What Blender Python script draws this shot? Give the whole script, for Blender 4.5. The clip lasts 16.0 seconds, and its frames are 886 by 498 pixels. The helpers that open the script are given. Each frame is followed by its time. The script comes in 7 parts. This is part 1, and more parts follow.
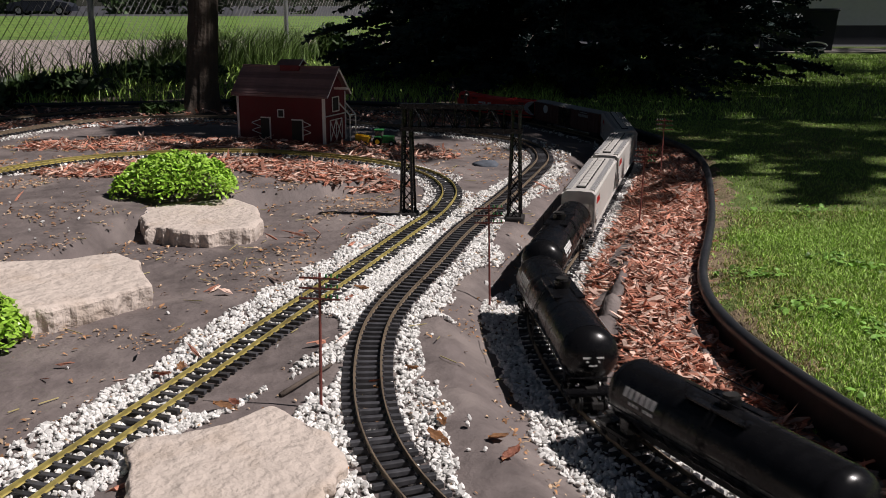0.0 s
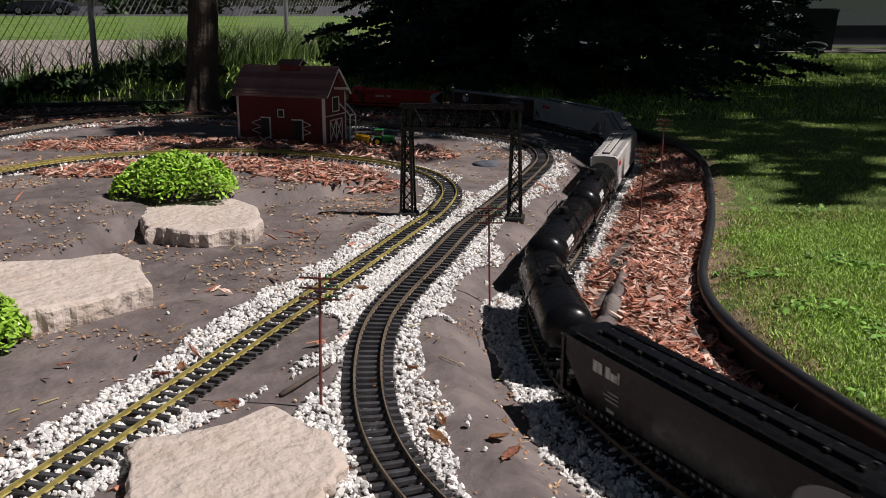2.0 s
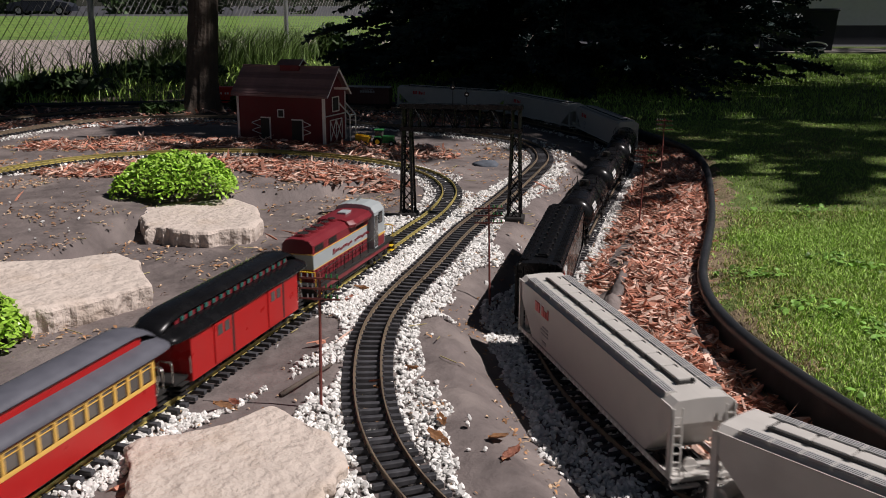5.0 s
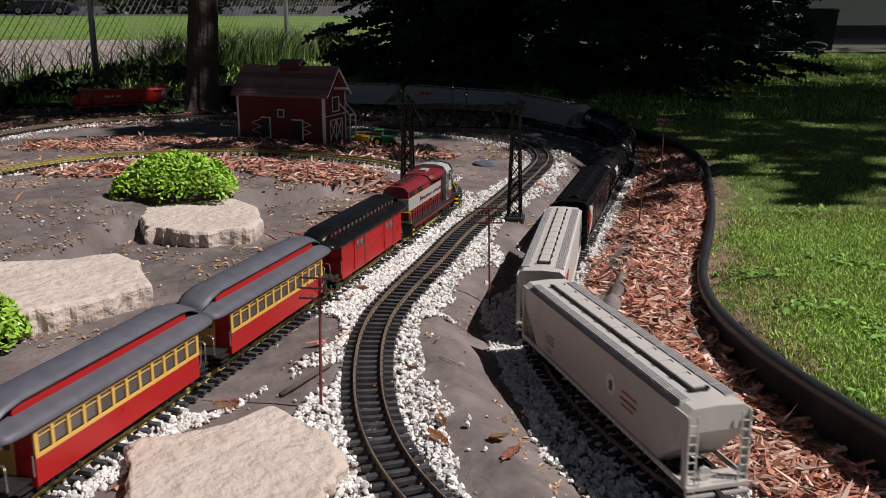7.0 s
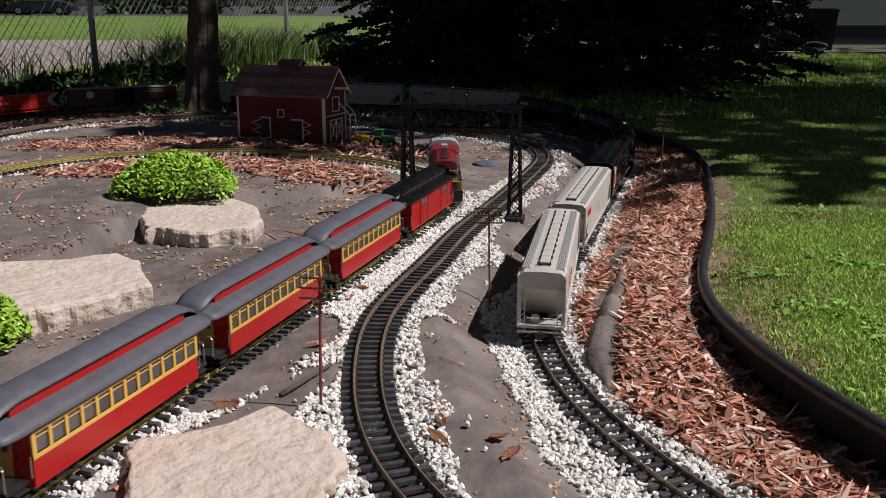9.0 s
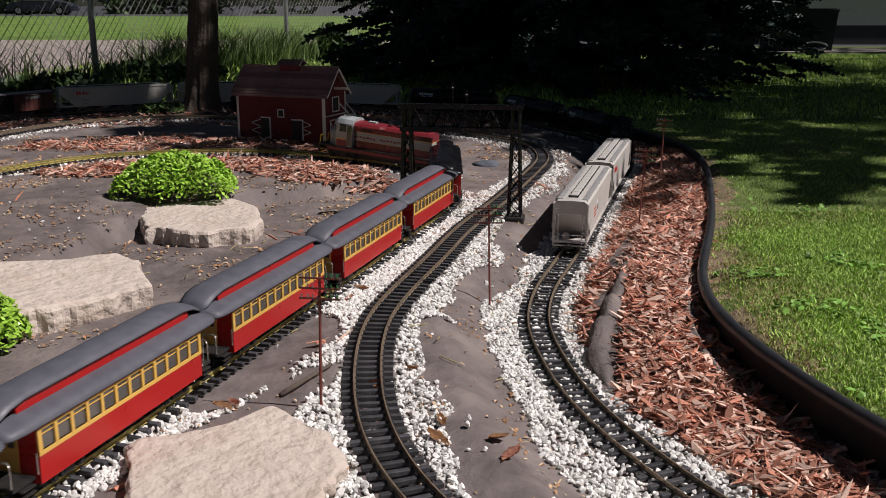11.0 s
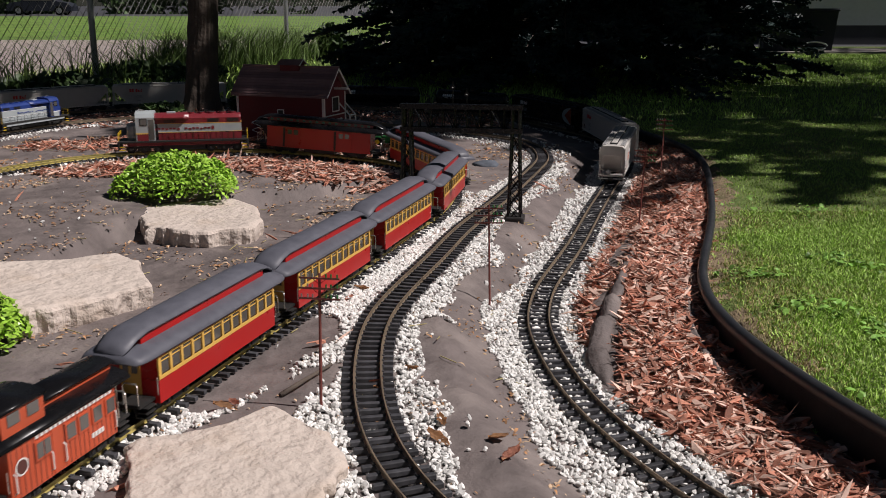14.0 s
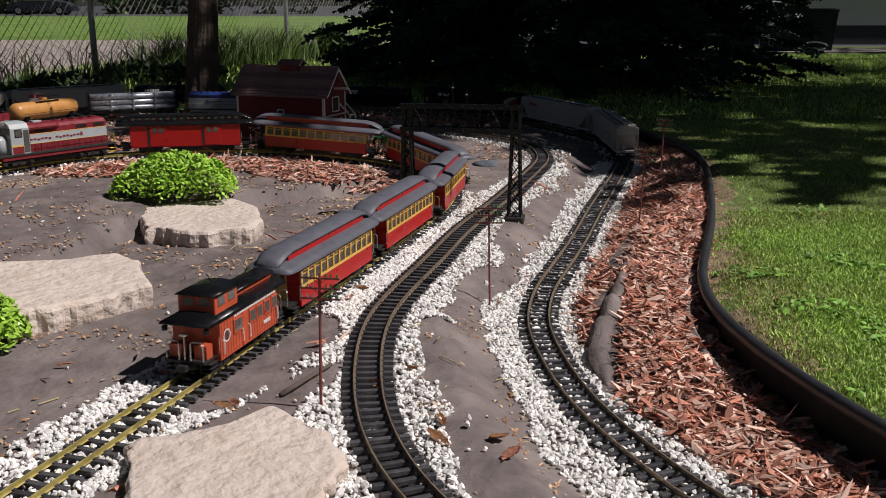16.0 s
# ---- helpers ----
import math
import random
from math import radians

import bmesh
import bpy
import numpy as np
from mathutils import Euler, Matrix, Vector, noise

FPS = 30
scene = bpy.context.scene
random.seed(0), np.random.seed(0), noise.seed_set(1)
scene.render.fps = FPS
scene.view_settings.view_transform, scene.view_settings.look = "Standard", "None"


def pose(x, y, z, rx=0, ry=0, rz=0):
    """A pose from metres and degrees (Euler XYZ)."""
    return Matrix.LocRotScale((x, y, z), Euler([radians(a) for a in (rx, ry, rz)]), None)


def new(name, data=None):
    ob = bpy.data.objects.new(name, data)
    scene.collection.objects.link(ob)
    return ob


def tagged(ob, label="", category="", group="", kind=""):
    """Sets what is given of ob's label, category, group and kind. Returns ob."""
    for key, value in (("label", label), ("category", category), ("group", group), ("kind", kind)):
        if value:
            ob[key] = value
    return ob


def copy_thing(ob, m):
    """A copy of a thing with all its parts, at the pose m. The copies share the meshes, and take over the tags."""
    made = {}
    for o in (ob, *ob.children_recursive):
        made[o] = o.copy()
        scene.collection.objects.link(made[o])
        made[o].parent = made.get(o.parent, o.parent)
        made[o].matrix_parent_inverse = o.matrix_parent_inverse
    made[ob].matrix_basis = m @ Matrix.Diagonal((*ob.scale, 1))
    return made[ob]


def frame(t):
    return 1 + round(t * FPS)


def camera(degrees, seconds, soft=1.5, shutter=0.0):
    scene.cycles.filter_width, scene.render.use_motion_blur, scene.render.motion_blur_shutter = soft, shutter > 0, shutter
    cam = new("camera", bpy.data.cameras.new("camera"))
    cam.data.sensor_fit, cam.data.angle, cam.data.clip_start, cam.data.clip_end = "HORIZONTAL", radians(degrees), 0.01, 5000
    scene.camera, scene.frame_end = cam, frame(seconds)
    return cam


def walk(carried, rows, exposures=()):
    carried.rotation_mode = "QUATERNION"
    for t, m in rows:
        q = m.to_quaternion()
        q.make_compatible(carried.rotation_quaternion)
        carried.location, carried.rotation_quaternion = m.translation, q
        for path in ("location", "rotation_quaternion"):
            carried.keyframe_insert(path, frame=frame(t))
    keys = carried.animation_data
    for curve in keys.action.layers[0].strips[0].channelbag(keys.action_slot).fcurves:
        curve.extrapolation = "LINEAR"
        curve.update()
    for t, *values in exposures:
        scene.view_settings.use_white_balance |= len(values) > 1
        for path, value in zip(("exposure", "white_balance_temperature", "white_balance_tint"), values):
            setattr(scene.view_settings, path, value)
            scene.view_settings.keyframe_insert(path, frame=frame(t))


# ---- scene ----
cam = camera(49.55, 16.0, soft=0.9, shutter=0.5)
CAM_POSE = pose(0, 0, 0.648, 90 - 14.225, 0, 0)
walk(cam, [(0, CAM_POSE), (16.0, CAM_POSE)], exposures=[(0, -0.08), (16.0, -0.08)])

# world and sun
SUN_DIR = Vector((0.603, -0.115, 0.788)).normalized()
world = bpy.data.worlds.new("world")
scene.world = world
world.use_nodes = True
wn = world.node_tree.nodes
sky = wn.new("ShaderNodeTexSky")
sky.sky_type = "NISHITA"
sky.sun_disc = False
sky.sun_elevation = math.asin(SUN_DIR.z)
sky.sun_rotation = math.atan2(SUN_DIR.x, SUN_DIR.y)
world.node_tree.links.new(sky.outputs[0], wn["Background"].inputs[0])
wn["Background"].inputs[1].default_value = 0.0130
sun = new("sun", bpy.data.lights.new("sun", "SUN"))
sun.data.energy, sun.data.angle, sun.data.color = 4.68, radians(0.55), (1.0, 0.92, 0.905)
sun.matrix_world = SUN_DIR.to_track_quat("Z", "Y").to_matrix().to_4x4()


# ---- materials ----
def mat(name, color, rough=0.6, metal=0.0, var=0.25, scale=40.0, bump=0.0, bscale=None, spot=None, spot_at=0.62, island=0.0, obj=0.0, coat=0.0, trans=0.0):
    """Base colour with noise at two scales, an optional second colour in patches, bump, and variation by piece."""
    m = bpy.data.materials.new(name)
    m.use_nodes = True
    nt = m.node_tree
    n, L = nt.nodes, nt.links
    b = n["Principled BSDF"]
    b.inputs["Roughness"].default_value, b.inputs["Metallic"].default_value = rough, metal
    if coat:
        b.inputs["Coat Weight"].default_value = coat
    tc = n.new("ShaderNodeTexCoord")
    na = n.new("ShaderNodeTexNoise")
    na.inputs["Scale"].default_value, na.inputs["Detail"].default_value = scale, 6
    nb = n.new("ShaderNodeTexNoise")
    nb.inputs["Scale"].default_value, nb.inputs["Detail"].default_value = scale * 0.13, 4
    L.new(tc.outputs["Object"], na.inputs["Vector"]), L.new(tc.outputs["Object"], nb.inputs["Vector"])
    add = n.new("ShaderNodeMath")
    add.operation = "ADD"
    L.new(na.outputs[0], add.inputs[0]), L.new(nb.outputs[0], add.inputs[1])
    mr = n.new("ShaderNodeMapRange")
    mr.inputs[1].default_value, mr.inputs[2].default_value = 0.6, 1.4
    mr.inputs[3].default_value, mr.inputs[4].default_value = 1 - var, 1 + var
    L.new(add.outputs[0], mr.inputs[0])
    val = mr.outputs[0]
    for amount, kind, out in ((island, "ShaderNodeNewGeometry", "Random Per Island"), (obj, "ShaderNodeObjectInfo", "Random")):
        if amount:
            g = n.new(kind)
            r = n.new("ShaderNodeMapRange")
            r.inputs[3].default_value, r.inputs[4].default_value = 1 - amount, 1 + amount
            L.new(g.outputs[out], r.inputs[0])
            mu = n.new("ShaderNodeMath")
            mu.operation = "MULTIPLY"
            L.new(val, mu.inputs[0]), L.new(r.outputs[0], mu.inputs[1])
            val = mu.outputs[0]
    mix = n.new("ShaderNodeMix")
    mix.data_type = "RGBA"
    mix.blend_type = "MULTIPLY"
    mix.inputs["Factor"].default_value = 1.0
    mix.inputs["A"].default_value = (*color, 1)
    L.new(val, mix.inputs["B"])
    col = mix.outputs["Result"]
    if spot:
        ns = n.new("ShaderNodeTexNoise")
        ns.inputs["Scale"].default_value, ns.inputs["Detail"].default_value = scale * 0.3, 8
        L.new(tc.outputs["Object"], ns.inputs["Vector"])
        sr = n.new("ShaderNodeMapRange")
        sr.inputs[1].default_value, sr.inputs[2].default_value = spot_at - 0.06, spot_at + 0.08
        L.new(ns.outputs[0], sr.inputs[0])
        m2 = n.new("ShaderNodeMix")
        m2.data_type = "RGBA"
        m2.inputs["B"].default_value = (*spot, 1)
        L.new(sr.outputs[0], m2.inputs["Factor"]), L.new(col, m2.inputs["A"])
        col = m2.outputs["Result"]
    L.new(col, b.inputs["Base Color"])
    rr = n.new("ShaderNodeMapRange")
    rr.inputs[1].default_value, rr.inputs[2].default_value = 0.3, 0.7
    rr.inputs[3].default_value, rr.inputs[4].default_value = max(rough - 0.1, 0.03), min(rough + 0.1, 1)
    L.new(na.outputs[0], rr.inputs[0]), L.new(rr.outputs[0], b.inputs["Roughness"])
    if trans:
        b.inputs["Transmission Weight"].default_value = trans
    if bump:
        nc = n.new("ShaderNodeTexNoise")
        nc.inputs["Scale"].default_value, nc.inputs["Detail"].default_value = bscale or scale * 2, 6
        L.new(tc.outputs["Object"], nc.inputs["Vector"])
        bp = n.new("ShaderNodeBump")
        bp.inputs["Strength"].default_value, bp.inputs["Distance"].default_value = 0.8, bump
        L.new(nc.outputs[0], bp.inputs["Height"]), L.new(bp.outputs[0], b.inputs["Normal"])
    return m


M_FABRIC = mat("landscape_fabric", (0.15, 0.125, 0.118), 0.75, var=0.45, scale=14, bump=0.011, bscale=28, spot=(0.23, 0.195, 0.18), spot_at=0.57)
M_SOIL = mat("soil", (0.07, 0.055, 0.04), 0.95, var=0.4, scale=30, bump=0.01)
M_GRASS_BASE = mat("turf_soil", (0.11, 0.16, 0.035), 0.95, var=0.4, scale=9, bump=0.015, bscale=90, spot=(0.16, 0.14, 0.06), spot_at=0.66)
M_FARLAWN = mat("sunny_turf", (0.12, 0.215, 0.035), 0.95, var=0.45, scale=4, bump=0.02, bscale=60, spot=(0.20, 0.26, 0.06), spot_at=0.6)
M_GRAVEL = mat("gravel_strip", (0.33, 0.29, 0.26), 0.95, var=0.35, scale=30, bump=0.02)
M_ASPHALT = mat("asphalt", (0.05, 0.052, 0.06), 0.9, var=0.2, scale=30)
M_PEBBLE = mat("white_marble_chips", (0.74, 0.73, 0.70), 0.6, var=0.14, scale=90, island=0.28, bump=0.001)
M_MULCH = mat("red_cedar_mulch", (0.41, 0.18, 0.12), 0.85, var=0.35, scale=120, island=0.65, bump=0.001)
M_PALECHIP = mat("weathered_mulch", (0.60, 0.42, 0.34), 0.85, var=0.3, scale=120, island=0.5, bump=0.001)
M_DRYLEAF = mat("dry_leaf", (0.36, 0.19, 0.09), 0.8, var=0.3, scale=60, island=0.5)
M_PALELEAF = mat("bleached_leaf", (0.56, 0.40, 0.26), 0.85, var=0.25, scale=60, island=0.35)
M_WEED = mat("weed_stem", (0.085, 0.14, 0.03), 0.6, var=0.3, scale=6, island=0.4)
M_BARE = mat("bare_lawn_edge", (0.25, 0.19, 0.115), 0.95, var=0.4, scale=40, bump=0.012, bscale=120, spot=(0.13, 0.15, 0.05), spot_at=0.58)
M_BLADE = mat("grass_blade", (0.35, 0.53, 0.10), 0.5, var=0.3, scale=4, island=0.5)
M_STRAW = mat("dry_grass", (0.42, 0.36, 0.16), 0.7, var=0.25, scale=4, island=0.3)
M_LEAF = mat("garden_leaf", (0.31, 0.52, 0.06), 0.42, var=0.2, scale=30, island=0.3)
M_CLOVER = mat("clover_leaf", (0.17, 0.34, 0.055), 0.5, var=0.2, scale=30, island=0.4)
M_DARKLEAF = mat("shrub_leaf", (0.035, 0.07, 0.016), 0.55, var=0.3, scale=20, island=0.4)
M_NEEDLE = mat("spruce_needles", (0.022, 0.048, 0.045), 0.6, var=0.3, scale=8, island=0.5)
M_BARK = mat("tree_bark", (0.10, 0.078, 0.062), 0.95, var=0.45, scale=18, bump=0.02, bscale=26)
M_STONE = mat("sandstone_slab", (0.60, 0.52, 0.455), 0.9, var=0.10, scale=30, bump=0.015, bscale=42, spot=(0.55, 0.46, 0.385), spot_at=0.58)
M_BRASS = mat("brass_rail", (0.50, 0.42, 0.14), 0.45, 0.45, var=0.25, scale=60, spot=(0.30, 0.24, 0.09), spot_at=0.62)
M_OLDRAIL = mat("tarnished_brass_rail", (0.28, 0.22, 0.155), 0.45, 0.5, var=0.3, scale=60)
M_TIE = mat("black_plastic_tie", (0.050, 0.050, 0.055), 0.55, var=0.3, scale=80, obj=0.4, bump=0.001)
M_EDGING = mat("black_plastic_edging", (0.026, 0.028, 0.032), 0.42, var=0.3, scale=20, bump=0.001)
M_BLACK = mat("black_paint", (0.007, 0.007, 0.008), 0.26, var=0.2, scale=40)
M_BLACK.node_tree.nodes["Principled BSDF"].inputs["Specular IOR Level"].default_value = 0.3
M_UNDER = mat("underframe_black", (0.02, 0.019, 0.018), 0.6, var=0.3, scale=60)
M_GREY = mat("grey_car_paint", (0.56, 0.54, 0.505), 0.45, var=0.08, scale=30, spot=(0.47, 0.45, 0.42), spot_at=0.62)
M_DKGREY = mat("running_board_grey", (0.34, 0.34, 0.34), 0.6, var=0.15, scale=60)
M_WHITE = mat("white_paint", (0.78, 0.78, 0.76), 0.5, var=0.06, scale=30)
M_RED = mat("red_coach_paint", (0.42, 0.012, 0.012), 0.34, var=0.08, scale=20)
M_CPRED = mat("bright_red_paint", (0.62, 0.035, 0.03), 0.35, var=0.08, scale=20)
M_MAROON = mat("maroon_paint", (0.20, 0.022, 0.030), 0.35, var=0.1, scale=20)
M_YELLOW = mat("cream_yellow_paint", (0.72, 0.44, 0.10), 0.45, var=0.08, scale=30)
M_ROOF = mat("slate_grey_roof", (0.10, 0.103, 0.125), 0.55, var=0.15, scale=40, bump=0.0006)
M_BLUEGREY = mat("pale_grey_paint", (0.38, 0.42, 0.43), 0.4, var=0.08, scale=30)
M_ORANGE = mat("caboose_red", (0.50, 0.085, 0.035), 0.5, var=0.12, scale=40)
M_GLASS = mat("dark_window_glass", (0.10, 0.095, 0.09), 0.12, var=0.2, scale=20, coat=0.5)
M_BARN = mat("barn_red", (0.135, 0.013, 0.020), 0.7, var=0.2, scale=30, bump=0.001)
M_SHINGLE = mat("barn_shingle", (0.22, 0.13, 0.13), 0.8, var=0.25, scale=50, obj=0.3)
M_POLE = mat("reddish_pole", (0.20, 0.055, 0.045), 0.6, var=0.25, scale=60)
M_WIRE = mat("weathered_wire", (0.13, 0.13, 0.125), 0.55, 0.5, var=0.3, scale=40)
M_STEEL = mat("galvanised_steel", (0.38, 0.39, 0.40), 0.4, 0.7, var=0.2, scale=60)
M_GREEN = mat("tractor_green", (0.03, 0.19, 0.05), 0.4, var=0.1, scale=40)
M_WAGON = mat("wagon_yellow", (0.78, 0.52, 0.03), 0.4, var=0.1, scale=40)
M_BLUE = mat("blue_paint", (0.02, 0.045, 0.20), 0.4, var=0.12, scale=30)
M_SILVER = mat("silver_pipe", (0.50, 0.54, 0.60), 0.3, 0.6, var=0.12, scale=40)
M_TAN = mat("tan_tank_paint", (0.52, 0.25, 0.07), 0.45, var=0.12, scale=30)
M_BROWN = mat("brown_car_paint", (0.10, 0.035, 0.03), 0.5, var=0.12, scale=30)
M_SIDING = mat("white_siding", (0.62, 0.64, 0.68), 0.6, var=0.08, scale=10)
M_BIN = mat("dark_blue_bin", (0.008, 0.012, 0.022), 0.7, var=0.2, scale=10)
M_CHROME = mat("bare_metal_wire", (0.62, 0.60, 0.55), 0.3, 0.8, var=0.1, scale=60)


# ---- geometry helpers ----
def part(name, bm, material, parent=None, label="", smooth=False, at=None):
    me = bpy.data.meshes.new(name)
    if smooth:
        for f in bm.faces:
            f.smooth = True
    bm.to_mesh(me)
    bm.free()
    me.materials.append(material)
    ob = new(name, me)
    if parent is not None:
        ob.parent = parent
    if at is not None:
        ob.matrix_basis = at
    return tagged(ob, label)


def shared(name, data, parent, m, label=""):
    ob = new(name, data)
    ob.parent = parent
    ob.matrix_basis = m
    return tagged(ob, label)


def box(bm, x0, x1, y0, y1, z0, z1, bevel=0.0):
    vs = [bm.verts.new((x, y, z)) for x in (x0, x1) for y in (y0, y1) for z in (z0, z1)]
    fs = [bm.faces.new([vs[i] for i in q]) for q in ((0, 1, 3, 2), (4, 6, 7, 5), (0, 4, 5, 1), (2, 3, 7, 6), (0, 2, 6, 4), (1, 5, 7, 3))]
    if bevel:
        es = list({e for f in fs for e in f.edges})
        bmesh.ops.bevel(bm, geom=es, offset=bevel, segments=2, affect="EDGES", profile=0.5)
    return bm


def boxes(*rows, bevel=0.0):
    bm = bmesh.new()
    for r in rows:
        box(bm, *r, bevel=bevel)
    return bm


def loft(bm, sections, closed_ring=True, caps=True):
    """Rings of points joined to a skin."""
    rings = [[bm.verts.new(p) for p in s] for s in sections]
    k = len(rings[0])
    for a, b in zip(rings, rings[1:]):
        for i in range(k if closed_ring else k - 1):
            j = (i + 1) % k
            bm.faces.new((a[i], a[j], b[j], b[i]))
    if caps and closed_ring:
        bm.faces.new(rings[0][::-1]), bm.faces.new(rings[-1])
    bmesh.ops.recalc_face_normals(bm, faces=bm.faces)
    return bm


def along_x(bm, profile, stations):
    """A profile of (y, z) carried along x; stations: (x, scale of y, scale of z about z0, z0)."""
    return loft(bm, [[(x, y * sy, z0 + (z - z0) * sz) for y, z in profile] for x, sy, sz, z0 in stations])


def tube(bm, points, r, k=8, taper=None):
    pts = [Vector(p) for p in points]
    rings = []
    for i, p in enumerate(pts):
        d = (pts[min(i + 1, len(pts) - 1)] - pts[max(i - 1, 0)]).normalized()
        a = d.cross(Vector((0, 0, 1)) if abs(d.z) < 0.9 else Vector((1, 0, 0))).normalized()
        b = d.cross(a)
        q = r if taper is None else r + (taper - r) * i / (len(pts) - 1)
        rings.append([p + (a * math.cos(t) + b * math.sin(t)) * q for t in (2 * math.pi * j / k for j in range(k))])
    return loft(bm, rings)


def disc(bm, c, axis, r, h, k=16):
    c, d = Vector(c), Vector(axis).normalized()
    return tube(bm, [c - d * h / 2, c + d * h / 2], r, k)


def thing(name, label, category, group="", m=None, kind=""):
    e = new(name)
    e.empty_display_size = 0.02
    if m is not None:
        e.matrix_basis = m
    return tagged(e, label, category, group, kind)


def mesh_from(name, verts, faces, material, kind="stuff", label="", category="", smooth=False):
    me = bpy.data.meshes.new(name)
    me.from_pydata(verts if isinstance(verts, list) else verts.tolist(), [], faces if isinstance(faces, list) else faces.tolist())
    me.materials.append(material)
    if smooth:
        me.polygons.foreach_set("use_smooth", [True] * len(me.polygons))
    return tagged(new(name, me), label, category, "", kind)


# ---- plan: the three tracks as smooth lines through points (x, y, rail top) ----
class Line:
    def __init__(self, pts, step=0.01):
        P = np.array(pts, float)
        P = np.vstack([2 * P[0] - P[1], P, 2 * P[-1] - P[-2]])
        out = []
        for i in range(1, len(P) - 2):
            a, b, c, d = P[i - 1:i + 3]
            t = np.linspace(0, 1, 24, endpoint=False)[:, None]
            out.append(0.5 * (2 * b + (c - a) * t + (2 * a - 5 * b + 4 * c - d) * t ** 2 + (3 * b - a - 3 * c + d) * t ** 3))
        q = np.vstack(out + [P[-2:-1]])
        # evenly spaced, then eased so that no kink is left
        for n_pass in range(2):
            s = np.concatenate([[0], np.cumsum(np.linalg.norm(np.diff(q[:, :2], axis=0), axis=1))])
            n = int(s[-1] / step)
            t = np.linspace(0, s[-1], n)
            q = np.stack([np.interp(t, s, q[:, k]) for k in range(3)], 1)
            w = 13
            pad = np.vstack([q[:1].repeat(w, 0) + (np.arange(-w, 0)[:, None]) * (q[1] - q[0]), q, q[-1:].repeat(w, 0) + (np.arange(1, w + 1)[:, None]) * (q[-1] - q[-2])])
            ker = np.hanning(2 * w + 3)[1:-1]
            q = np.stack([np.convolve(pad[:, k], ker / ker.sum(), "valid") for k in range(3)], 1)
        self.q = q
        self.s = np.concatenate([[0], np.cumsum(np.linalg.norm(np.diff(q[:, :2], axis=0), axis=1))])
        self.length = self.s[-1]

    def at(self, s):
        return Vector([float(np.interp(s, self.s, self.q[:, k])) for k in range(3)])

    def way(self, s):
        d = self.at(s + 0.01) - self.at(s - 0.01)
        return d.normalized()

    def near(self, xy):
        """Distance and rail height at the nearest point, for many places."""
        best, z = np.full(len(xy), 1e9), np.zeros(len(xy))
        for p in self.q[::4]:
            d = np.hypot(xy[:, 0] - p[0], xy[:, 1] - p[1])
            m = d < best
            best[m], z[m] = d[m], p[2]
        return best, z


FREIGHT = Line([
    (3.4, -2.2, -0.03), (1.5, 0.05, -0.03), (1.0, 0.5, -0.03), (0.72, 0.78, -0.03), (0.5, 1.03, -0.03), (0.358, 1.273, -0.03),
    (0.313, 1.387, -0.03), (0.25, 1.586, -0.03), (0.22, 1.8, -0.03), (0.209, 2.007, -0.03), (0.228, 2.165, -0.03), (0.264, 2.332, -0.03),
    (0.391, 2.749, -0.03), (0.544, 3.313, -0.03), (0.763, 4.087, -0.03), (0.835, 4.39, -0.025), (0.859, 4.646, -0.02), (0.804, 4.98, -0.015),
    (0.632, 5.345, -0.01), (0.372, 5.817, 0.0), (0.056, 5.946, 0.01), (-0.295, 6.001, 0.025), (-0.652, 6.055, 0.03), (-1.203, 6.16, 0.03),
    (-1.724, 6.09, 0.03), (-2.035, 5.953, 0.03), (-2.295, 5.728, 0.03), (-2.512, 5.462, 0.03), (-2.85, 4.8, 0.03), (-3.2, 4.1, 0.03),
    (-3.45, 3.0, 0.03), (-3.5, 0.8, 0.03),
])
MIDDLE = Line([
    (0.62, 0.45, 0.02), (0.35, 0.66, 0.025), (0.12, 0.9, 0.025), (-0.031, 1.148, 0.025), (-0.08, 1.272, 0.025), (-0.105, 1.369, 0.025),
    (-0.124, 1.476, 0.025), (-0.135, 1.603, 0.025), (-0.141, 1.753, 0.025), (-0.13, 1.929, 0.025), (-0.084, 2.142, 0.025), (-0.016, 2.404, 0.025),
    (0.063, 2.732, 0.025), (0.195, 3.157, 0.025), (0.35, 3.699, 0.03), (0.42, 3.983, 0.035), (0.415, 4.229, 0.045), (0.354, 4.414, 0.05),
    (0.23, 4.535, 0.055), (0.044, 4.687, 0.06), (-0.239, 4.851, 0.065), (-0.54, 5.005, 0.07), (-0.848, 5.091, 0.075), (-1.154, 5.126, 0.08),
    (-1.454, 5.126, 0.08), (-1.72, 5.02, 0.08), (-1.927, 4.797, 0.08), (-2.051, 4.444, 0.08), (-2.22, 3.95, 0.08), (-2.4, 3.4, 0.08),
    (-2.6, 2.5, 0.08), (-2.75, 0.6, 0.08), (-2.8, -1.5, 0.08),
])
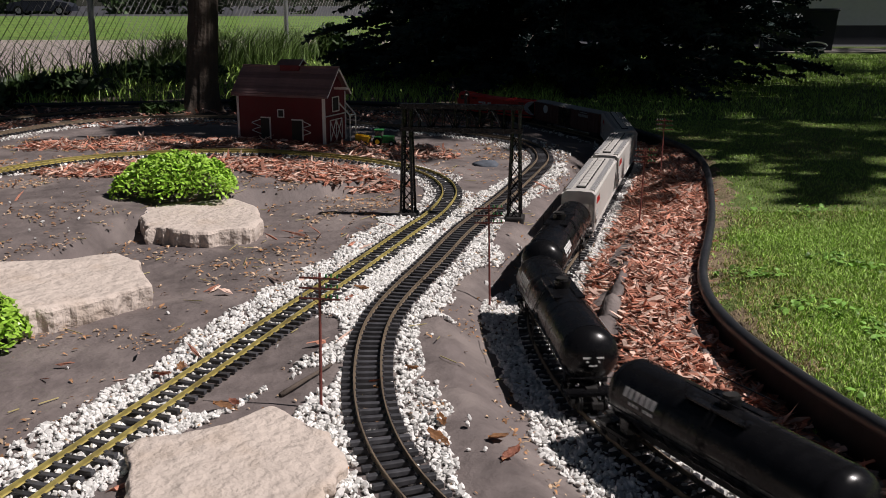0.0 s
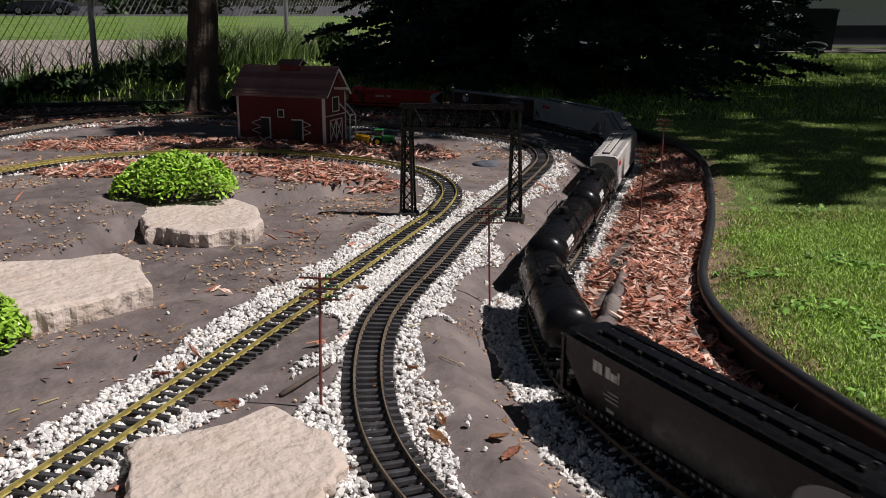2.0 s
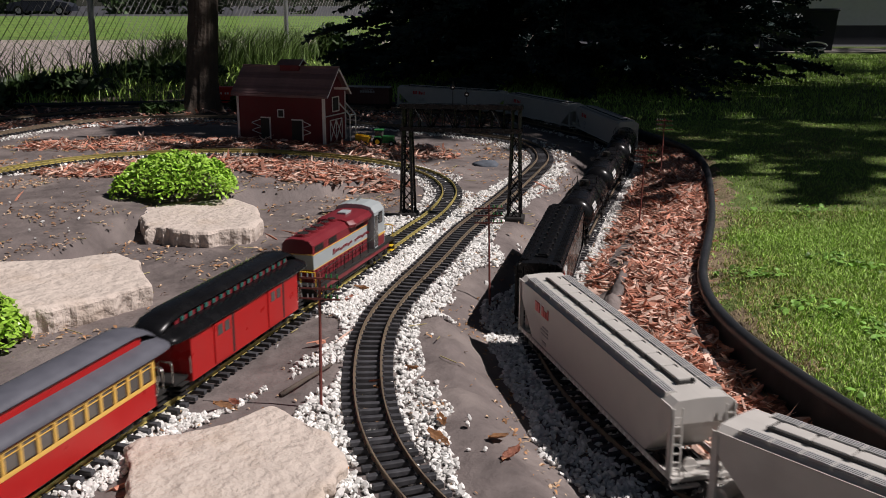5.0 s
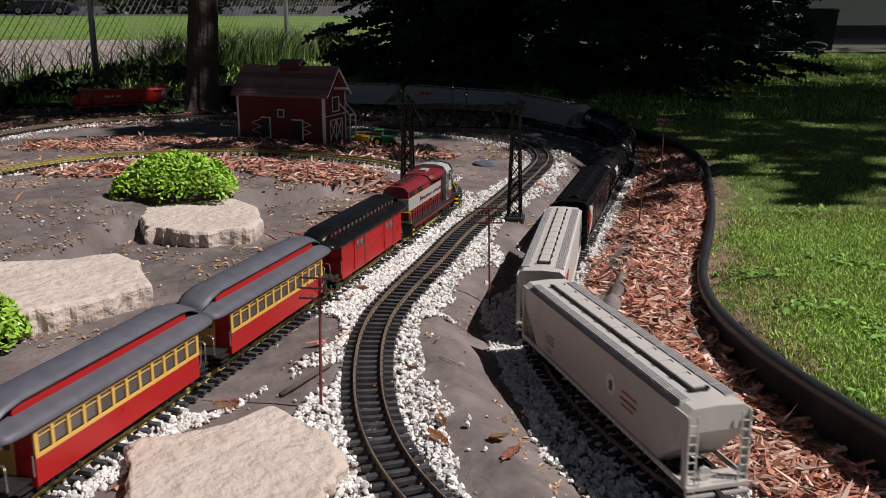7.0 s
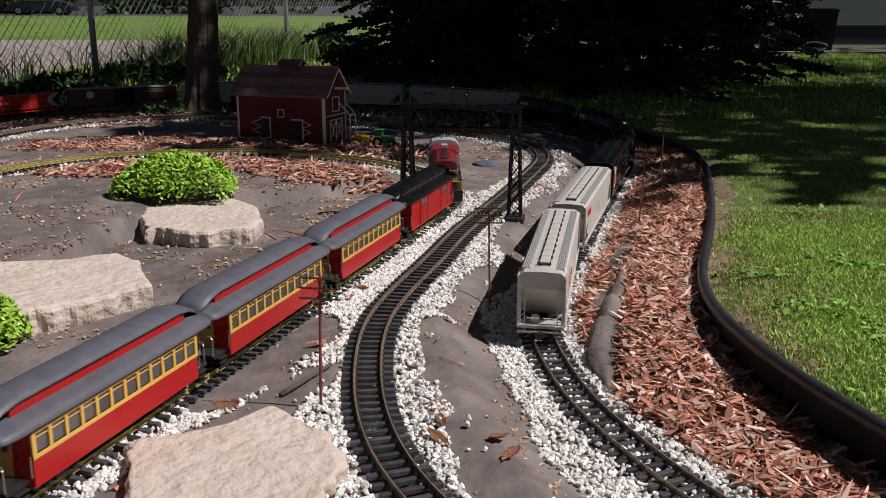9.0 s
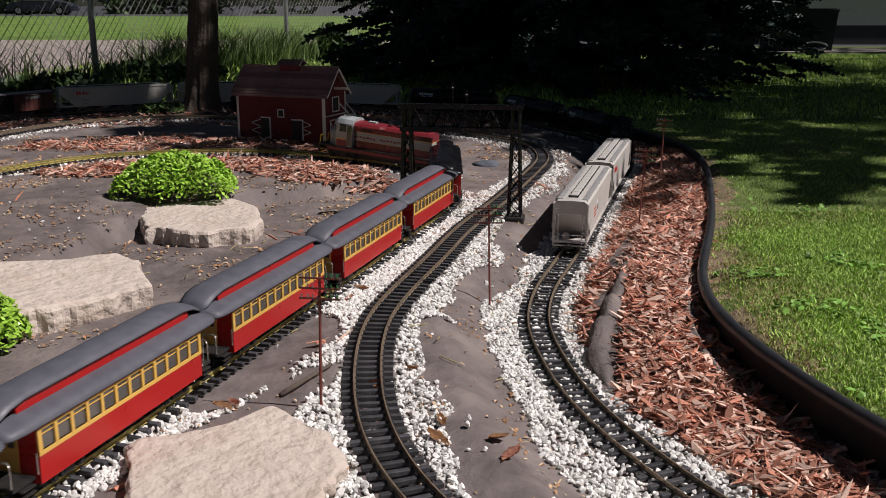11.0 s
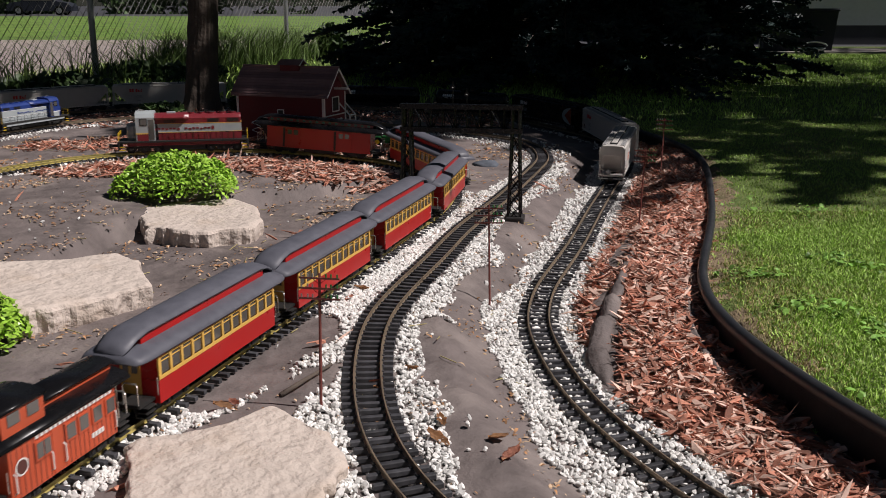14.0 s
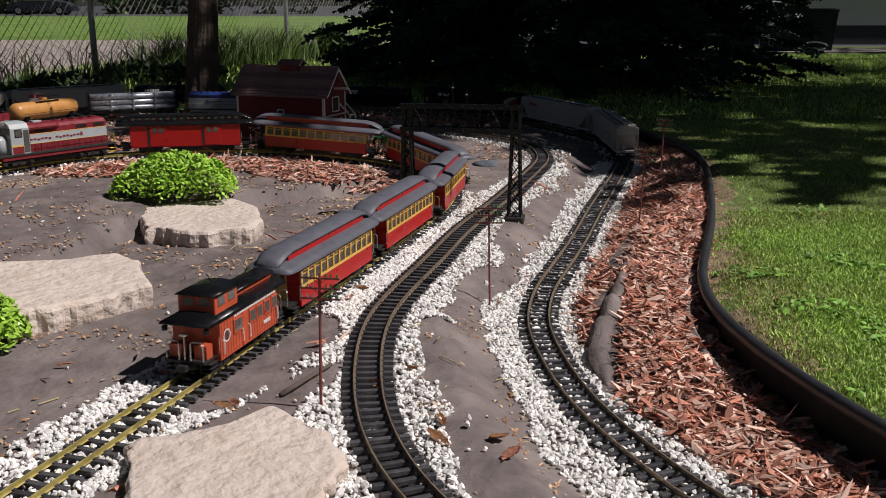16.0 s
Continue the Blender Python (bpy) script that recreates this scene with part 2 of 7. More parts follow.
LOOP = Line([
    (-0.95, -4.6, 0.025), (-0.95, -3, 0.025), (-0.95, -1.5, 0.025), (-0.9, -0.4, 0.025), (-0.78, 0.4, 0.025), (-0.64, 0.87, 0.025),
    (-0.549, 1.194, 0.025), (-0.471, 1.448, 0.025), (-0.342, 1.88, 0.025), (-0.22, 2.273, 0.025), (-0.087, 2.732, 0.025), (-0.028, 2.922, 0.025),
    (0.025, 3.258, 0.025), (0.0, 3.469, 0.035), (-0.095, 3.631, 0.05), (-0.272, 3.698, 0.07), (-0.451, 3.73, 0.085), (-0.63, 3.753, 0.095),
    (-0.757, 3.723, 0.105), (-0.953, 3.715, 0.105), (-1.155, 3.656, 0.105), (-1.249, 3.612, 0.105), (-1.333, 3.549, 0.105), (-1.406, 3.468, 0.105),
    (-1.468, 3.371, 0.105), (-1.52, 3.262, 0.105), (-1.6, 3.1, 0.105), (-1.66, 2.85, 0.105), (-1.7, 2.5, 0.1),
])
EDGE_PTS = [
    (-3.6, 5.9), (-2.5, 6.3), (-1.2, 6.5), (-0.3, 6.35), (0.35, 6.0), (0.75, 5.55), (0.93, 5.2), (0.995, 4.955),
    (1.087, 4.419), (1.082, 4.049), (1.004, 3.582), (0.896, 3.132), (0.77, 2.71), (0.672, 2.385), (0.597, 2.125), (0.568, 1.914),
    (0.568, 1.738), (0.594, 1.564), (0.625, 1.418), (0.658, 1.315), (0.7, 1.2), (0.78, 1.0), (0.95, 0.75), (1.4, 0.42), (2.0, -0.15), (4.2, -2.5),
]
EDGE = Line([(x, y, 0.03 + 0.012 * min(1.0, max(0.0, (2.2 - y) / 0.6))) for x, y in EDGE_PTS], 0.02)


TO_CURVE = int(np.argmax(FREIGHT.q[:, 1] > 4.62))


def right_of_freight(x, y):
    """On the lawn's side of the outer track, up to its far curve."""
    return x > np.interp(y, FREIGHT.q[:TO_CURVE, 1], FREIGHT.q[:TO_CURVE, 0])


def fbm(x, y, f, k=3):
    z = np.zeros_like(x)
    rng = np.random.RandomState(5)
    for o in range(k):
        for j in range(5):
            a, ph = rng.rand() * 6.28, rng.rand() * 6.28
            z += np.sin((x * math.cos(a) + y * math.sin(a)) * f * (1 + 0.35 * j) * 2 ** o + ph) / (5 * 1.7 ** o)
    return z


def in_bed(x, y):
    poly = np.vstack([EDGE.q[::3, :2], [[4.6, -7.0], [-6.0, -7.0], [-6.0, 5.2]]])
    inside = np.zeros(len(x), bool)
    for (x0, y0), (x1, y1) in zip(poly, np.roll(poly, -1, 0)):
        c = (y0 > y) != (y1 > y)
        with np.errstate(divide="ignore", invalid="ignore"):
            inside ^= c & (x < (x1 - x0) * (y - y0) / (y1 - y0) + x0)
    return inside


def ridge(x, y, pts, width, high):
    l = Line([(a, b, 0) for a, b in pts], 0.03)
    d, _ = l.near(np.stack([x, y], 1))
    return high * np.exp(-(d / width) ** 2)


def ground_z(x, y):
    """Height of the ground: it follows the tracks in the bed and is level outside."""
    x, y = np.asarray(x, float).ravel(), np.asarray(y, float).ravel()
    xy = np.stack([x, y], 1)
    top, weight = np.zeros(len(x)), np.zeros(len(x))
    for l in (FREIGHT, MIDDLE, LOOP):
        d, z = l.near(xy)
        w = 1 / (d ** 2 + 0.004) ** 2
        top += w * (z - 0.021)
        weight += w
        dmin = d if l is FREIGHT else np.minimum(dmin, d)
    z = top / weight
    calm = np.clip((dmin - 0.06) / 0.15, 0, 1)
    z += calm * (0.007 * fbm(x, y, 9) + 0.004 * fbm(x + 3, y, 31))
    z += ridge(x, y, [(0.0, 1.90), (0.03, 1.66), (0.06, 1.45), (0.10, 1.18)], 0.055, 0.022)
    z += ridge(x, y, [(0.56, 2.80), (0.41, 2.30), (0.35, 1.96), (0.34, 1.72)], 0.03, 0.030)
    z += ridge(x, y, [(0.33, 3.2), (0.18, 2.56), (0.07, 2.18)], 0.05, 0.012)
    # the mulch lies higher towards the edging, but for the near end
    l, _ = FREIGHT.near(xy)
    side = right_of_freight(x, y)
    z += np.where(side & (y < 4.6), 0.042 * np.clip((l - 0.10) / 0.13, 0, 1) * np.clip((y - 1.55) / 0.5, 0, 1), 0)
    bed = in_bed(x, y) | (EDGE.near(xy)[0] < 0.05)
    lawn = 0.012 + 0.006 * fbm(x, y, 4)
    return np.where(bed, z, lawn)


def spread(lo, hi, step, far, ratio=1.35):
    a = list(np.arange(lo, hi, step))
    s, v = step, a[-1]
    while v < far:
        s *= ratio
        v += s
        a.append(v)
    s, v = step, a[0]
    while v > -far:
        s *= ratio
        v -= s
        a.insert(0, v)
    return np.array(a)


gx, gy = spread(-3.3, 2.4, 0.035, 900), spread(0.6, 6.8, 0.035, 900)
GX, GY = np.meshgrid(gx, gy)
GZ = ground_z(GX, GY)
nx, ny = len(gx), len(gy)
idx = np.arange(nx * ny).reshape(ny, nx)
quads = np.stack([idx[:-1, :-1], idx[:-1, 1:], idx[1:, 1:], idx[1:, :-1]], -1).reshape(-1, 4)
ground = mesh_from("ground", np.stack([GX.ravel(), GY.ravel(), GZ], 1), quads, M_FABRIC, "structure",
                   "garden bed of grey landscape fabric running out into lawn", "ground", True)
for m in (M_GRASS_BASE, M_SOIL, M_GRAVEL, M_FARLAWN, M_ASPHALT, M_BARE):
    ground.data.materials.append(m)
cx, cy = (GX[:-1, :-1] + GX[1:, 1:]).ravel() / 2, (GY[:-1, :-1] + GY[1:, 1:]).ravel() / 2
kind = np.where(in_bed(cx, cy), 0, 1)
fence_x = -2.93 + (cy - 8.21) * 0.455
beyond = (cx < fence_x - 0.1) & (kind == 1)
kind[beyond & (cy > 8.6)] = 3
kind[(cy > 17.5) & (cx < 0)] = 4
kind[(cy > 64) & (cx < 6)] = 5
kind[(kind == 1) & (cx < 0.6) & (cy < 8.6)] = 2
kind[(cy > 14.6) & (cx > 0)] = 5
kind[(kind == 0) & (cy > 5.2 + 0.12 * cx) & (cx < 0.4)] = 2
edge_d = EDGE.near(np.stack([cx, cy], 1))[0]
kind[(kind == 1) & (edge_d < 0.075 + 0.05 * fbm(cx, cy, 8)) & (cy < 5.5)] = 6
ground.data.polygons.foreach_set("material_index", kind.astype(np.int32))


# ---- tracks ----
def track(name, line, rail_material, s0, s1, label, pitch=0.0272):
    root = thing(name, label, "railway track", kind="structure")
    ss = np.arange(0.02, line.length - 0.03, 0.02)
    for side in (-1, 1):
        bm = bmesh.new()
        rings = []
        for s in ss:
            p, d = line.at(s), line.way(s)
            n = Vector((-d.y, d.x, 0)).normalized()
            rings.append([p + n * (side * 0.0236 + a) + Vector((0, 0, b)) for a, b in ((-0.0012, 0), (0.0012, 0), (0.0012, -0.003), (0.0005, -0.0035), (0.0005, -0.007), (0.003, -0.0083), (-0.003, -0.0083), (-0.0005, -0.007), (-0.0005, -0.0035), (-0.0012, -0.003))])
        loft(bm, rings)
        part("rail", bm, rail_material, root, "continuous metal rail")
    bm = boxes((-0.005, 0.005, -0.046, 0.046, -0.0165, -0.0084), bevel=0.0012)
    for y in (-0.0275, -0.0197, 0.0197, 0.0275):
        box(bm, -0.003, 0.003, y - 0.0018, y + 0.0018, -0.0085, -0.0062)
    me = bpy.data.meshes.new("tie")
    bm.to_mesh(me), bm.free()
    me.materials.append(M_TIE)
    for i, s in enumerate(np.arange(s0, s1, pitch)):
        d = line.way(s)
        m = Matrix.Translation(line.at(s)) @ Matrix.Rotation(math.atan2(d.y, d.x) + random.gauss(0, 0.02), 4, "Z")
        shared("tie", me, root, m)
    V, F = [], []
    for s in np.concatenate([np.arange(s0 - pitch, 0.02, -pitch), np.arange(s1 + pitch * 0.5, line.length - 0.03, pitch)]):
        d = line.way(s)
        m = Matrix.Translation(line.at(s)) @ Matrix.Rotation(math.atan2(d.y, d.x), 4, "Z")
        k = len(V)
        V += [tuple(m @ v.co) for v in me.vertices]
        F += [[k + i for i in f.vertices] for f in me.polygons]
    if V:
        rest = bpy.data.meshes.new("ties")
        rest.from_pydata(V, [], F)
        rest.materials.append(M_TIE)
        ob = new("ties", rest)
        ob.parent = root
        tagged(ob, kind="stuff")
    return root


def s_of(line, x, y):
    return float(line.s[np.argmin(np.hypot(line.q[:, 0] - x, line.q[:, 1] - y))])


track("track_loop", LOOP, M_BRASS, s_of(LOOP, -0.66, 0.8), LOOP.length - 0.05, "brass garden railway track on black ties with bright rail tops")
track("track_middle", MIDDLE, M_OLDRAIL, s_of(MIDDLE, 0.12, 0.9), s_of(MIDDLE, -2.35, 4.2), "curved garden railway track with tarnished brown rails")
track("track_outer", FREIGHT, M_OLDRAIL, s_of(FREIGHT, 0.72, 0.78), s_of(FREIGHT, -2.85, 4.95), "outer garden railway track with tarnished rails")
# ---- rolling stock: x is forward, z = 0 the rail top ----
M_GREENPANE = mat("green_glass_pane", (0.03, 0.13, 0.11), 0.3, var=0.2, scale=40)


def wheel_mesh():
    bm = bmesh.new()
    for y in (-0.0225, 0.0225):
        disc(bm, (0, y, 0.0145), (0, 1, 0), 0.0145, 0.005, 18)
        disc(bm, (0, y * 0.9, 0.0145), (0, 1, 0), 0.0165, 0.0015, 18)
    disc(bm, (0, 0, 0.0145), (0, 1, 0), 0.003, 0.06, 8)
    me = bpy.data.meshes.new("wheelset")
    bm.to_mesh(me), bm.free()
    me.materials.append(M_UNDER)
    return me


WHEELS = wheel_mesh()


def truck(root, x, base=0.06, axles=2, w=0.036, material=None):
    bm = bmesh.new()
    for y in (-w, w):
        box(bm, x - base / 2 - 0.012, x + base / 2 + 0.012, y - 0.003, y + 0.003, 0.017, 0.024)
        box(bm, x - base / 4, x + base / 4, y - 0.004, y + 0.004, 0.009, 0.018)
        for k in range(axles):
            ax = x - base / 2 + base * k / (axles - 1)
            box(bm, ax - 0.007, ax + 0.007, y - 0.0045, y + 0.0045, 0.009, 0.021)
            disc(bm, (ax, y * 1.1, 0.0145), (0, 1, 0), 0.004, 0.006, 8)
    box(bm, x - 0.009, x + 0.009, -w, w, 0.014, 0.026)
    t = part("truck", bm, material or M_UNDER, root, "black side-frame truck")
    for k in range(axles):
        shared("wheelset", WHEELS, t, Matrix.Translation((x - base / 2 + base * k / (axles - 1), 0, 0)))


def coupler(root, x, sign):
    bm = boxes((min(x, x - sign * 0.03), max(x, x - sign * 0.03), -0.004, 0.004, 0.020, 0.027), (x - 0.005, x + 0.005, -0.009, 0.009, 0.018, 0.029), bevel=0.001)
    part("coupler", bm, M_UNDER, root)


def bars(root, material, side, x0, z0, rows, name="lettering"):
    """Plain marks for writing: rows of (dx, dz, width, height) on a side wall at y = side."""
    bm = bmesh.new()
    for dx, dz, w, h in rows:
        box(bm, x0 + dx, x0 + dx + w, side - 0.0006, side + 0.0006, z0 + dz, z0 + dz + h)
    return tagged(part(name, bm, material, root, "painted marks"), kind="stuff")


def rail_loop(root, pts, r=0.0011, material=None, name="handrail"):
    return part(name, tube(bmesh.new(), pts, r, 6), material or M_CHROME, root, "thin wire handrail")


def roof_profile(half, z_eave, z_top, n=5):
    return [(half * math.cos(math.pi * i / (2 * n)), z_eave + (z_top - z_eave) * math.sin(math.pi * i / (2 * n))) for i in range(n + 1)]


def clerestory_roof(root, bl, half, z_eave, roof_material, band_material, z_shoulder, z_top, over=0.052, vents=False):
    """Lower curved roof, upright band and upper roof, with rounded ends that hang over the platforms."""
    inner = half * 0.47
    low = [(half, z_eave - 0.003), (half, z_eave), (half * 0.93, z_eave + 0.006), (half * 0.75, z_shoulder - 0.004), (inner, z_shoulder)]
    ring = low + [(-y, z) for y, z in low[::-1]]
    e = bl / 2
    st = [(-e - over, 0.86, 0.75, z_eave - 0.003), (-e - over * 0.8, 0.95, 0.85, z_eave - 0.003), (-e - over * 0.4, 1, 1, z_eave), (e + over * 0.4, 1, 1, z_eave), (e + over * 0.8, 0.95, 0.85, z_eave - 0.003), (e + over, 0.86, 0.75, z_eave - 0.003)]
    part("lower_roof", along_x(bmesh.new(), ring, st), roof_material, root, "curved lower roof with overhanging ends", True)
    part("roof_band", boxes((-e - over * 0.1, e + over * 0.1, -inner, inner, z_shoulder - 0.004, z_top - 0.008)), band_material, root, "upright band between the roof levels")
    up = [(inner + 0.004, z_top - 0.010), (inner + 0.004, z_top - 0.0075), (inner * 0.8, z_top - 0.003), (inner * 0.4, z_top - 0.0005), (0, z_top)]
    ring = up + [(-y, z) for y, z in up[:-1][::-1]]
    st = [(-e - over * 0.95, 0.8, 2.4, z_top - 0.028), (-e - over * 0.75, 0.95, 0.75, z_top - 0.024), (-e - over * 0.35, 1, 0.9, z_top - 0.016), (-e + 0.01, 1, 1, z_top), (e - 0.01, 1, 1, z_top), (e + over * 0.35, 1, 0.9, z_top - 0.016), (e + over * 0.75, 0.95, 0.75, z_top - 0.024), (e + over * 0.95, 0.8, 2.4, z_top - 0.028)]
    st = [(x, sy, min(sz, 1.0), z0) for x, sy, sz, z0 in st]
    sec = []
    for x, sy, sz, z0 in st:
        drop = max(0.0, (abs(x) - (e - 0.01)) / (over * 0.95 + 0.01))
        sec.append([(x, y * sy, z - 0.020 * drop ** 2) for y, z in ring])
    part("upper_roof", loft(bmesh.new(), sec), roof_material, root, "rounded upper roof", True)
    bm = bmesh.new()
    for i in range(16 if vents else 0):
        x = -e + bl * (i + 0.5) / 16
        for y in (-inner - 0.003, inner + 0.003):
            box(bm, x - 0.005, x + 0.005, y - 0.001, y + 0.001, z_shoulder + 0.003, z_top - 0.013)
    if vents:
        tagged(part("roof_vents", bm, M_GREENPANE, root, "small green clerestory panes"), kind="stuff")
    else:
        bm.free()


def platform_end(root, e, sign, half, brass=True):
    """Open platform with steps, railing and brake wheel at one end."""
    x0, x1 = sorted((sign * e, sign * (e + 0.042)))
    part("platform", boxes((x0, x1, -half * 0.82, half * 0.82, 0.030, 0.035)), M_UNDER, root)
    for y in (-1, 1):
        a, b = sorted((y * half * 0.5, y * half * 0.54))
        st = part("step_frame", boxes((sign * (e + 0.02) - 0.013, sign * (e + 0.02) + 0.013, a, b, 0.009, 0.032)), M_UNDER, root)
        for i in range(3):
            a, b = sorted((y * half * 0.54, y * half * 0.95))
            part("step", boxes((sign * (e + 0.02) - 0.012, sign * (e + 0.02) + 0.012, a, b, 0.010 + 0.008 * i, 0.012 + 0.008 * i)), M_UNDER, st)
    xe = sign * (e + 0.040)
    m = M_CHROME
    for y in (-1, 1):
        rail_loop(root, [(xe, y * half * 0.75, 0.034), (xe, y * half * 0.75, 0.066), (xe, y * half * 0.70, 0.070), (xe, y * half * 0.30, 0.070), (xe, y * half * 0.24, 0.066), (xe, y * half * 0.24, 0.034)], 0.0012, m)
        rail_loop(root, [(sign * (e + 0.003), y * half * 0.98, 0.040), (sign * (e + 0.005), y * half * 1.0, 0.044), (sign * (e + 0.005), y * half * 1.0, 0.070)], 0.001, m)
    rail_loop(root, [(xe, 0, 0.034), (xe, 0, 0.082)], 0.0012, m, "brake_staff")
    part("brake_wheel", disc(bmesh.new(), (xe, 0, 0.082), (0, 0, 1), 0.008, 0.0015, 12), m, root)


def coach():
    L, bl, h = 0.505, 0.395, 0.050
    root = thing("passenger_coach", "red and cream-yellow wooden passenger coach with slate-grey clerestory roof", "railway car", "passenger train")
    e = bl / 2
    part("lower_body", boxes((-e, e, -h, h, 0.024, 0.063), bevel=0.0008), M_RED, root, "glossy red lower side panels")
    for s in (-1, 1):
        part("end_wall", boxes((*sorted((s * (e - 0.0005), s * (e - 0.004))), -h + 0.001, h - 0.001, 0.063, 0.106)), M_RED, root)
        d = part("end_door", boxes((s * e - 0.001, s * e + 0.001, -0.018, 0.018, 0.034, 0.095)), M_YELLOW, root, "ochre end door")
        for y in (-0.008, 0.008):
            part("door_window", boxes((s * e - 0.0016, s * e + 0.0016, y - 0.005, y + 0.005, 0.070, 0.090)), M_GLASS, d)
    n = 12
    pitch = (bl - 0.006) / n
    pane = bpy.data.meshes.new("window_pane")
    bm = boxes((-pitch / 2 + 0.003, pitch / 2 - 0.003, -0.0008, 0.0008, 0.069, 0.097))
    bm.to_mesh(pane), bm.free()
    pane.materials.append(M_GLASS)
    for y in (-1, 1):
        bm = bmesh.new()
        a, b = sorted((y * h, y * (h + 0.0012)))
        box(bm, -e, e, a, b, 0.063, 0.069)
        box(bm, -e, e, a, b, 0.097, 0.100)
        a, b = sorted((y * (h - 0.002), y * (h + 0.001)))
        for i in range(n + 1):
            x = -e + 0.003 + pitch * i
            w = 0.003 if 0 < i < n else 0.0045
            box(bm, max(x - w, -e), min(x + w, e), a, b, 0.0685, 0.0975)
        box(bm, -e + 0.004, e - 0.004, *sorted((y * (h - 0.0018), y * (h - 0.0005))), 0.0895, 0.0908)
        part("window_band", bm, M_YELLOW, root, "cream-yellow window frames")
        for i in range(n):
            shared("window_pane", pane, root, Matrix.Translation((-e + 0.003 + pitch * (i + 0.5), y * (h - 0.003), 0)))
        part("letterboard", boxes((-e, e, *sorted((y * (h - 0.002), y * (h + 0.0008))), 0.100, 0.107)), M_RED, root)
    bench = bpy.data.meshes.new("bench_seat")
    bm = boxes((-0.003, 0.003, -0.013, 0.013, 0.045, 0.079))
    bm.to_mesh(bench), bm.free()
    bench.materials.append(M_BROWN)
    for i in range(13):
        for y in (-0.026, 0.026):
            shared("bench_seat", bench, root, Matrix.Translation((-e + 0.023 + 0.028 * i, y, 0)))
    clerestory_roof(root, bl, 0.056, 0.107, M_ROOF, M_RED, 0.121, 0.146)
    part("underframe", boxes((-e, e, -0.02, 0.02, 0.018, 0.026), (-0.05, 0.05, -0.03, 0.03, 0.008, 0.024)), M_UNDER, root)
    for s in (-1, 1):
        platform_end(root, e, s, h)
        truck(root, s * 0.135, 0.055)
        coupler(root, s * (L / 2), s)
    return root, L


def baggage():
    L, bl, h = 0.505, 0.405, 0.050
    root = thing("baggage_car", "bright red baggage car with black clerestory roof and sliding doors", "railway car", "passenger train")
    e = bl / 2
    part("body", boxes((-e, e, -h, h, 0.024, 0.107), bevel=0.001), M_RED, root, "bright red board sides")
    for y in (-1, 1):
        for x in (-0.10, 0.10):
            d = part("sliding_door", boxes((x - 0.03, x + 0.03, *sorted((y * h, y * (h + 0.0022))), 0.028, 0.100), bevel=0.0008), M_RED, root, "red sliding door")
            part("door_window", boxes(*[(x + q - 0.008, x + q + 0.008, *sorted((y * h, y * (h + 0.003))), 0.076, 0.094) for q in (-0.012, 0.012)]), M_GLASS, d)
            # black strip on the closed side, painted for the shade in the door gap
            part("door_gap_shade", boxes((x + 0.031, x + 0.039, *sorted((y * h, y * (h + 0.0012))), 0.028, 0.100)), M_UNDER, root, "dark strip standing in for the shaded door gap")
    clerestory_roof(root, bl, 0.056, 0.107, M_BLACK, M_MAROON, 0.121, 0.144, vents=True)
    part("underframe", boxes((-e, e, -0.02, 0.02, 0.018, 0.026), (-0.06, 0.06, -0.03, 0.03, 0.008, 0.024)), M_UNDER, root)
    for s in (-1, 1):
        platform_end(root, e, s, h)
        truck(root, s * 0.135, 0.055)
        coupler(root, s * L / 2, s)
    return root, L


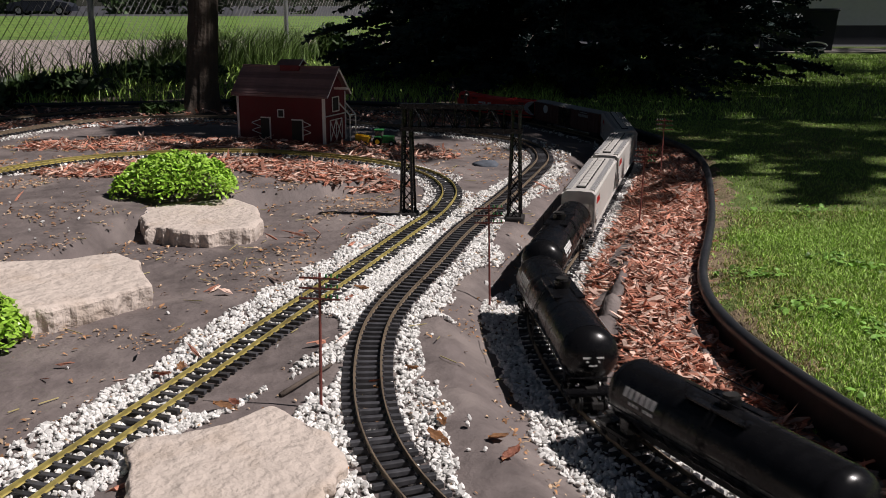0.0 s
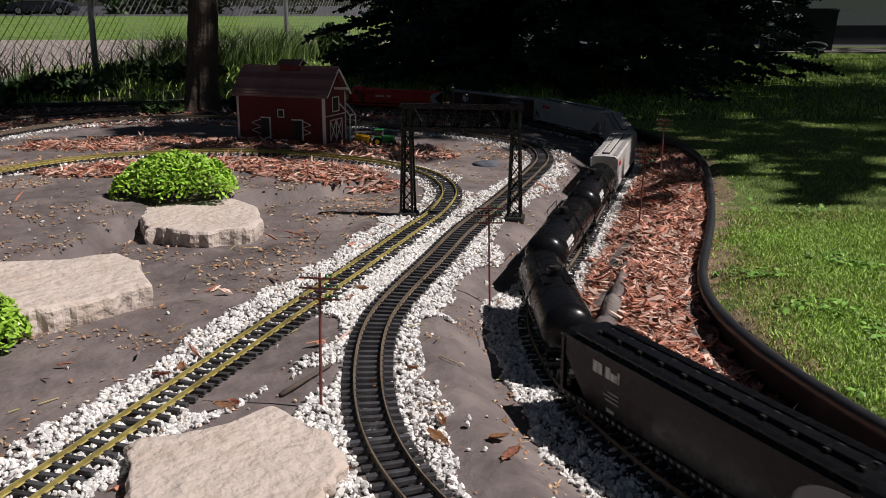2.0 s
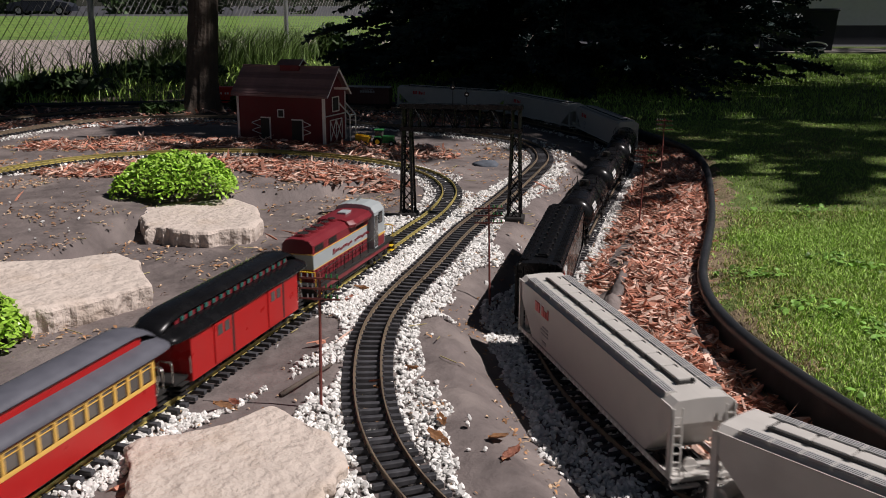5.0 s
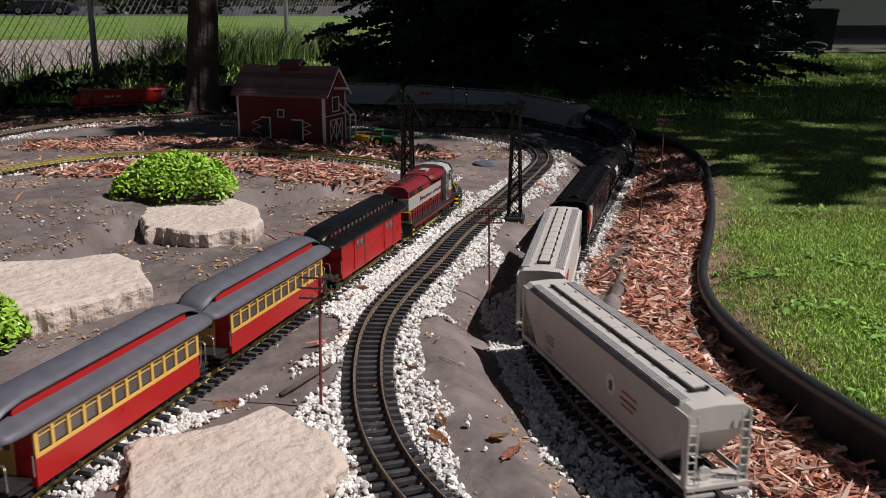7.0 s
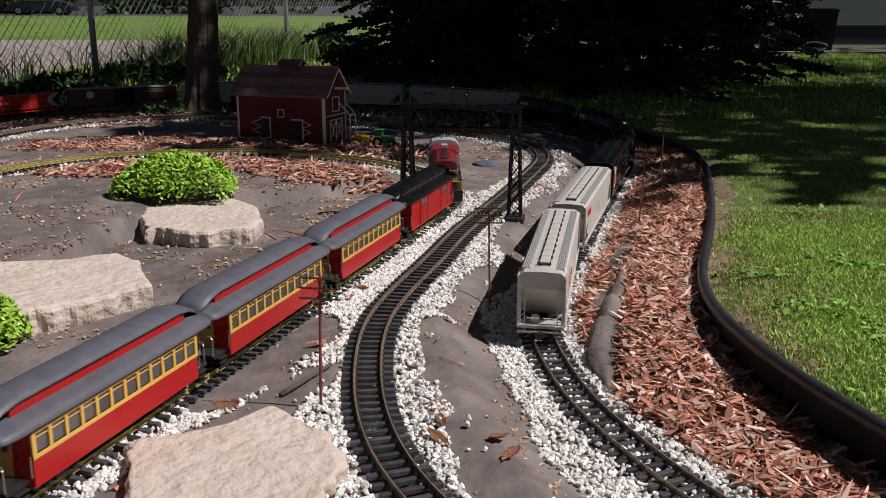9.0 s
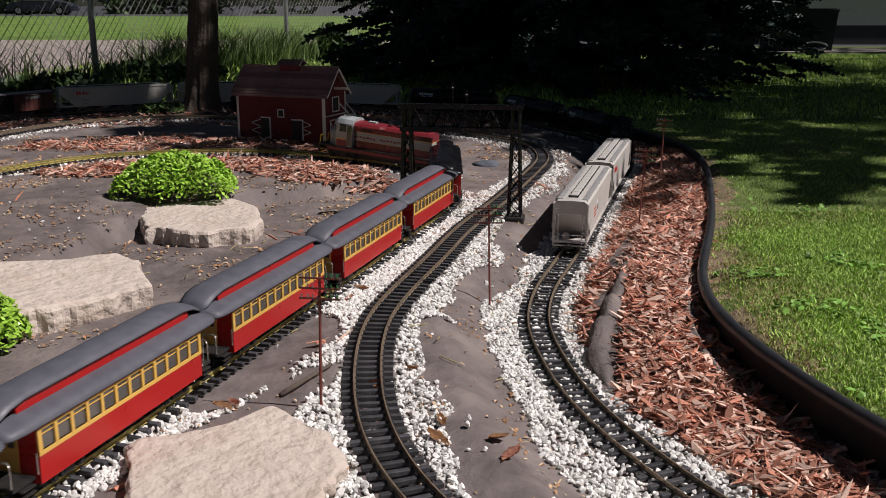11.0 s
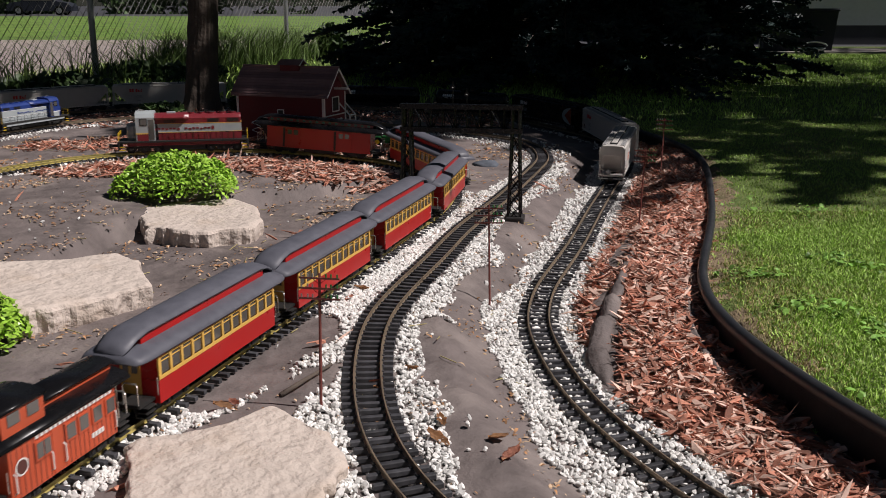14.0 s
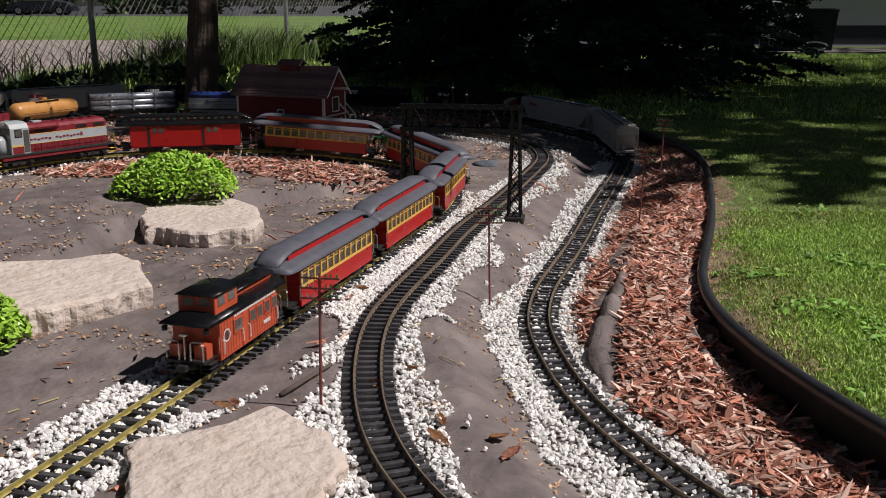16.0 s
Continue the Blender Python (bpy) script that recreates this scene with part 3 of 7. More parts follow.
def caboose():
    L, bl, h = 0.318, 0.218, 0.047
    root = thing("caboose", "orange-red wooden caboose with black roof and rear cupola", "railway car", "passenger train")
    e = bl / 2
    part("body", boxes((-e, e, -h, h, 0.024, 0.098), bevel=0.001), M_ORANGE, root, "orange-red board sides")
    for y in (-1, 1):
        bm = bmesh.new()
        for i in range(22):
            x = -e + bl * (i + 0.5) / 22
            box(bm, x - 0.0004, x + 0.0004, *sorted((y * h, y * (h + 0.0005))), 0.026, 0.094)
        tagged(part("board_joints", bm, M_BROWN, root), kind="stuff")
        for x, w in ((0.095, 0.009), (0.065, 0.009), (0.035, 0.009), (0.008, 0.009), (-0.040, 0.006), (-0.054, 0.006)):
            f = part("window_frame", boxes((x - w - 0.003, x + w + 0.003, *sorted((y * h, y * (h + 0.002))), 0.059, 0.087), bevel=0.0005), M_ORANGE, root)
            part("window_pane", boxes((x - w, x + w, *sorted((y * h, y * (h + 0.0026))), 0.063, 0.084)), M_GLASS, f)
        part("side_door", boxes((-0.030, -0.012, *sorted((y * h, y * (h + 0.0018))), 0.026, 0.090), bevel=0.0006), M_ORANGE, root)
        bars(root, M_WHITE, y * (h + 0.001), -0.060, 0.091, [(0.009 * i, 0, 0.006, 0.004) for i in range(18)])
        bars(root, M_WHITE, y * (h + 0.001), 0.05, 0.041, [(0.007 * i, 0, 0.005, 0.007) for i in range(4)])
        part("round_emblem", disc(bmesh.new(), (-0.088, y * h, 0.066), (0, 1, 0), 0.011, 0.002, 20), M_BROWN, root, "faded round emblem with pale rim")
        part("emblem_rim", loft(bmesh.new(), [[(-0.088 + r * math.cos(a), y * (h + 0.0012), 0.066 + r * math.sin(a)) for a in np.linspace(0, 2 * math.pi, 24, endpoint=False)] for r in (0.0098, 0.012)], caps=False), M_WHITE, root)
        for x in (-e + 0.006, -0.034, -0.008, e - 0.006):
            rail_loop(root, [(x, y * h, 0.034), (x, y * (h + 0.004), 0.036), (x, y * (h + 0.004), 0.060), (x, y * h, 0.062)], 0.0011, M_WHITE)
    low = roof_profile(0.0495, 0.097, 0.112)
    ring = low + [(-y, z) for y, z in low[:-1][::-1]]
    part("roof", along_x(bmesh.new(), ring, [(-e - 0.038, 1, 1, 0), (e + 0.038, 1, 1, 0)]), M_BLACK, root, "low arched black roof", True)
    part("monitor", boxes((-0.02, e + 0.03, -0.021, 0.021, 0.108, 0.121)), M_ORANGE, root, "red raised roof band")
    up = roof_profile(0.026, 0.120, 0.127)
    part("monitor_roof", along_x(bmesh.new(), up + [(-y, z) for y, z in up[:-1][::-1]], [(-0.022, 1, 1, 0), (e + 0.034, 1, 1, 0)]), M_BLACK, root, "", True)
    cx = -0.063
    cu = part("cupola", boxes((cx - 0.040, cx + 0.040, -0.036, 0.036, 0.106, 0.141), bevel=0.001), M_ORANGE, root, "boxy red cupola")
    for y in (-1, 1):
        for x in (-0.018, 0.018):
            part("cupola_window", boxes((cx + x - 0.011, cx + x + 0.011, *sorted((y * 0.0355, y * 0.0372)), 0.120, 0.136)), M_GLASS, cu)
    for x in (-1, 1):
        for y in (-0.016, 0.016):
            part("cupola_window", boxes((*sorted((cx + x * 0.0395, cx + x * 0.0412)), y - 0.011, y + 0.011, 0.122, 0.136)), M_GLASS, cu)
    up = roof_profile(0.039, 0.140, 0.150)
    part("cupola_roof", along_x(bmesh.new(), up + [(-y, z) for y, z in up[:-1][::-1]], [(cx - 0.044, 1, 1, 0), (cx + 0.044, 1, 1, 0)]), M_BLACK, cu, "", True)
    part("end_door", boxes((-e - 0.002, -e, -0.014, 0.014, 0.034, 0.088), (e, e + 0.002, -0.014, 0.014, 0.034, 0.088)), M_ORANGE, root)
    part("toolbox", boxes((-e - 0.03, -e - 0.01, 0.012, 0.036, 0.035, 0.060), (-e - 0.03, -e - 0.01, -0.036, -0.012, 0.035, 0.060)), M_ORANGE, root)
    part("underframe", boxes((-e - 0.04, e + 0.04, -0.02, 0.02, 0.018, 0.028)), M_UNDER, root)
    part("marker_light", boxes((-e - 0.038, -e - 0.03, 0.036, 0.044, 0.085, 0.094), (-e - 0.038, -e - 0.03, -0.044, -0.036, 0.085, 0.094), bevel=0.001), M_BLACK, root)
    for s in (-1, 1):
        platform_end(root, e, s, h)
        truck(root, s * 0.08, 0.045)
        coupler(root, s * L / 2, s)
    return root, L


def diesel(label, hood, band, cab, low, stripe, L=0.50, group="passenger train", hood_low=False, wedge=False):
    """Hood diesel: long hood to the rear, cab, short nose to the front."""
    root = thing("diesel_locomotive", label, "locomotive", group)
    e = L / 2 - 0.03
    w = 0.033
    x0, x1, xc = -e + 0.022, e - 0.135, e - 0.062
    part("walkway", boxes((-e, e, -0.049, 0.049, 0.036, 0.042), (-e, -e + 0.006, -0.049, 0.049, 0.014, 0.040), (e - 0.006, e, -0.049, 0.049, 0.014, 0.040), bevel=0.0006), M_UNDER if not wedge else M_BLACK, root, "black walkway deck")
    part("sill", boxes((-e + 0.03, e - 0.03, -0.046, 0.046, 0.026, 0.036)), low, root)
    part("hood_lower", boxes((x0, x1, -w, w, 0.042, 0.066)), low, root, "lower hood doors")
    part("hood_band", boxes((x0 - 0.001, x1, -w - 0.0006, w + 0.0006, 0.0675, 0.0945)), band, root, "broad pale band along the hood")
    part("stripe", boxes((x0 - 0.0015, x1, -w - 0.001, w + 0.001, 0.066, 0.0675), (x0 - 0.0015, x1, -w - 0.001, w + 0.001, 0.0945, 0.096)), stripe, root, "thin yellow lining")
    prof = [(w, 0.096), (w, 0.112), (w - 0.008, 0.121), (w * 0.4, 0.124)]
    ring = prof + [(-y, z) for y, z in prof[::-1]]
    part("hood_top", along_x(bmesh.new(), ring, [(x0, 0.97, 0.98, 0.096), (x0 + 0.006, 1, 1, 0), (x1 + 0.012, 1, 1, 0)]), hood, root, "rounded top of the long hood")
    flare = [(w + 0.010, 0.110), (w + 0.012, 0.116), (w + 0.004, 0.124), (w * 0.6, 0.127)]
    part("radiator_flare", along_x(bmesh.new(), flare + [(-y, z) for y, z in flare[::-1]], [(x1 - 0.105, 0.8, 0.96, 0.11), (x1 - 0.09, 1, 1, 0), (x1 + 0.002, 1, 1, 0), (x1 + 0.012, 0.9, 1, 0.11)]), hood, root)
    for i, x in enumerate(np.linspace(x0 + 0.03, x0 + 0.17, 5)):
        f = part("roof_fan", disc(bmesh.new(), (x, 0, 0.126), (0, 0, 1), 0.015 if i < 3 else 0.011, 0.006, 20), hood, root)
        part("fan_grille", disc(bmesh.new(), (x, 0, 0.1295), (0, 0, 1), 0.0115 if i < 3 else 0.008, 0.001, 16), M_UNDER, f)
    part("exhaust", boxes((x1 - 0.06, x1 - 0.03, -0.010, 0.010, 0.126, 0.1315), bevel=0.001), band, root)
    for y in (-1, 1):
        for i in range(13):
            x = x0 + 0.012 + (x1 - x0 - 0.02) * i / 13
            part("hood_door", boxes((x, x + 0.013, *sorted((y * w, y * (w + 0.0014))), 0.043, 0.064)), low, root)
    bm = bmesh.new()
    for y in (-1, 1):
        for x in (x0 + 0.008, x0 + 0.075, x1 - 0.06):
            for i in range(6):
                box(bm, x, x + 0.04, *sorted((y * w, y * (w + 0.001))), 0.099 + 0.002 * i, 0.100 + 0.002 * i)
    tagged(part("louvre", bm, M_UNDER, root, "dark louvres"), kind="stuff")
    # cab with windows on all sides
    cabp = [(0.047, 0.042), (0.047, 0.118), (0.038, 0.131), (0.018, 0.136)]
    c = part("cab", along_x(bmesh.new(), cabp + [(-y, z) for y, z in cabp[::-1]], [(x1 + 0.010, 1, 1, 0), (xc, 1, 1, 0)]), cab, root, "angular crew cab")
    for y in (-1, 1):
        part("side_window", boxes((xc - 0.036, xc - 0.016, *sorted((y * 0.0465, y * 0.0485)), 0.094, 0.113)), M_GLASS, c)
        part("window_frame", boxes((xc - 0.0385, xc - 0.0135, *sorted((y * 0.0465, y * 0.0478)), 0.0915, 0.1155)), M_BLACK, c)
        # dark pane on the closed cab side gives the shade of an open doorway
        part("cab_door", boxes((x1 + 0.012, x1 + 0.030, *sorted((y * 0.0465, y * 0.0480)), 0.046, 0.112)), M_GLASS, c, "dark panel standing in for the shade of an open doorway")
        part("cab_stripe", boxes((x1 + 0.032, xc, *sorted((y * 0.0468, y * 0.0482)), 0.064, 0.068)), stripe, c)
        part("cab_panel", boxes((x1 + 0.032, xc - 0.004, *sorted((y * 0.0466, y * 0.0478)), 0.043, 0.064)), low, c)
    part("windscreen", boxes(*[(xc - 0.001, xc + 0.001, y - 0.009, y + 0.009, 0.100, 0.119) for y in (-0.032, -0.011, 0.011, 0.032)]), M_GLASS, c)
    part("number_board", boxes((xc - 0.004, xc + 0.003, -0.016, 0.016, 0.124, 0.133)), M_WHITE, c)
    part("horn", tube(bmesh.new(), [(xc - 0.03, 0.006, 0.137), (xc - 0.008, 0.006, 0.141)], 0.002, 8, 0.0035), M_CHROME, c)
    nose = [(0.030, 0.042), (0.030, 0.086), (0.022, 0.096), (0.01, 0.098)]
    part("nose", along_x(bmesh.new(), nose + [(-y, z) for y, z in nose[::-1]], [(xc, 1, 1, 0), (e - 0.036, 1, 0.97, 0.042), (e - 0.030, 0.85, 0.92, 0.042)]), cab if not wedge else hood, root, "short low nose", True)
    part("headlight", boxes((e - 0.031, e - 0.028, -0.010, 0.010, 0.085, 0.092), bevel=0.001), M_WHITE, root)
    part("fuel_tank", boxes((-0.075, 0.075, -0.034, 0.034, 0.008, 0.030), bevel=0.005), M_UNDER, root)
    for y in (-1, 1):
        rail_loop(root, [(-e + 0.006, y * 0.047, 0.067), (x1 + 0.005, y * 0.047, 0.067)], 0.0008, M_UNDER)
        bm = bmesh.new()
        for x in np.arange(-e + 0.006, x1, 0.045):
            box(bm, x - 0.0007, x + 0.0007, y * 0.047 - 0.0007, y * 0.047 + 0.0007, 0.040, 0.067)
        tagged(part("stanchions", bm, M_UNDER, root), kind="stuff")
    for s in (-1, 1):
        for y in (-1, 1):
            rail_loop(root, [(s * (e - 0.002), y * 0.014, 0.040), (s * (e - 0.002), y * 0.014, 0.068), (s * (e - 0.002), y * 0.044, 0.068), (s * (e - 0.002), y * 0.047, 0.030)], 0.0013, M_WAGON)
            part("step", boxes((s * (e - 0.012) - 0.010, s * (e - 0.012) + 0.010, *sorted((y * 0.038, y * 0.049)), 0.012, 0.014), (s * (e - 0.012) - 0.010, s * (e - 0.012) + 0.010, *sorted((y * 0.038, y * 0.049)), 0.023, 0.025)), M_WAGON if not wedge else M_BLACK, root)
        part("end_sheet", boxes((s * e - 0.0015, s * e + 0.0015, -0.048, 0.048, 0.012, 0.036)), M_UNDER, root)
        truck(root, s * (L * 0.27), 0.09, 3, 0.037)
        coupler(root, s * L / 2, s)
    if not wedge:
        for y in (-1, 1):
            bars(root, hood, y * (w + 0.0012), -0.105, 0.075, [(0.013 * i, (0.002 if i % 3 else 0), 0.009, 0.005 + (0.006 if i % 8 == 0 else 0)) for i in range(16) if i != 8], "script_lettering")
    else:
        for y in (-1, 1):
            # black wedge and white half disc on the rear of the long hood
            ys = y * (w + 0.0016)
            bm = bmesh.new()
            vs = [bm.verts.new((x0 - 0.0016 + a * 0.075, ys, 0.083 + b * 0.040)) for a, b in [(0, -1)] + [(math.sin(t) * 1.0, -math.cos(t)) for t in np.linspace(0.1, math.pi - 0.1, 14)] + [(0, 1)]]
            bm.faces.new(vs)
            bmesh.ops.solidify(bm, geom=bm.faces[:], thickness=0.0006)
            part("white_emblem", bm, M_WHITE, root, "white half-disc emblem")
            bm = bmesh.new()
            bm.faces.new([bm.verts.new((x0 - 0.0018 + a, ys + y * 0.0009, 0.083 + b)) for a, b in ((0, -0.039), (0.045, 0), (0, 0.039))])
            bmesh.ops.solidify(bm, geom=bm.faces[:], thickness=0.0006)
            part("black_wedge", bm, M_BLACK, root, "black triangular wedge")
            bars(root, M_WHITE, y * (w + 0.0014), 0.02, 0.077, [(0.014 * i, 0, 0.010, 0.012) for i in range(7) if i != 2])
    return root, L


def hopper(label, paint, marks, emblem=False, disc_mark=False, L=0.71):
    root = thing("covered_hopper", label, "railway car", "freight train")
    e, h = L / 2 - 0.032, 0.048
    ze, zr = 0.139, 0.149
    # body: flat sides, roof with sloping shoulders, slope sheets at both ends
    def ring(x, z_low):
        return [(x, h, max(z_low, 0.040)), (x, h, ze), (x, h * 0.80, zr - 0.002), (x, 0, zr), (x, -h * 0.80, zr - 0.002), (x, -h, ze), (x, -h, max(z_low, 0.040))]
    secs = [ring(-e, 0.112), ring(-e + 0.010, 0.100), ring(-e + 0.075, 0.040), ring(e - 0.075, 0.040), ring(e - 0.010, 0.100), ring(e, 0.112)]
    part("body", loft(bmesh.new(), secs), paint, root, "smooth painted steel sides")
    bm = bmesh.new()
    for y in (-1, 1):
        a, b = sorted((y * h, y * (h + 0.0022)))
        box(bm, -e, e, a, b, ze - 0.004, ze + 0.001)
        box(bm, -e - 0.006, e + 0.006, a, b, 0.032, 0.041)
        for x in (-e, e):
            box(bm, x - 0.004, x + 0.004, a, b, 0.036, ze)
    part("side_sill", bm, paint, root, "top and bottom side sills")
    bm = bmesh.new()
    for y in (-1, 1):
        for i in range(40):
            x = -e + 2 * e * (i + 0.5) / 40
            box(bm, x - 0.0022, x + 0.0022, *sorted((y * (h + 0.002), y * (h + 0.0032))), 0.0335, 0.0385)
    tagged(part("sill_rivets", bm, M_WHITE if paint is not M_BLACK else M_DKGREY, root), kind="stuff")
    panel = bpy.data.meshes.new("running_board")
    bm = bmesh.new()
    for k in range(4):
        box(bm, 0, (2 * e - 0.06) / 14 - 0.003, 0.0042 * (k - 1.5) - 0.0014, 0.0042 * (k - 1.5) + 0.0014, -0.002, 0.001)
    for xa in (0.004, 0.022):
        box(bm, xa, xa + 0.002, -0.0078, 0.0078, -0.003, 0.0004)
    bm.to_mesh(panel), bm.free()
    panel.materials.append(M_DKGREY if paint is not M_BLACK else M_BLACK)
    for y in (-1, 1):
        for i in range(14):
            shared("running_board", panel, root, Matrix.Translation((-e + 0.03 + (2 * e - 0.06) * i / 14, y * (h - 0.012), zr)), "slatted roof running board")
        bm = bmesh.new()
        for i in range(15):
            xa = -e + 0.028 + (2 * e - 0.06) * i / 14
            box(bm, xa, xa + 0.0025, *sorted((y * (h - 0.004), y * (h - 0.022))), ze + 0.002, zr + 0.0005)
        tagged(part("board_bracket", bm, paint, root), kind="stuff")
    part("hatch_coaming", boxes((-e + 0.05, e - 0.05, -0.012, 0.012, zr - 0.003, zr + 0.003)), M_UNDER if paint is not M_BLACK else M_BLACK, root, "dark trough hatch opening")
    n = 10
    cover = bpy.data.meshes.new("hatch_cover")
    bm = boxes((-(e - 0.055) / n + 0.0015, (e - 0.055) / n - 0.0015, -0.0105, 0.0105, 0.0, 0.0055), bevel=0.0015)
    bm.to_mesh(cover), bm.free()
    cover.materials.append(paint)
    for i in range(n):
        shared("hatch_cover", cover, root, Matrix.Translation((-(e - 0.055) + (e - 0.055) * 2 * (i + 0.5) / n, 0, zr + 0.001)))
    bm = bmesh.new()
    for i in range(n + 1):
        x = -(e - 0.055) + (e - 0.055) * 2 * i / n
        for y in (-0.0125, 0.0125):
            box(bm, x - 0.004, x + 0.004, y - 0.0022, y + 0.0022, zr + 0.001, zr + 0.0052)
    tagged(part("hatch_hinge", bm, M_UNDER, root, "dark hatch hinges"), kind="stuff")
    for i in range(4):
        x = -e + 0.12 + (2 * e - 0.24) * i / 3
        bm = loft(bmesh.new(), [[(x - a, -b, z), (x + a, -b, z), (x + a, b, z), (x - a, b, z)] for a, b, z in ((0.05, 0.045, 0.041), (0.012, 0.016, 0.018))])
        part("discharge_bay", bm, paint if paint is not M_BLACK else M_BLACK, root, "sloping discharge chute")
    for s in (-1, 1):
        part("end_platform", boxes((*sorted((s * (e - 0.03), s * (e + 0.012))), -h, h, 0.030, 0.036), (*sorted((s * (e + 0.008), s * (e + 0.013))), -h, h, 0.020, 0.024)), paint, root)
        for y in (-1, 1):
            bm = bmesh.new()
            for yy in (y * (h - 0.001), y * (h - 0.014)):
                box(bm, s * (e + 0.006) - 0.001, s * (e + 0.006) + 0.001, yy - 0.0011, yy + 0.0011, 0.022, ze)
            for i in range(8):
                z = 0.030 + 0.0135 * i
                box(bm, s * (e + 0.006) - 0.001, s * (e + 0.006) + 0.001, *sorted((y * (h - 0.014), y * (h - 0.001))), z, z + 0.0018)
            part("ladder", bm, paint, root, "end ladder with rungs")
            rail_loop(root, [(s * (e + 0.010), y * (h - 0.018), 0.036), (s * (e + 0.010), y * (h - 0.018), 0.052), (s * (e + 0.010), y * 0.004, 0.052)], 0.001, paint)
            part("end_post", boxes((*sorted((s * (e - 0.004), s * (e + 0.001))), *sorted((y * (h - 0.006), y * h)), 0.034, 0.114)), paint, root)
        part("brake_wheel" if s < 0 else "air_tank", disc(bmesh.new(), (s * (e - 0.006), 0.012, 0.046), (1, 0, 0) if s < 0 else (0, 1, 0), 0.010, 0.006 if s < 0 else 0.05, 14), paint, root)
        truck(root, s * (L * 0.39), 0.062)
        coupler(root, s * L / 2, s)
    part("centre_sill", boxes((-e, e, -0.009, 0.009, 0.020, 0.034)), M_UNDER, root)
    for y in (-1, 1):
        if not disc_mark:
            word = [(0.0, 0, 0.011, 0.019), (0.014, 0, 0.011, 0.019), (0.035, 0, 0.011, 0.019), (0.049, 0, 0.009, 0.013), (0.061, 0, 0.0035, 0.013), (0.068, 0, 0.0035, 0.019)]
            if y > 0:
                word = [(0.0715 - x - w, z, w, q) for x, z, w, q in word]
            bars(root, marks, y * (h + 0.0008), 0.5 * e if y > 0 else -e + 0.05, 0.103, word)
        bars(root, M_DKGREY, y * (h + 0.0006), 0.5 * e if y > 0 else -e + 0.05, 0.080, [(0, 0, 0.03, 0.003), (0, -0.007, 0.04, 0.003), (0, -0.014, 0.034, 0.003), (0.01, -0.032, 0.02, 0.006)])
        if disc_mark:
            part("round_emblem", disc(bmesh.new(), (-0.085, y * h, 0.092), (0, 1, 0), 0.018, 0.002, 24), M_WHITE, root, "white round emblem")
            bars(root, M_BROWN, y * (h + 0.0013), -0.090, 0.082, [(0, 0, 0.010, 0.016)])
            bars(root, M_ORANGE, y * (h + 0.0008), -0.175, 0.083, [(0.0, 0.012, 0.05, 0.003), (0, 0, 0.055, 0.003), (0.01, -0.01, 0.04, 0.003)])
        if emblem:
            xr = -e + 0.036
            bm = bmesh.new()
            bm.faces.new([bm.verts.new((xr + a * 0.085, y * (h + 0.0012), 0.087 + b * 0.045)) for a, b in [(math.sin(t), -math.cos(t)) for t in np.linspace(0, math.pi, 18)]])
            bmesh.ops.solidify(bm, geom=bm.faces[:], thickness=0.0006)
            part("white_emblem", bm, M_WHITE, root, "white half-disc emblem")
            bm = bmesh.new()
            bm.faces.new([bm.verts.new((xr + a, y * (h + 0.0022), 0.087 + b)) for a, b in ((0, -0.044), (0.060, 0), (0, 0.044))])
            bmesh.ops.solidify(bm, geom=bm.faces[:], thickness=0.0006)
            part("red_wedge", bm, M_ORANGE, root, "rust-red triangular wedge")
    return root, L


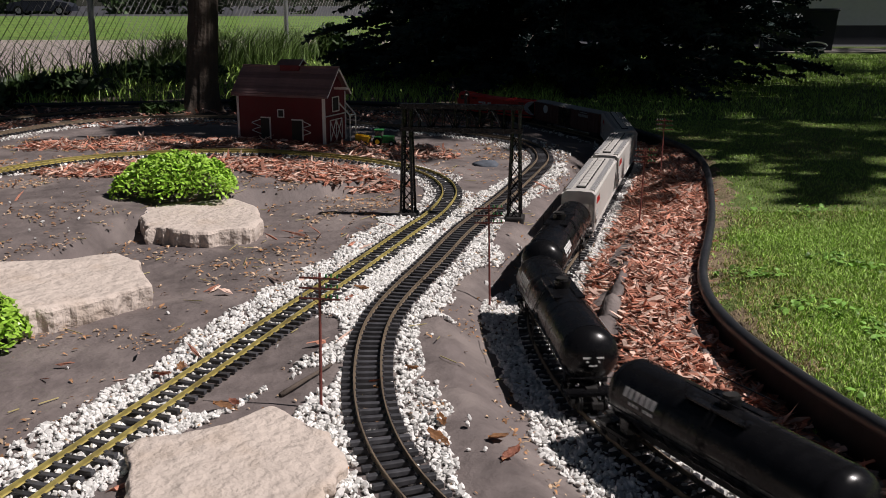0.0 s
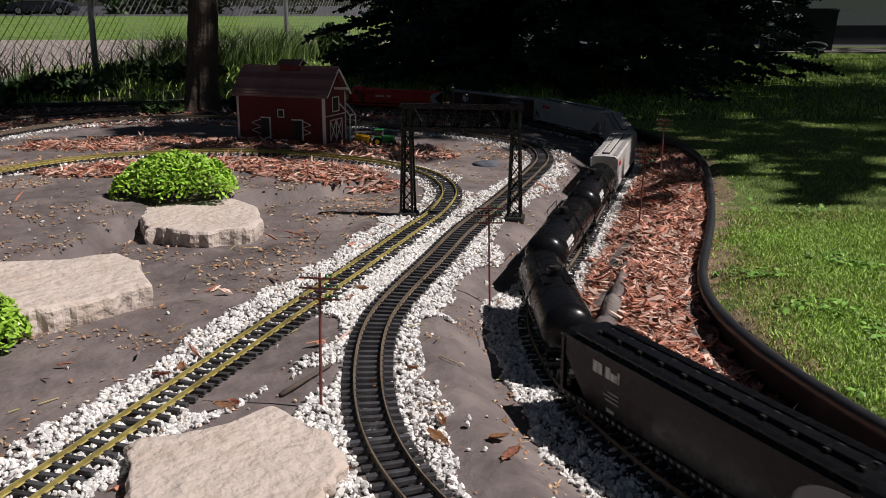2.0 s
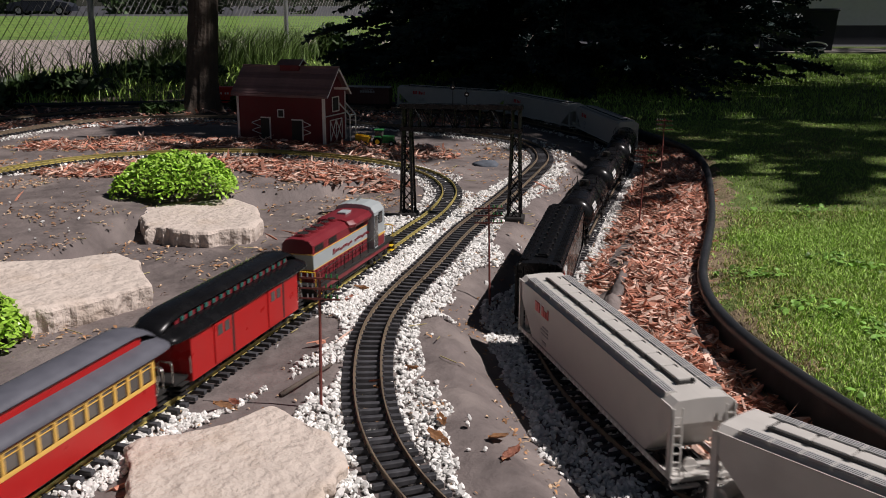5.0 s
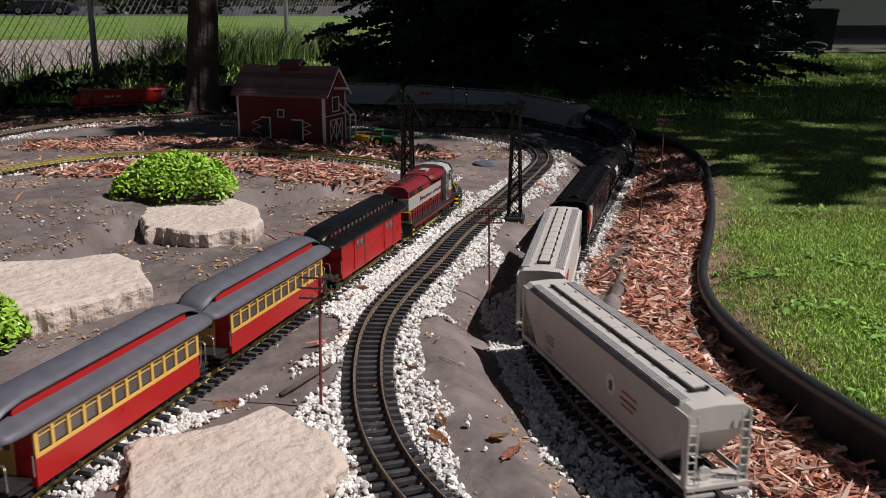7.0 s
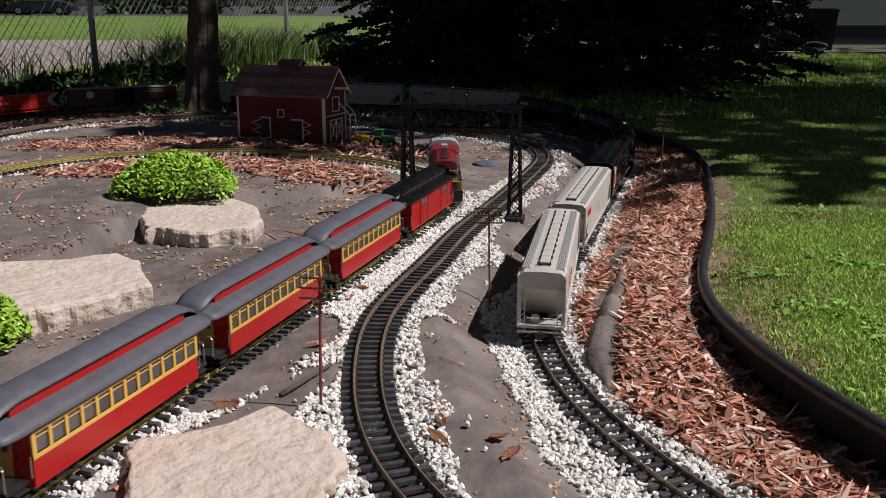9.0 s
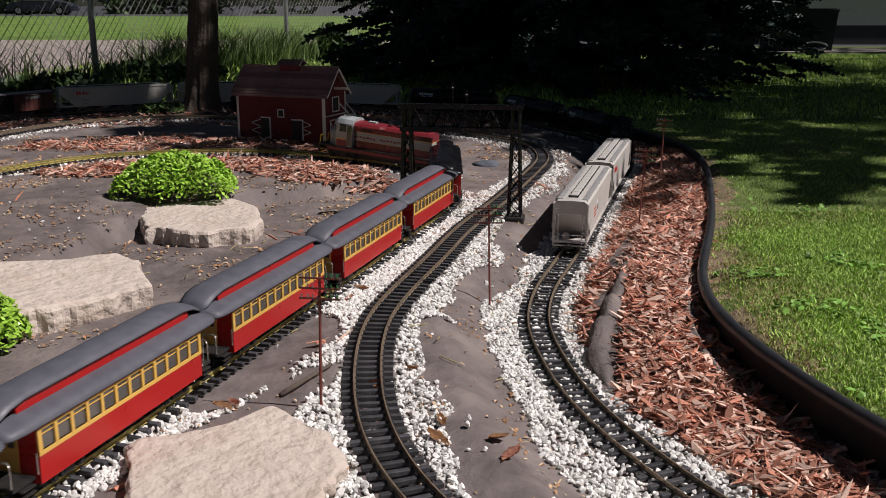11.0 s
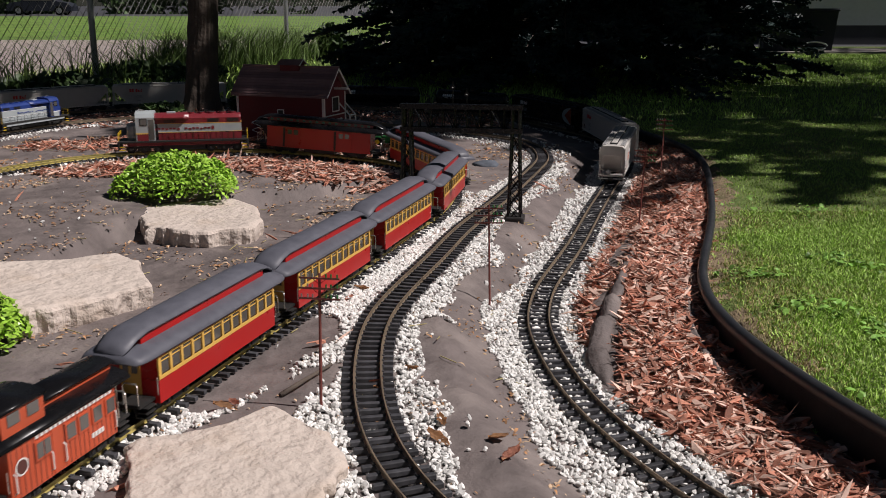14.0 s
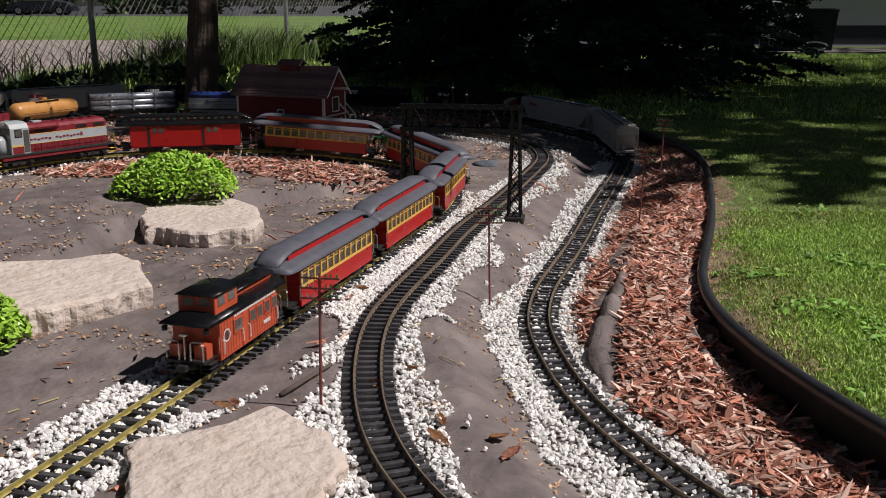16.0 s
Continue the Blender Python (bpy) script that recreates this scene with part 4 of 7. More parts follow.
def tank_car(label, paint, marks=True, L=0.635, r=0.052, group="freight train"):
    root = thing("tank_car", label, "railway car", group)
    e, zc = L / 2 - 0.04, 0.036 + r
    xs = [(-e, 0.02), (-e + 0.002, 0.35), (-e + 0.007, 0.62), (-e + 0.016, 0.85), (-e + 0.028, 0.97), (-e + 0.038, 1.0), (e - 0.038, 1.0), (e - 0.028, 0.97), (e - 0.016, 0.85), (e - 0.007, 0.62), (e - 0.002, 0.35), (e, 0.02)]
    k = 28
    part("tank", loft(bmesh.new(), [[(x, r * q * math.cos(2 * math.pi * i / k), zc + r * q * math.sin(2 * math.pi * i / k)) for i in range(k)] for x, q in xs]), paint, root, "domed cylindrical tank", True)
    for x in (-e + 0.04, -e * 0.35, e * 0.35, e - 0.04):
        bm = bmesh.new()
        loft(bm, [[(x + d, (r + 0.0008) * math.cos(2 * math.pi * i / k), zc + (r + 0.0008) * math.sin(2 * math.pi * i / k)) for i in range(k)] for d in (-0.002, 0.002)], caps=False)
        part("tank_band", bm, paint, root, "", True)
    part("dome", disc(bmesh.new(), (0, 0, zc + r + 0.004), (0, 0, 1), 0.016, 0.020, 20), paint, root)
    part("dome_lid", disc(bmesh.new(), (0, 0, zc + r + 0.016), (0, 0, 1), 0.012, 0.004, 16), M_UNDER, root)
    part("top_platform", boxes((-0.07, 0.07, 0.016, 0.030, zc + r - 0.004, zc + r - 0.001), (-0.07, 0.07, -0.030, -0.016, zc + r - 0.004, zc + r - 0.001), (-0.07, -0.055, -0.03, 0.03, zc + r - 0.004, zc + r - 0.001), (0.055, 0.07, -0.03, 0.03, zc + r - 0.004, zc + r - 0.001)), M_BLACK, root, "walkway round the dome")
    for y in (-1, 1):
        rail_loop(root, [(-0.068, y * 0.030, zc + r - 0.004), (-0.068, y * 0.030, zc + r + 0.020), (0.068, y * 0.030, zc + r + 0.020), (0.068, y * 0.030, zc + r - 0.004)], 0.001, M_BLACK)
        rail_loop(root, [(-e + 0.03, y * (r + 0.004), zc - 0.010), (e - 0.03, y * (r + 0.004), zc - 0.010)], 0.001, M_BLACK)
        bm = bmesh.new()
        for yy in (-0.006, 0.006):
            tube(bm, [(yy, y * (r + 0.004), 0.024), (yy, y * (r + 0.005), zc), (yy, y * (r * 0.75), zc + r * 0.75), (yy, y * 0.028, zc + r)], 0.001, 6)
        for i in range(8):
            box(bm, -0.006, 0.006, y * (r + 0.004) - 0.001, y * (r + 0.004) + 0.001, 0.028 + 0.009 * i, 0.0295 + 0.009 * i)
        part("ladder", bm, M_BLACK, root)
        if marks:
            # letters follow the tank's side
            bm = bmesh.new()
            for i, (dx, wd) in enumerate([(0.015 * q, 0.011) for q in range(6)]):
                a0, a1 = math.radians(14), math.radians(31)
                x0 = (0.12 if y > 0 else -0.21) + dx
                pts = [(x0, a0), (x0 + wd, a0), (x0 + wd, a1), (x0, a1)]
                loft(bm, [[(x, y * q * math.cos(a), zc + q * math.sin(a)) for x, a in pts] for q in (r + 0.0002, r + 0.0009)])
            for i in range(7):
                x0 = (0.12 if y > 0 else -0.21) + 0.010 * i
                pts = [(x0, radians(4)), (x0 + 0.007, radians(4)), (x0 + 0.007, radians(9)), (x0, radians(9))]
                if i != 3:
                    loft(bm, [[(x, y * q * math.cos(a), zc + q * math.sin(a)) for x, a in pts] for q in (r + 0.0002, r + 0.0009)])
            part("lettering", bm, M_WHITE, root, "white painted marks")
    for s in (-1, 1):
        bm = bmesh.new()
        for i, wd in ((0, 0.018), (1, 0.012), (2, 0.007)):
            box(bm, *sorted((s * (e - 0.004), s * (e - 0.0008))), -wd, wd, zc + 0.004 - 0.007 * i, zc + 0.007 - 0.007 * i)
        if marks:
            part("end_marks", bm, M_WHITE, root, "white painted marks")
        else:
            bm.free()
        part("end_deck", boxes((*sorted((s * (e - 0.02), s * (e + 0.012))), -0.048, 0.048, 0.030, 0.035)), M_BLACK, root)
        part("saddle", boxes((s * (e - 0.06) - 0.012, s * (e - 0.06) + 0.012, -0.038, 0.038, 0.030, 0.056)), M_BLACK, root)
        rail_loop(root, [(s * (e + 0.010), -0.045, 0.034), (s * (e + 0.010), -0.045, 0.062), (s * (e + 0.010), 0.045, 0.062), (s * (e + 0.010), 0.045, 0.034)], 0.001, M_BLACK)
        truck(root, s * (L * 0.39), 0.062)
        coupler(root, s * L / 2, s)
    part("centre_sill", boxes((-e, e, -0.010, 0.010, 0.022, 0.038)), M_UNDER, root)
    return root, L


def boxcar():
    L = 0.70
    root = thing("boxcar", "black-brown boxcar with a white round emblem on its side", "railway car", "freight train")
    e, h = L / 2 - 0.03, 0.047
    part("body", boxes((-e, e, -h, h, 0.032, 0.132), bevel=0.001), M_BROWN, root)
    for y in (-1, 1):
        for i in range(21):
            x = -e + 2 * e * i / 20
            part("side_post", boxes((max(x - 0.0025, -e), min(x + 0.0025, e), *sorted((y * h, y * (h + 0.002))), 0.034, 0.130)), M_BROWN, root)
        part("door", boxes((-0.06, 0.06, *sorted((y * h, y * (h + 0.0035))), 0.036, 0.128), bevel=0.001), M_BLACK, root, "wide sliding door")
        part("round_emblem", disc(bmesh.new(), (0.20, y * (h + 0.001), 0.10), (0, 1, 0), 0.022, 0.004, 24), M_WHITE, root, "white round emblem")
        bars(root, M_DKGREY, y * (h + 0.0022), -0.23, 0.10, [(0.016 * i, 0, 0.012, 0.014) for i in range(6)] + [(0.01, 0.02, 0.07, 0.004)])
    prof = [(h + 0.002, 0.130), (h * 0.5, 0.138), (0, 0.140)]
    part("roof", along_x(bmesh.new(), prof + [(-y, z) for y, z in prof[:-1][::-1]], [(-e - 0.002, 1, 1, 0), (e + 0.002, 1, 1, 0)]), M_DKGREY, root, "low grey pitched roof")
    part("underframe", boxes((-e, e, -0.012, 0.012, 0.020, 0.034)), M_UNDER, root)
    for s in (-1, 1):
        truck(root, s * L * 0.39, 0.062)
        coupler(root, s * L / 2, s)
    return root, L


def pipe_car():
    L = 0.5
    root = thing("pipe_flatcar", "black bulkhead flatcar loaded with silver pipes", "railway car", "yard train")
    e = L / 2 - 0.03
    part("deck", boxes((-e, e, -0.046, 0.046, 0.030, 0.042), (-e, -e + 0.008, -0.046, 0.046, 0.042, 0.135), (e - 0.008, e, -0.046, 0.046, 0.042, 0.135), bevel=0.001), M_BLACK, root)
    for r in range(3):
        for c in range(3):
            part("pipe", tube(bmesh.new(), [(-e + 0.012, -0.029 + 0.029 * c, 0.057 + 0.028 * r), (e - 0.012, -0.029 + 0.029 * c, 0.057 + 0.028 * r)], 0.0138, 14), M_SILVER, root, "silver pipe", True)
    part("strap", boxes(*[(x - 0.003, x + 0.003, -0.046, 0.046, 0.042, 0.129) for x in (-0.11, 0, 0.11)]), M_STEEL, root)
    for s in (-1, 1):
        truck(root, s * L * 0.34, 0.06)
        coupler(root, s * L / 2, s)
    return root, L


def gondola():
    L = 0.5
    root = thing("gondola", "dark red open gondola car", "railway car", "yard train")
    e = L / 2 - 0.03
    part("body", boxes((-e, e, -0.047, -0.044, 0.03, 0.09), (-e, e, 0.044, 0.047, 0.03, 0.09), (-e, -e + 0.003, -0.047, 0.047, 0.03, 0.09), (e - 0.003, e, -0.047, 0.047, 0.03, 0.09), (-e, e, -0.047, 0.047, 0.028, 0.034)), M_MAROON, root)
    part("side_post", boxes(*[(-e + 2 * e * i / 12 - 0.002, -e + 2 * e * i / 12 + 0.002, -0.0495, 0.0495, 0.032, 0.088) for i in range(1, 12)]), M_MAROON, root)
    for s in (-1, 1):
        truck(root, s * L * 0.34, 0.06)
        coupler(root, s * L / 2, s)
    return root, L


def repeat(made, n):
    ob, L = made
    return [(ob, L)] + [(copy_thing(ob, Matrix.Identity(4)), L) for i in range(n - 1)]


PASSENGER = [diesel("maroon and pale grey diesel locomotive with yellow lining", M_MAROON, M_BLUEGREY, M_BLUEGREY, M_MAROON, M_YELLOW), baggage()]
PASSENGER[0][0].scale = (1.09, 1.12, 1.15)
PASSENGER[0] = (PASSENGER[0][0], 0.545)
PASSENGER[1][0].scale = (1, 1, 1.0)
COACH = coach()
COACH[0].scale = (1, 1, 1.0)
PASSENGER += repeat(COACH, 5) + [caboose()]
PASSENGER[-1][0].scale = (1, 1, 0.97)
FREIGHT_CARS = [diesel("bright red diesel locomotive with white emblem and black wedge", M_CPRED, M_CPRED, M_CPRED, M_CPRED, M_CPRED, 0.70, "freight train", wedge=True), boxcar()]
GREY_HOPPER = hopper("pale grey covered hopper with red side marks", M_GREY, M_CPRED)
GREY_HOPPER[0].scale = (1.028, 1, 1)
GREY_HOPPER = (GREY_HOPPER[0], 0.73)
FREIGHT_CARS += repeat(GREY_HOPPER, 3)
FREIGHT_CARS += repeat(tank_car("glossy black tank car with white side marks", M_BLACK), 3)
FREIGHT_CARS[-1][0].scale = (0.84, 1, 1)
FREIGHT_CARS[-1] = (FREIGHT_CARS[-1][0], 0.60)
BLACK_HOPPER = hopper("black covered hopper with white and rust-red emblem", M_BLACK, M_WHITE, emblem=True)
FREIGHT_CARS += [(BLACK_HOPPER[0], BLACK_HOPPER[1] + 0.02)]
FREIGHT_CARS += [(copy_thing(GREY_HOPPER[0], Matrix.Identity(4)), 0.73), hopper("pale grey covered hopper with white round emblem", M_GREY, M_ORANGE, disc_mark=True)]
YARD_CARS = [diesel("blue diesel locomotive with pale grey lower sides", M_BLUE, M_BLUEGREY, M_BLUE, M_BLUEGREY, M_WHITE, 0.50, "yard train"), pipe_car(),
             tank_car("tan tank car with weathered sides", M_TAN, False, 0.48, 0.043, "yard train"), gondola()]


# ---- loose stone, chips, leaves ----
def scatter(line, s0, s1, half, density, rng, wob=0.35):
    """Places in a ragged strip along a line."""
    n = int((s1 - s0) * half * 2 * density)
    s = rng.uniform(s0, s1, n)
    off = rng.uniform(-1, 1, n)
    q = np.stack([np.interp(s, line.s, line.q[:, k]) for k in range(2)], 1)
    q2 = np.stack([np.interp(s + 0.01, line.s, line.q[:, k]) for k in range(2)], 1)
    d = q2 - q
    d /= np.linalg.norm(d, axis=1)[:, None] + 1e-9
    nrm = np.stack([-d[:, 1], d[:, 0]], 1)
    w = half * (1 + wob * fbm(s * 3 + np.sign(off) * 7, s * 0, 3.0))
    return q + nrm * (off * w)[:, None]


ICO = bmesh.new()
bmesh.ops.create_icosphere(ICO, subdivisions=1, radius=1.0)
ICO_V = np.array([v.co[:] for v in ICO.verts])
ICO_F = np.array([[v.index for v in f.verts] for f in ICO.faces])
ICO.free()
BOX_V = np.array([(x, y, z) for x in (-1, 1) for y in (-1, 1) for z in (-1, 1)], float)
BOX_F = np.array([(0, 1, 3, 2), (4, 6, 7, 5), (0, 4, 5, 1), (2, 3, 7, 6), (0, 2, 6, 4), (1, 5, 7, 3)])
LEAF_V = np.array([(-1, 0, 0.0), (-0.3, -0.42, 0.12), (0.5, -0.34, 0.1), (1.1, 0, -0.1), (0.5, 0.34, 0.1), (-0.3, 0.42, 0.12)])
LEAF_F = np.array([(0, 1, 5), (1, 2, 5), (2, 4, 5), (2, 3, 4)])


def rotations(rng, n, tilt):
    """Random turns about z, then leaning by up to tilt."""
    a, b, c = rng.uniform(0, 2 * np.pi, n), rng.normal(0, tilt, n), rng.normal(0, tilt, n)
    ca, sa, cb, sb, cc, sc = np.cos(a), np.sin(a), np.cos(b), np.sin(b), np.cos(c), np.sin(c)
    z, o = np.zeros(n), np.ones(n)
    rz = np.stack([ca, -sa, z, sa, ca, z, z, z, o], 1).reshape(n, 3, 3)
    ry = np.stack([cb, z, sb, z, o, z, -sb, z, cb], 1).reshape(n, 3, 3)
    rx = np.stack([o, z, z, z, cc, -sc, z, sc, cc], 1).reshape(n, 3, 3)
    return rx @ ry @ rz


def strew(name, V, F, at, size, rng, material, label, category, tilt=0.5, jitter=0.0, smooth=False):
    n = len(at)
    v = np.repeat(V[None], n, 0)
    if jitter:
        v = v * (1 + rng.normal(0, jitter, (n, len(V), 1)))
    v = v * size[:, None, :]
    v = np.einsum("nij,nkj->nki", rotations(rng, n, tilt), v) + at[:, None, :]
    f = (F[None] + (np.arange(n) * len(V))[:, None, None]).reshape(-1, F.shape[1])
    return mesh_from(name, v.reshape(-1, 3), f, material, "stuff", label, category, smooth)


def on_ground(xy, lift=0.0):
    return np.column_stack([xy, ground_z(xy[:, 0], xy[:, 1]) + lift])


def keep_clear(xy, half=0.056):
    """Nothing above tie level between the ends of the ties."""
    ok = np.ones(len(xy), bool)
    for l in (FREIGHT, MIDDLE, LOOP):
        ok &= l.near(xy)[0] > half
    return ok


def in_patch(xy, patches):
    ok = np.zeros(len(xy), bool)
    for x, y, rx, ry, a in patches:
        dx, dy = xy[:, 0] - x, xy[:, 1] - y
        c, s = math.cos(radians(a)), math.sin(radians(a))
        ok |= ((dx * c + dy * s) / rx) ** 2 + ((-dx * s + dy * c) / ry) ** 2 < 1 + 0.5 * fbm(xy[:, 0], xy[:, 1], 12)
    return ok


rng = np.random.RandomState(11)
BARE = [(0.035, 1.60, 0.062, 0.36, 7), (0.085, 1.22, 0.060, 0.20, 8), (0.11, 2.28, 0.045, 0.2, -25), (0.27, 2.95, 0.055, 0.42, -18), (0.36, 2.0, 0.032, 0.32, -8), (0.48, 2.55, 0.03, 0.30, -18),
        (-0.27, 1.50, 0.05, 0.22, -20), (-0.15, 2.6, 0.02, 0.25, -20), (-0.31, 1.72, 0.065, 0.28, -18), (0.17, 3.7, 0.10, 0.35, -10)]
xy = np.vstack([
    scatter(LOOP, s_of(LOOP, -0.64, 0.87), s_of(LOOP, -0.028, 2.92), 0.125, 21000, rng, 0.45),
    scatter(LOOP, s_of(LOOP, -0.028, 2.92), s_of(LOOP, -0.3, 3.7), 0.085, 10000, rng),
    scatter(LOOP, s_of(LOOP, -0.6, 3.75), s_of(LOOP, -1.6, 3.1), 0.075, 4000, rng),
    scatter(MIDDLE, s_of(MIDDLE, 0.12, 0.9), s_of(MIDDLE, 0.06, 2.73), 0.150, 21000, rng, 0.35),
    scatter(MIDDLE, s_of(MIDDLE, 0.06, 2.73), s_of(MIDDLE, 0.41, 3.95), 0.115, 15000, rng),
    scatter(MIDDLE, s_of(MIDDLE, 0.41, 3.95), s_of(MIDDLE, -2.2, 4.0), 0.12, 4000, rng),
    scatter(FREIGHT, s_of(FREIGHT, 0.6, 0.9), s_of(FREIGHT, 0.264, 2.33), 0.150, 21000, rng, 0.35),
    scatter(FREIGHT, s_of(FREIGHT, 0.264, 2.33), s_of(FREIGHT, 0.84, 4.3), 0.105, 15000, rng, 0.3),
    scatter(FREIGHT, s_of(FREIGHT, 0.84, 4.3), s_of(FREIGHT, -2.4, 5.4), 0.10, 2000, rng),
])
patch = rng.uniform((-1.75, 2.55), (-1.35, 2.75), (140, 2))
xy = np.vstack([xy[~in_patch(xy, BARE) | (rng.rand(len(xy)) < 0.006)], patch, rng.uniform((-1.7, 1.1), (-0.4, 3.2), (60, 2))])
right = right_of_freight(xy[:, 0], xy[:, 1])
xy = xy[~(right & (xy[:, 1] < 4.2) & (FREIGHT.near(xy)[0] > 0.088 + 0.02 * fbm(xy[:, 0], xy[:, 1], 14)))]
xy = xy[in_bed(xy[:, 0], xy[:, 1])]
centre = np.minimum(np.minimum(FREIGHT.near(xy)[0], MIDDLE.near(xy)[0]), LOOP.near(xy)[0])
low = centre < 0.05
xy = xy[~low | (rng.rand(len(xy)) < np.where(MIDDLE.near(xy)[0] < 0.05, 0.10, 0.5))]
centre = np.minimum(np.minimum(FREIGHT.near(xy)[0], MIDDLE.near(xy)[0]), LOOP.near(xy)[0])
r = rng.uniform(0.0031, 0.0056, len(xy)) * rng.choice([0.75, 1.0, 1.25], len(xy))
on_mid = MIDDLE.near(xy)[0] < 0.05
lift = np.where(centre < 0.05, np.where(on_mid, 0.001, 0.006), 0.001 + rng.uniform(0, 0.005, len(xy)))
size = np.stack([r * rng.uniform(0.95, 1.6, len(xy)), r * rng.uniform(0.7, 1.1, len(xy)), r * rng.uniform(0.55, 0.9, len(xy))], 1)
strew("white_ballast", ICO_V, ICO_F, on_ground(xy) + np.stack([0 * r, 0 * r, lift], 1), size, rng, M_PEBBLE, "white crushed marble ballast lying along the tracks", "gravel", 0.6, 0.13)

# red bark mulch
chips = []
cand = rng.uniform((0.2, 1.0), (1.15, 4.9), (90000, 2))
d_fr = FREIGHT.near(cand)[0]
chips.append(cand[(d_fr > 0.092 + 0.016 * fbm(cand[:, 0], cand[:, 1], 14)) & (d_fr < 0.6) & in_bed(cand[:, 0], cand[:, 1]) & right_of_freight(cand[:, 0], cand[:, 1]) & (EDGE.near(cand)[0] > 0.025)])
cand = rng.uniform((-1.45, 3.05), (0.0, 3.68), (7000, 2))
chips.append(cand[in_patch(cand, [(-0.55, 3.46, 0.40, 0.16, 0), (-1.1, 3.35, 0.30, 0.16, 10)])])
cand = rng.uniform((-1.9, 3.75), (0.1, 4.6), (7000, 2))
chips.append(cand[in_patch(cand, [(-0.6, 4.0, 0.55, 0.22, 0), (-1.3, 4.0, 0.5, 0.25, -10), (-0.2, 4.1, 0.25, 0.25, 0)]) & (fbm(cand[:, 0], cand[:, 1], 7) > -0.35)])
cand = rng.uniform((-3.0, 4.4), (0.4, 6.2), (5000, 2))
chips.append(cand[cand[:, 1] > 5.0 + 0.15 * cand[:, 0]])
cand = rng.uniform((-1.7, 1.2), (0.4, 4.2), (1500, 2))
chips.append(cand[fbm(cand[:, 0], cand[:, 1], 6) > 0.35])
xy = np.vstack(chips)
xy = xy[keep_clear(xy) & ~in_patch(xy, BARE[4:6]) & in_bed(xy[:, 0], xy[:, 1])]
n = len(xy)
sort = rng.rand(n)
half_long = np.where(sort < 0.16, rng.uniform(0.020, 0.038, n), np.where(sort < 0.5, rng.uniform(0.010, 0.028, n), rng.uniform(0.006, 0.020, n)))
half_wide = np.where(sort < 0.16, rng.uniform(0.0022, 0.0052, n), np.where(sort < 0.5, rng.uniform(0.0018, 0.0055, n), rng.uniform(0.0006, 0.0020, n)))
size = np.stack([half_long, half_wide, half_wide * rng.uniform(0.3, 0.7, n)], 1)
pale = rng.rand(n) < 0.40
# a bent splinter: four cross-sections, ragged towards both ends
CHIP_V = np.array([(x + 0.12 * y * z, w * y + dy, w * z + dz) for x, w, dy, dz in ((-1, 0.35, 0.25, 0.1), (-0.45, 1.0, -0.1, -0.2), (0.4, 0.85, 0.15, 0.25), (1, 0.22, -0.35, 0.0)) for y, z in ((-1, -1), (1, -1), (1, 1), (-1, 1))])
CHIP_F = np.array([(4 * i + j, 4 * i + (j + 1) % 4, 4 * i + 4 + (j + 1) % 4, 4 * i + 4 + j) for i in range(3) for j in range(4)] + [(3, 2, 1, 0), (12, 13, 14, 15)])
at = on_ground(xy) + np.stack([0 * xy[:, 0], 0 * xy[:, 0], rng.uniform(0.001, 0.014, n)], 1)
strew("red_mulch", CHIP_V, CHIP_F, at[~pale], size[~pale], rng, M_MULCH, "shredded red cedar mulch spread over the bed", "mulch", 0.30, 0.30)
strew("pale_mulch", CHIP_V, CHIP_F, at[pale], size[pale], rng, M_PALECHIP, "weathered pale chips lying among the red mulch", "mulch", 0.30, 0.30)

# dry leaves and straws
cand = rng.uniform((-1.9, 0.95), (0.55, 4.4), (30000, 2))
near_track = np.minimum(np.minimum(LOOP.near(cand)[0], MIDDLE.near(cand)[0]), FREIGHT.near(cand)[0])
pick = ((fbm(cand[:, 0] + 5, cand[:, 1], 7) + 0.7 * fbm(cand[:, 0], cand[:, 1] + 2, 23) > 0.16)) | ((near_track > 0.07) & (near_track < 0.2) & (rng.rand(len(cand)) < 0.16)) | (rng.rand(len(cand)) < 0.03)
xy = cand[pick & in_bed(cand[:, 0], cand[:, 1]) & (~in_patch(cand, BARE) | (rng.rand(len(cand)) < 0.12))]
n = len(xy)
r = rng.uniform(0.0024, 0.0085, n) * np.clip(0.8 + 0.25 * (xy[:, 1] - 1.3), 0.8, 1.3)
size = np.stack([r, r * rng.uniform(0.5, 1.2, n), r * 2.2], 1)
light = rng.rand(n) < 0.45
at = on_ground(xy, 0.003)
strew("dry_leaves", LEAF_V, LEAF_F, at[~light], size[~light], rng, M_DRYLEAF, "scattered curled brown dry leaves", "leaf litter", 0.25, 0.2)
strew("bleached_leaves", LEAF_V, LEAF_F, at[light], size[light], rng, M_PALELEAF, "scattered bleached tan leaf scraps", "leaf litter", 0.25, 0.2)
cand = rng.uniform((-1.9, 0.95), (0.55, 4.4), (260, 2))
n = len(cand)
strew("dry_straws", BOX_V, BOX_F, on_ground(cand, 0.004), np.stack([rng.uniform(0.01, 0.03, n), np.full(n, 0.0007), np.full(n, 0.0007)], 1), rng, M_STRAW, "thin dry straws and twigs", "leaf litter", 0.15)

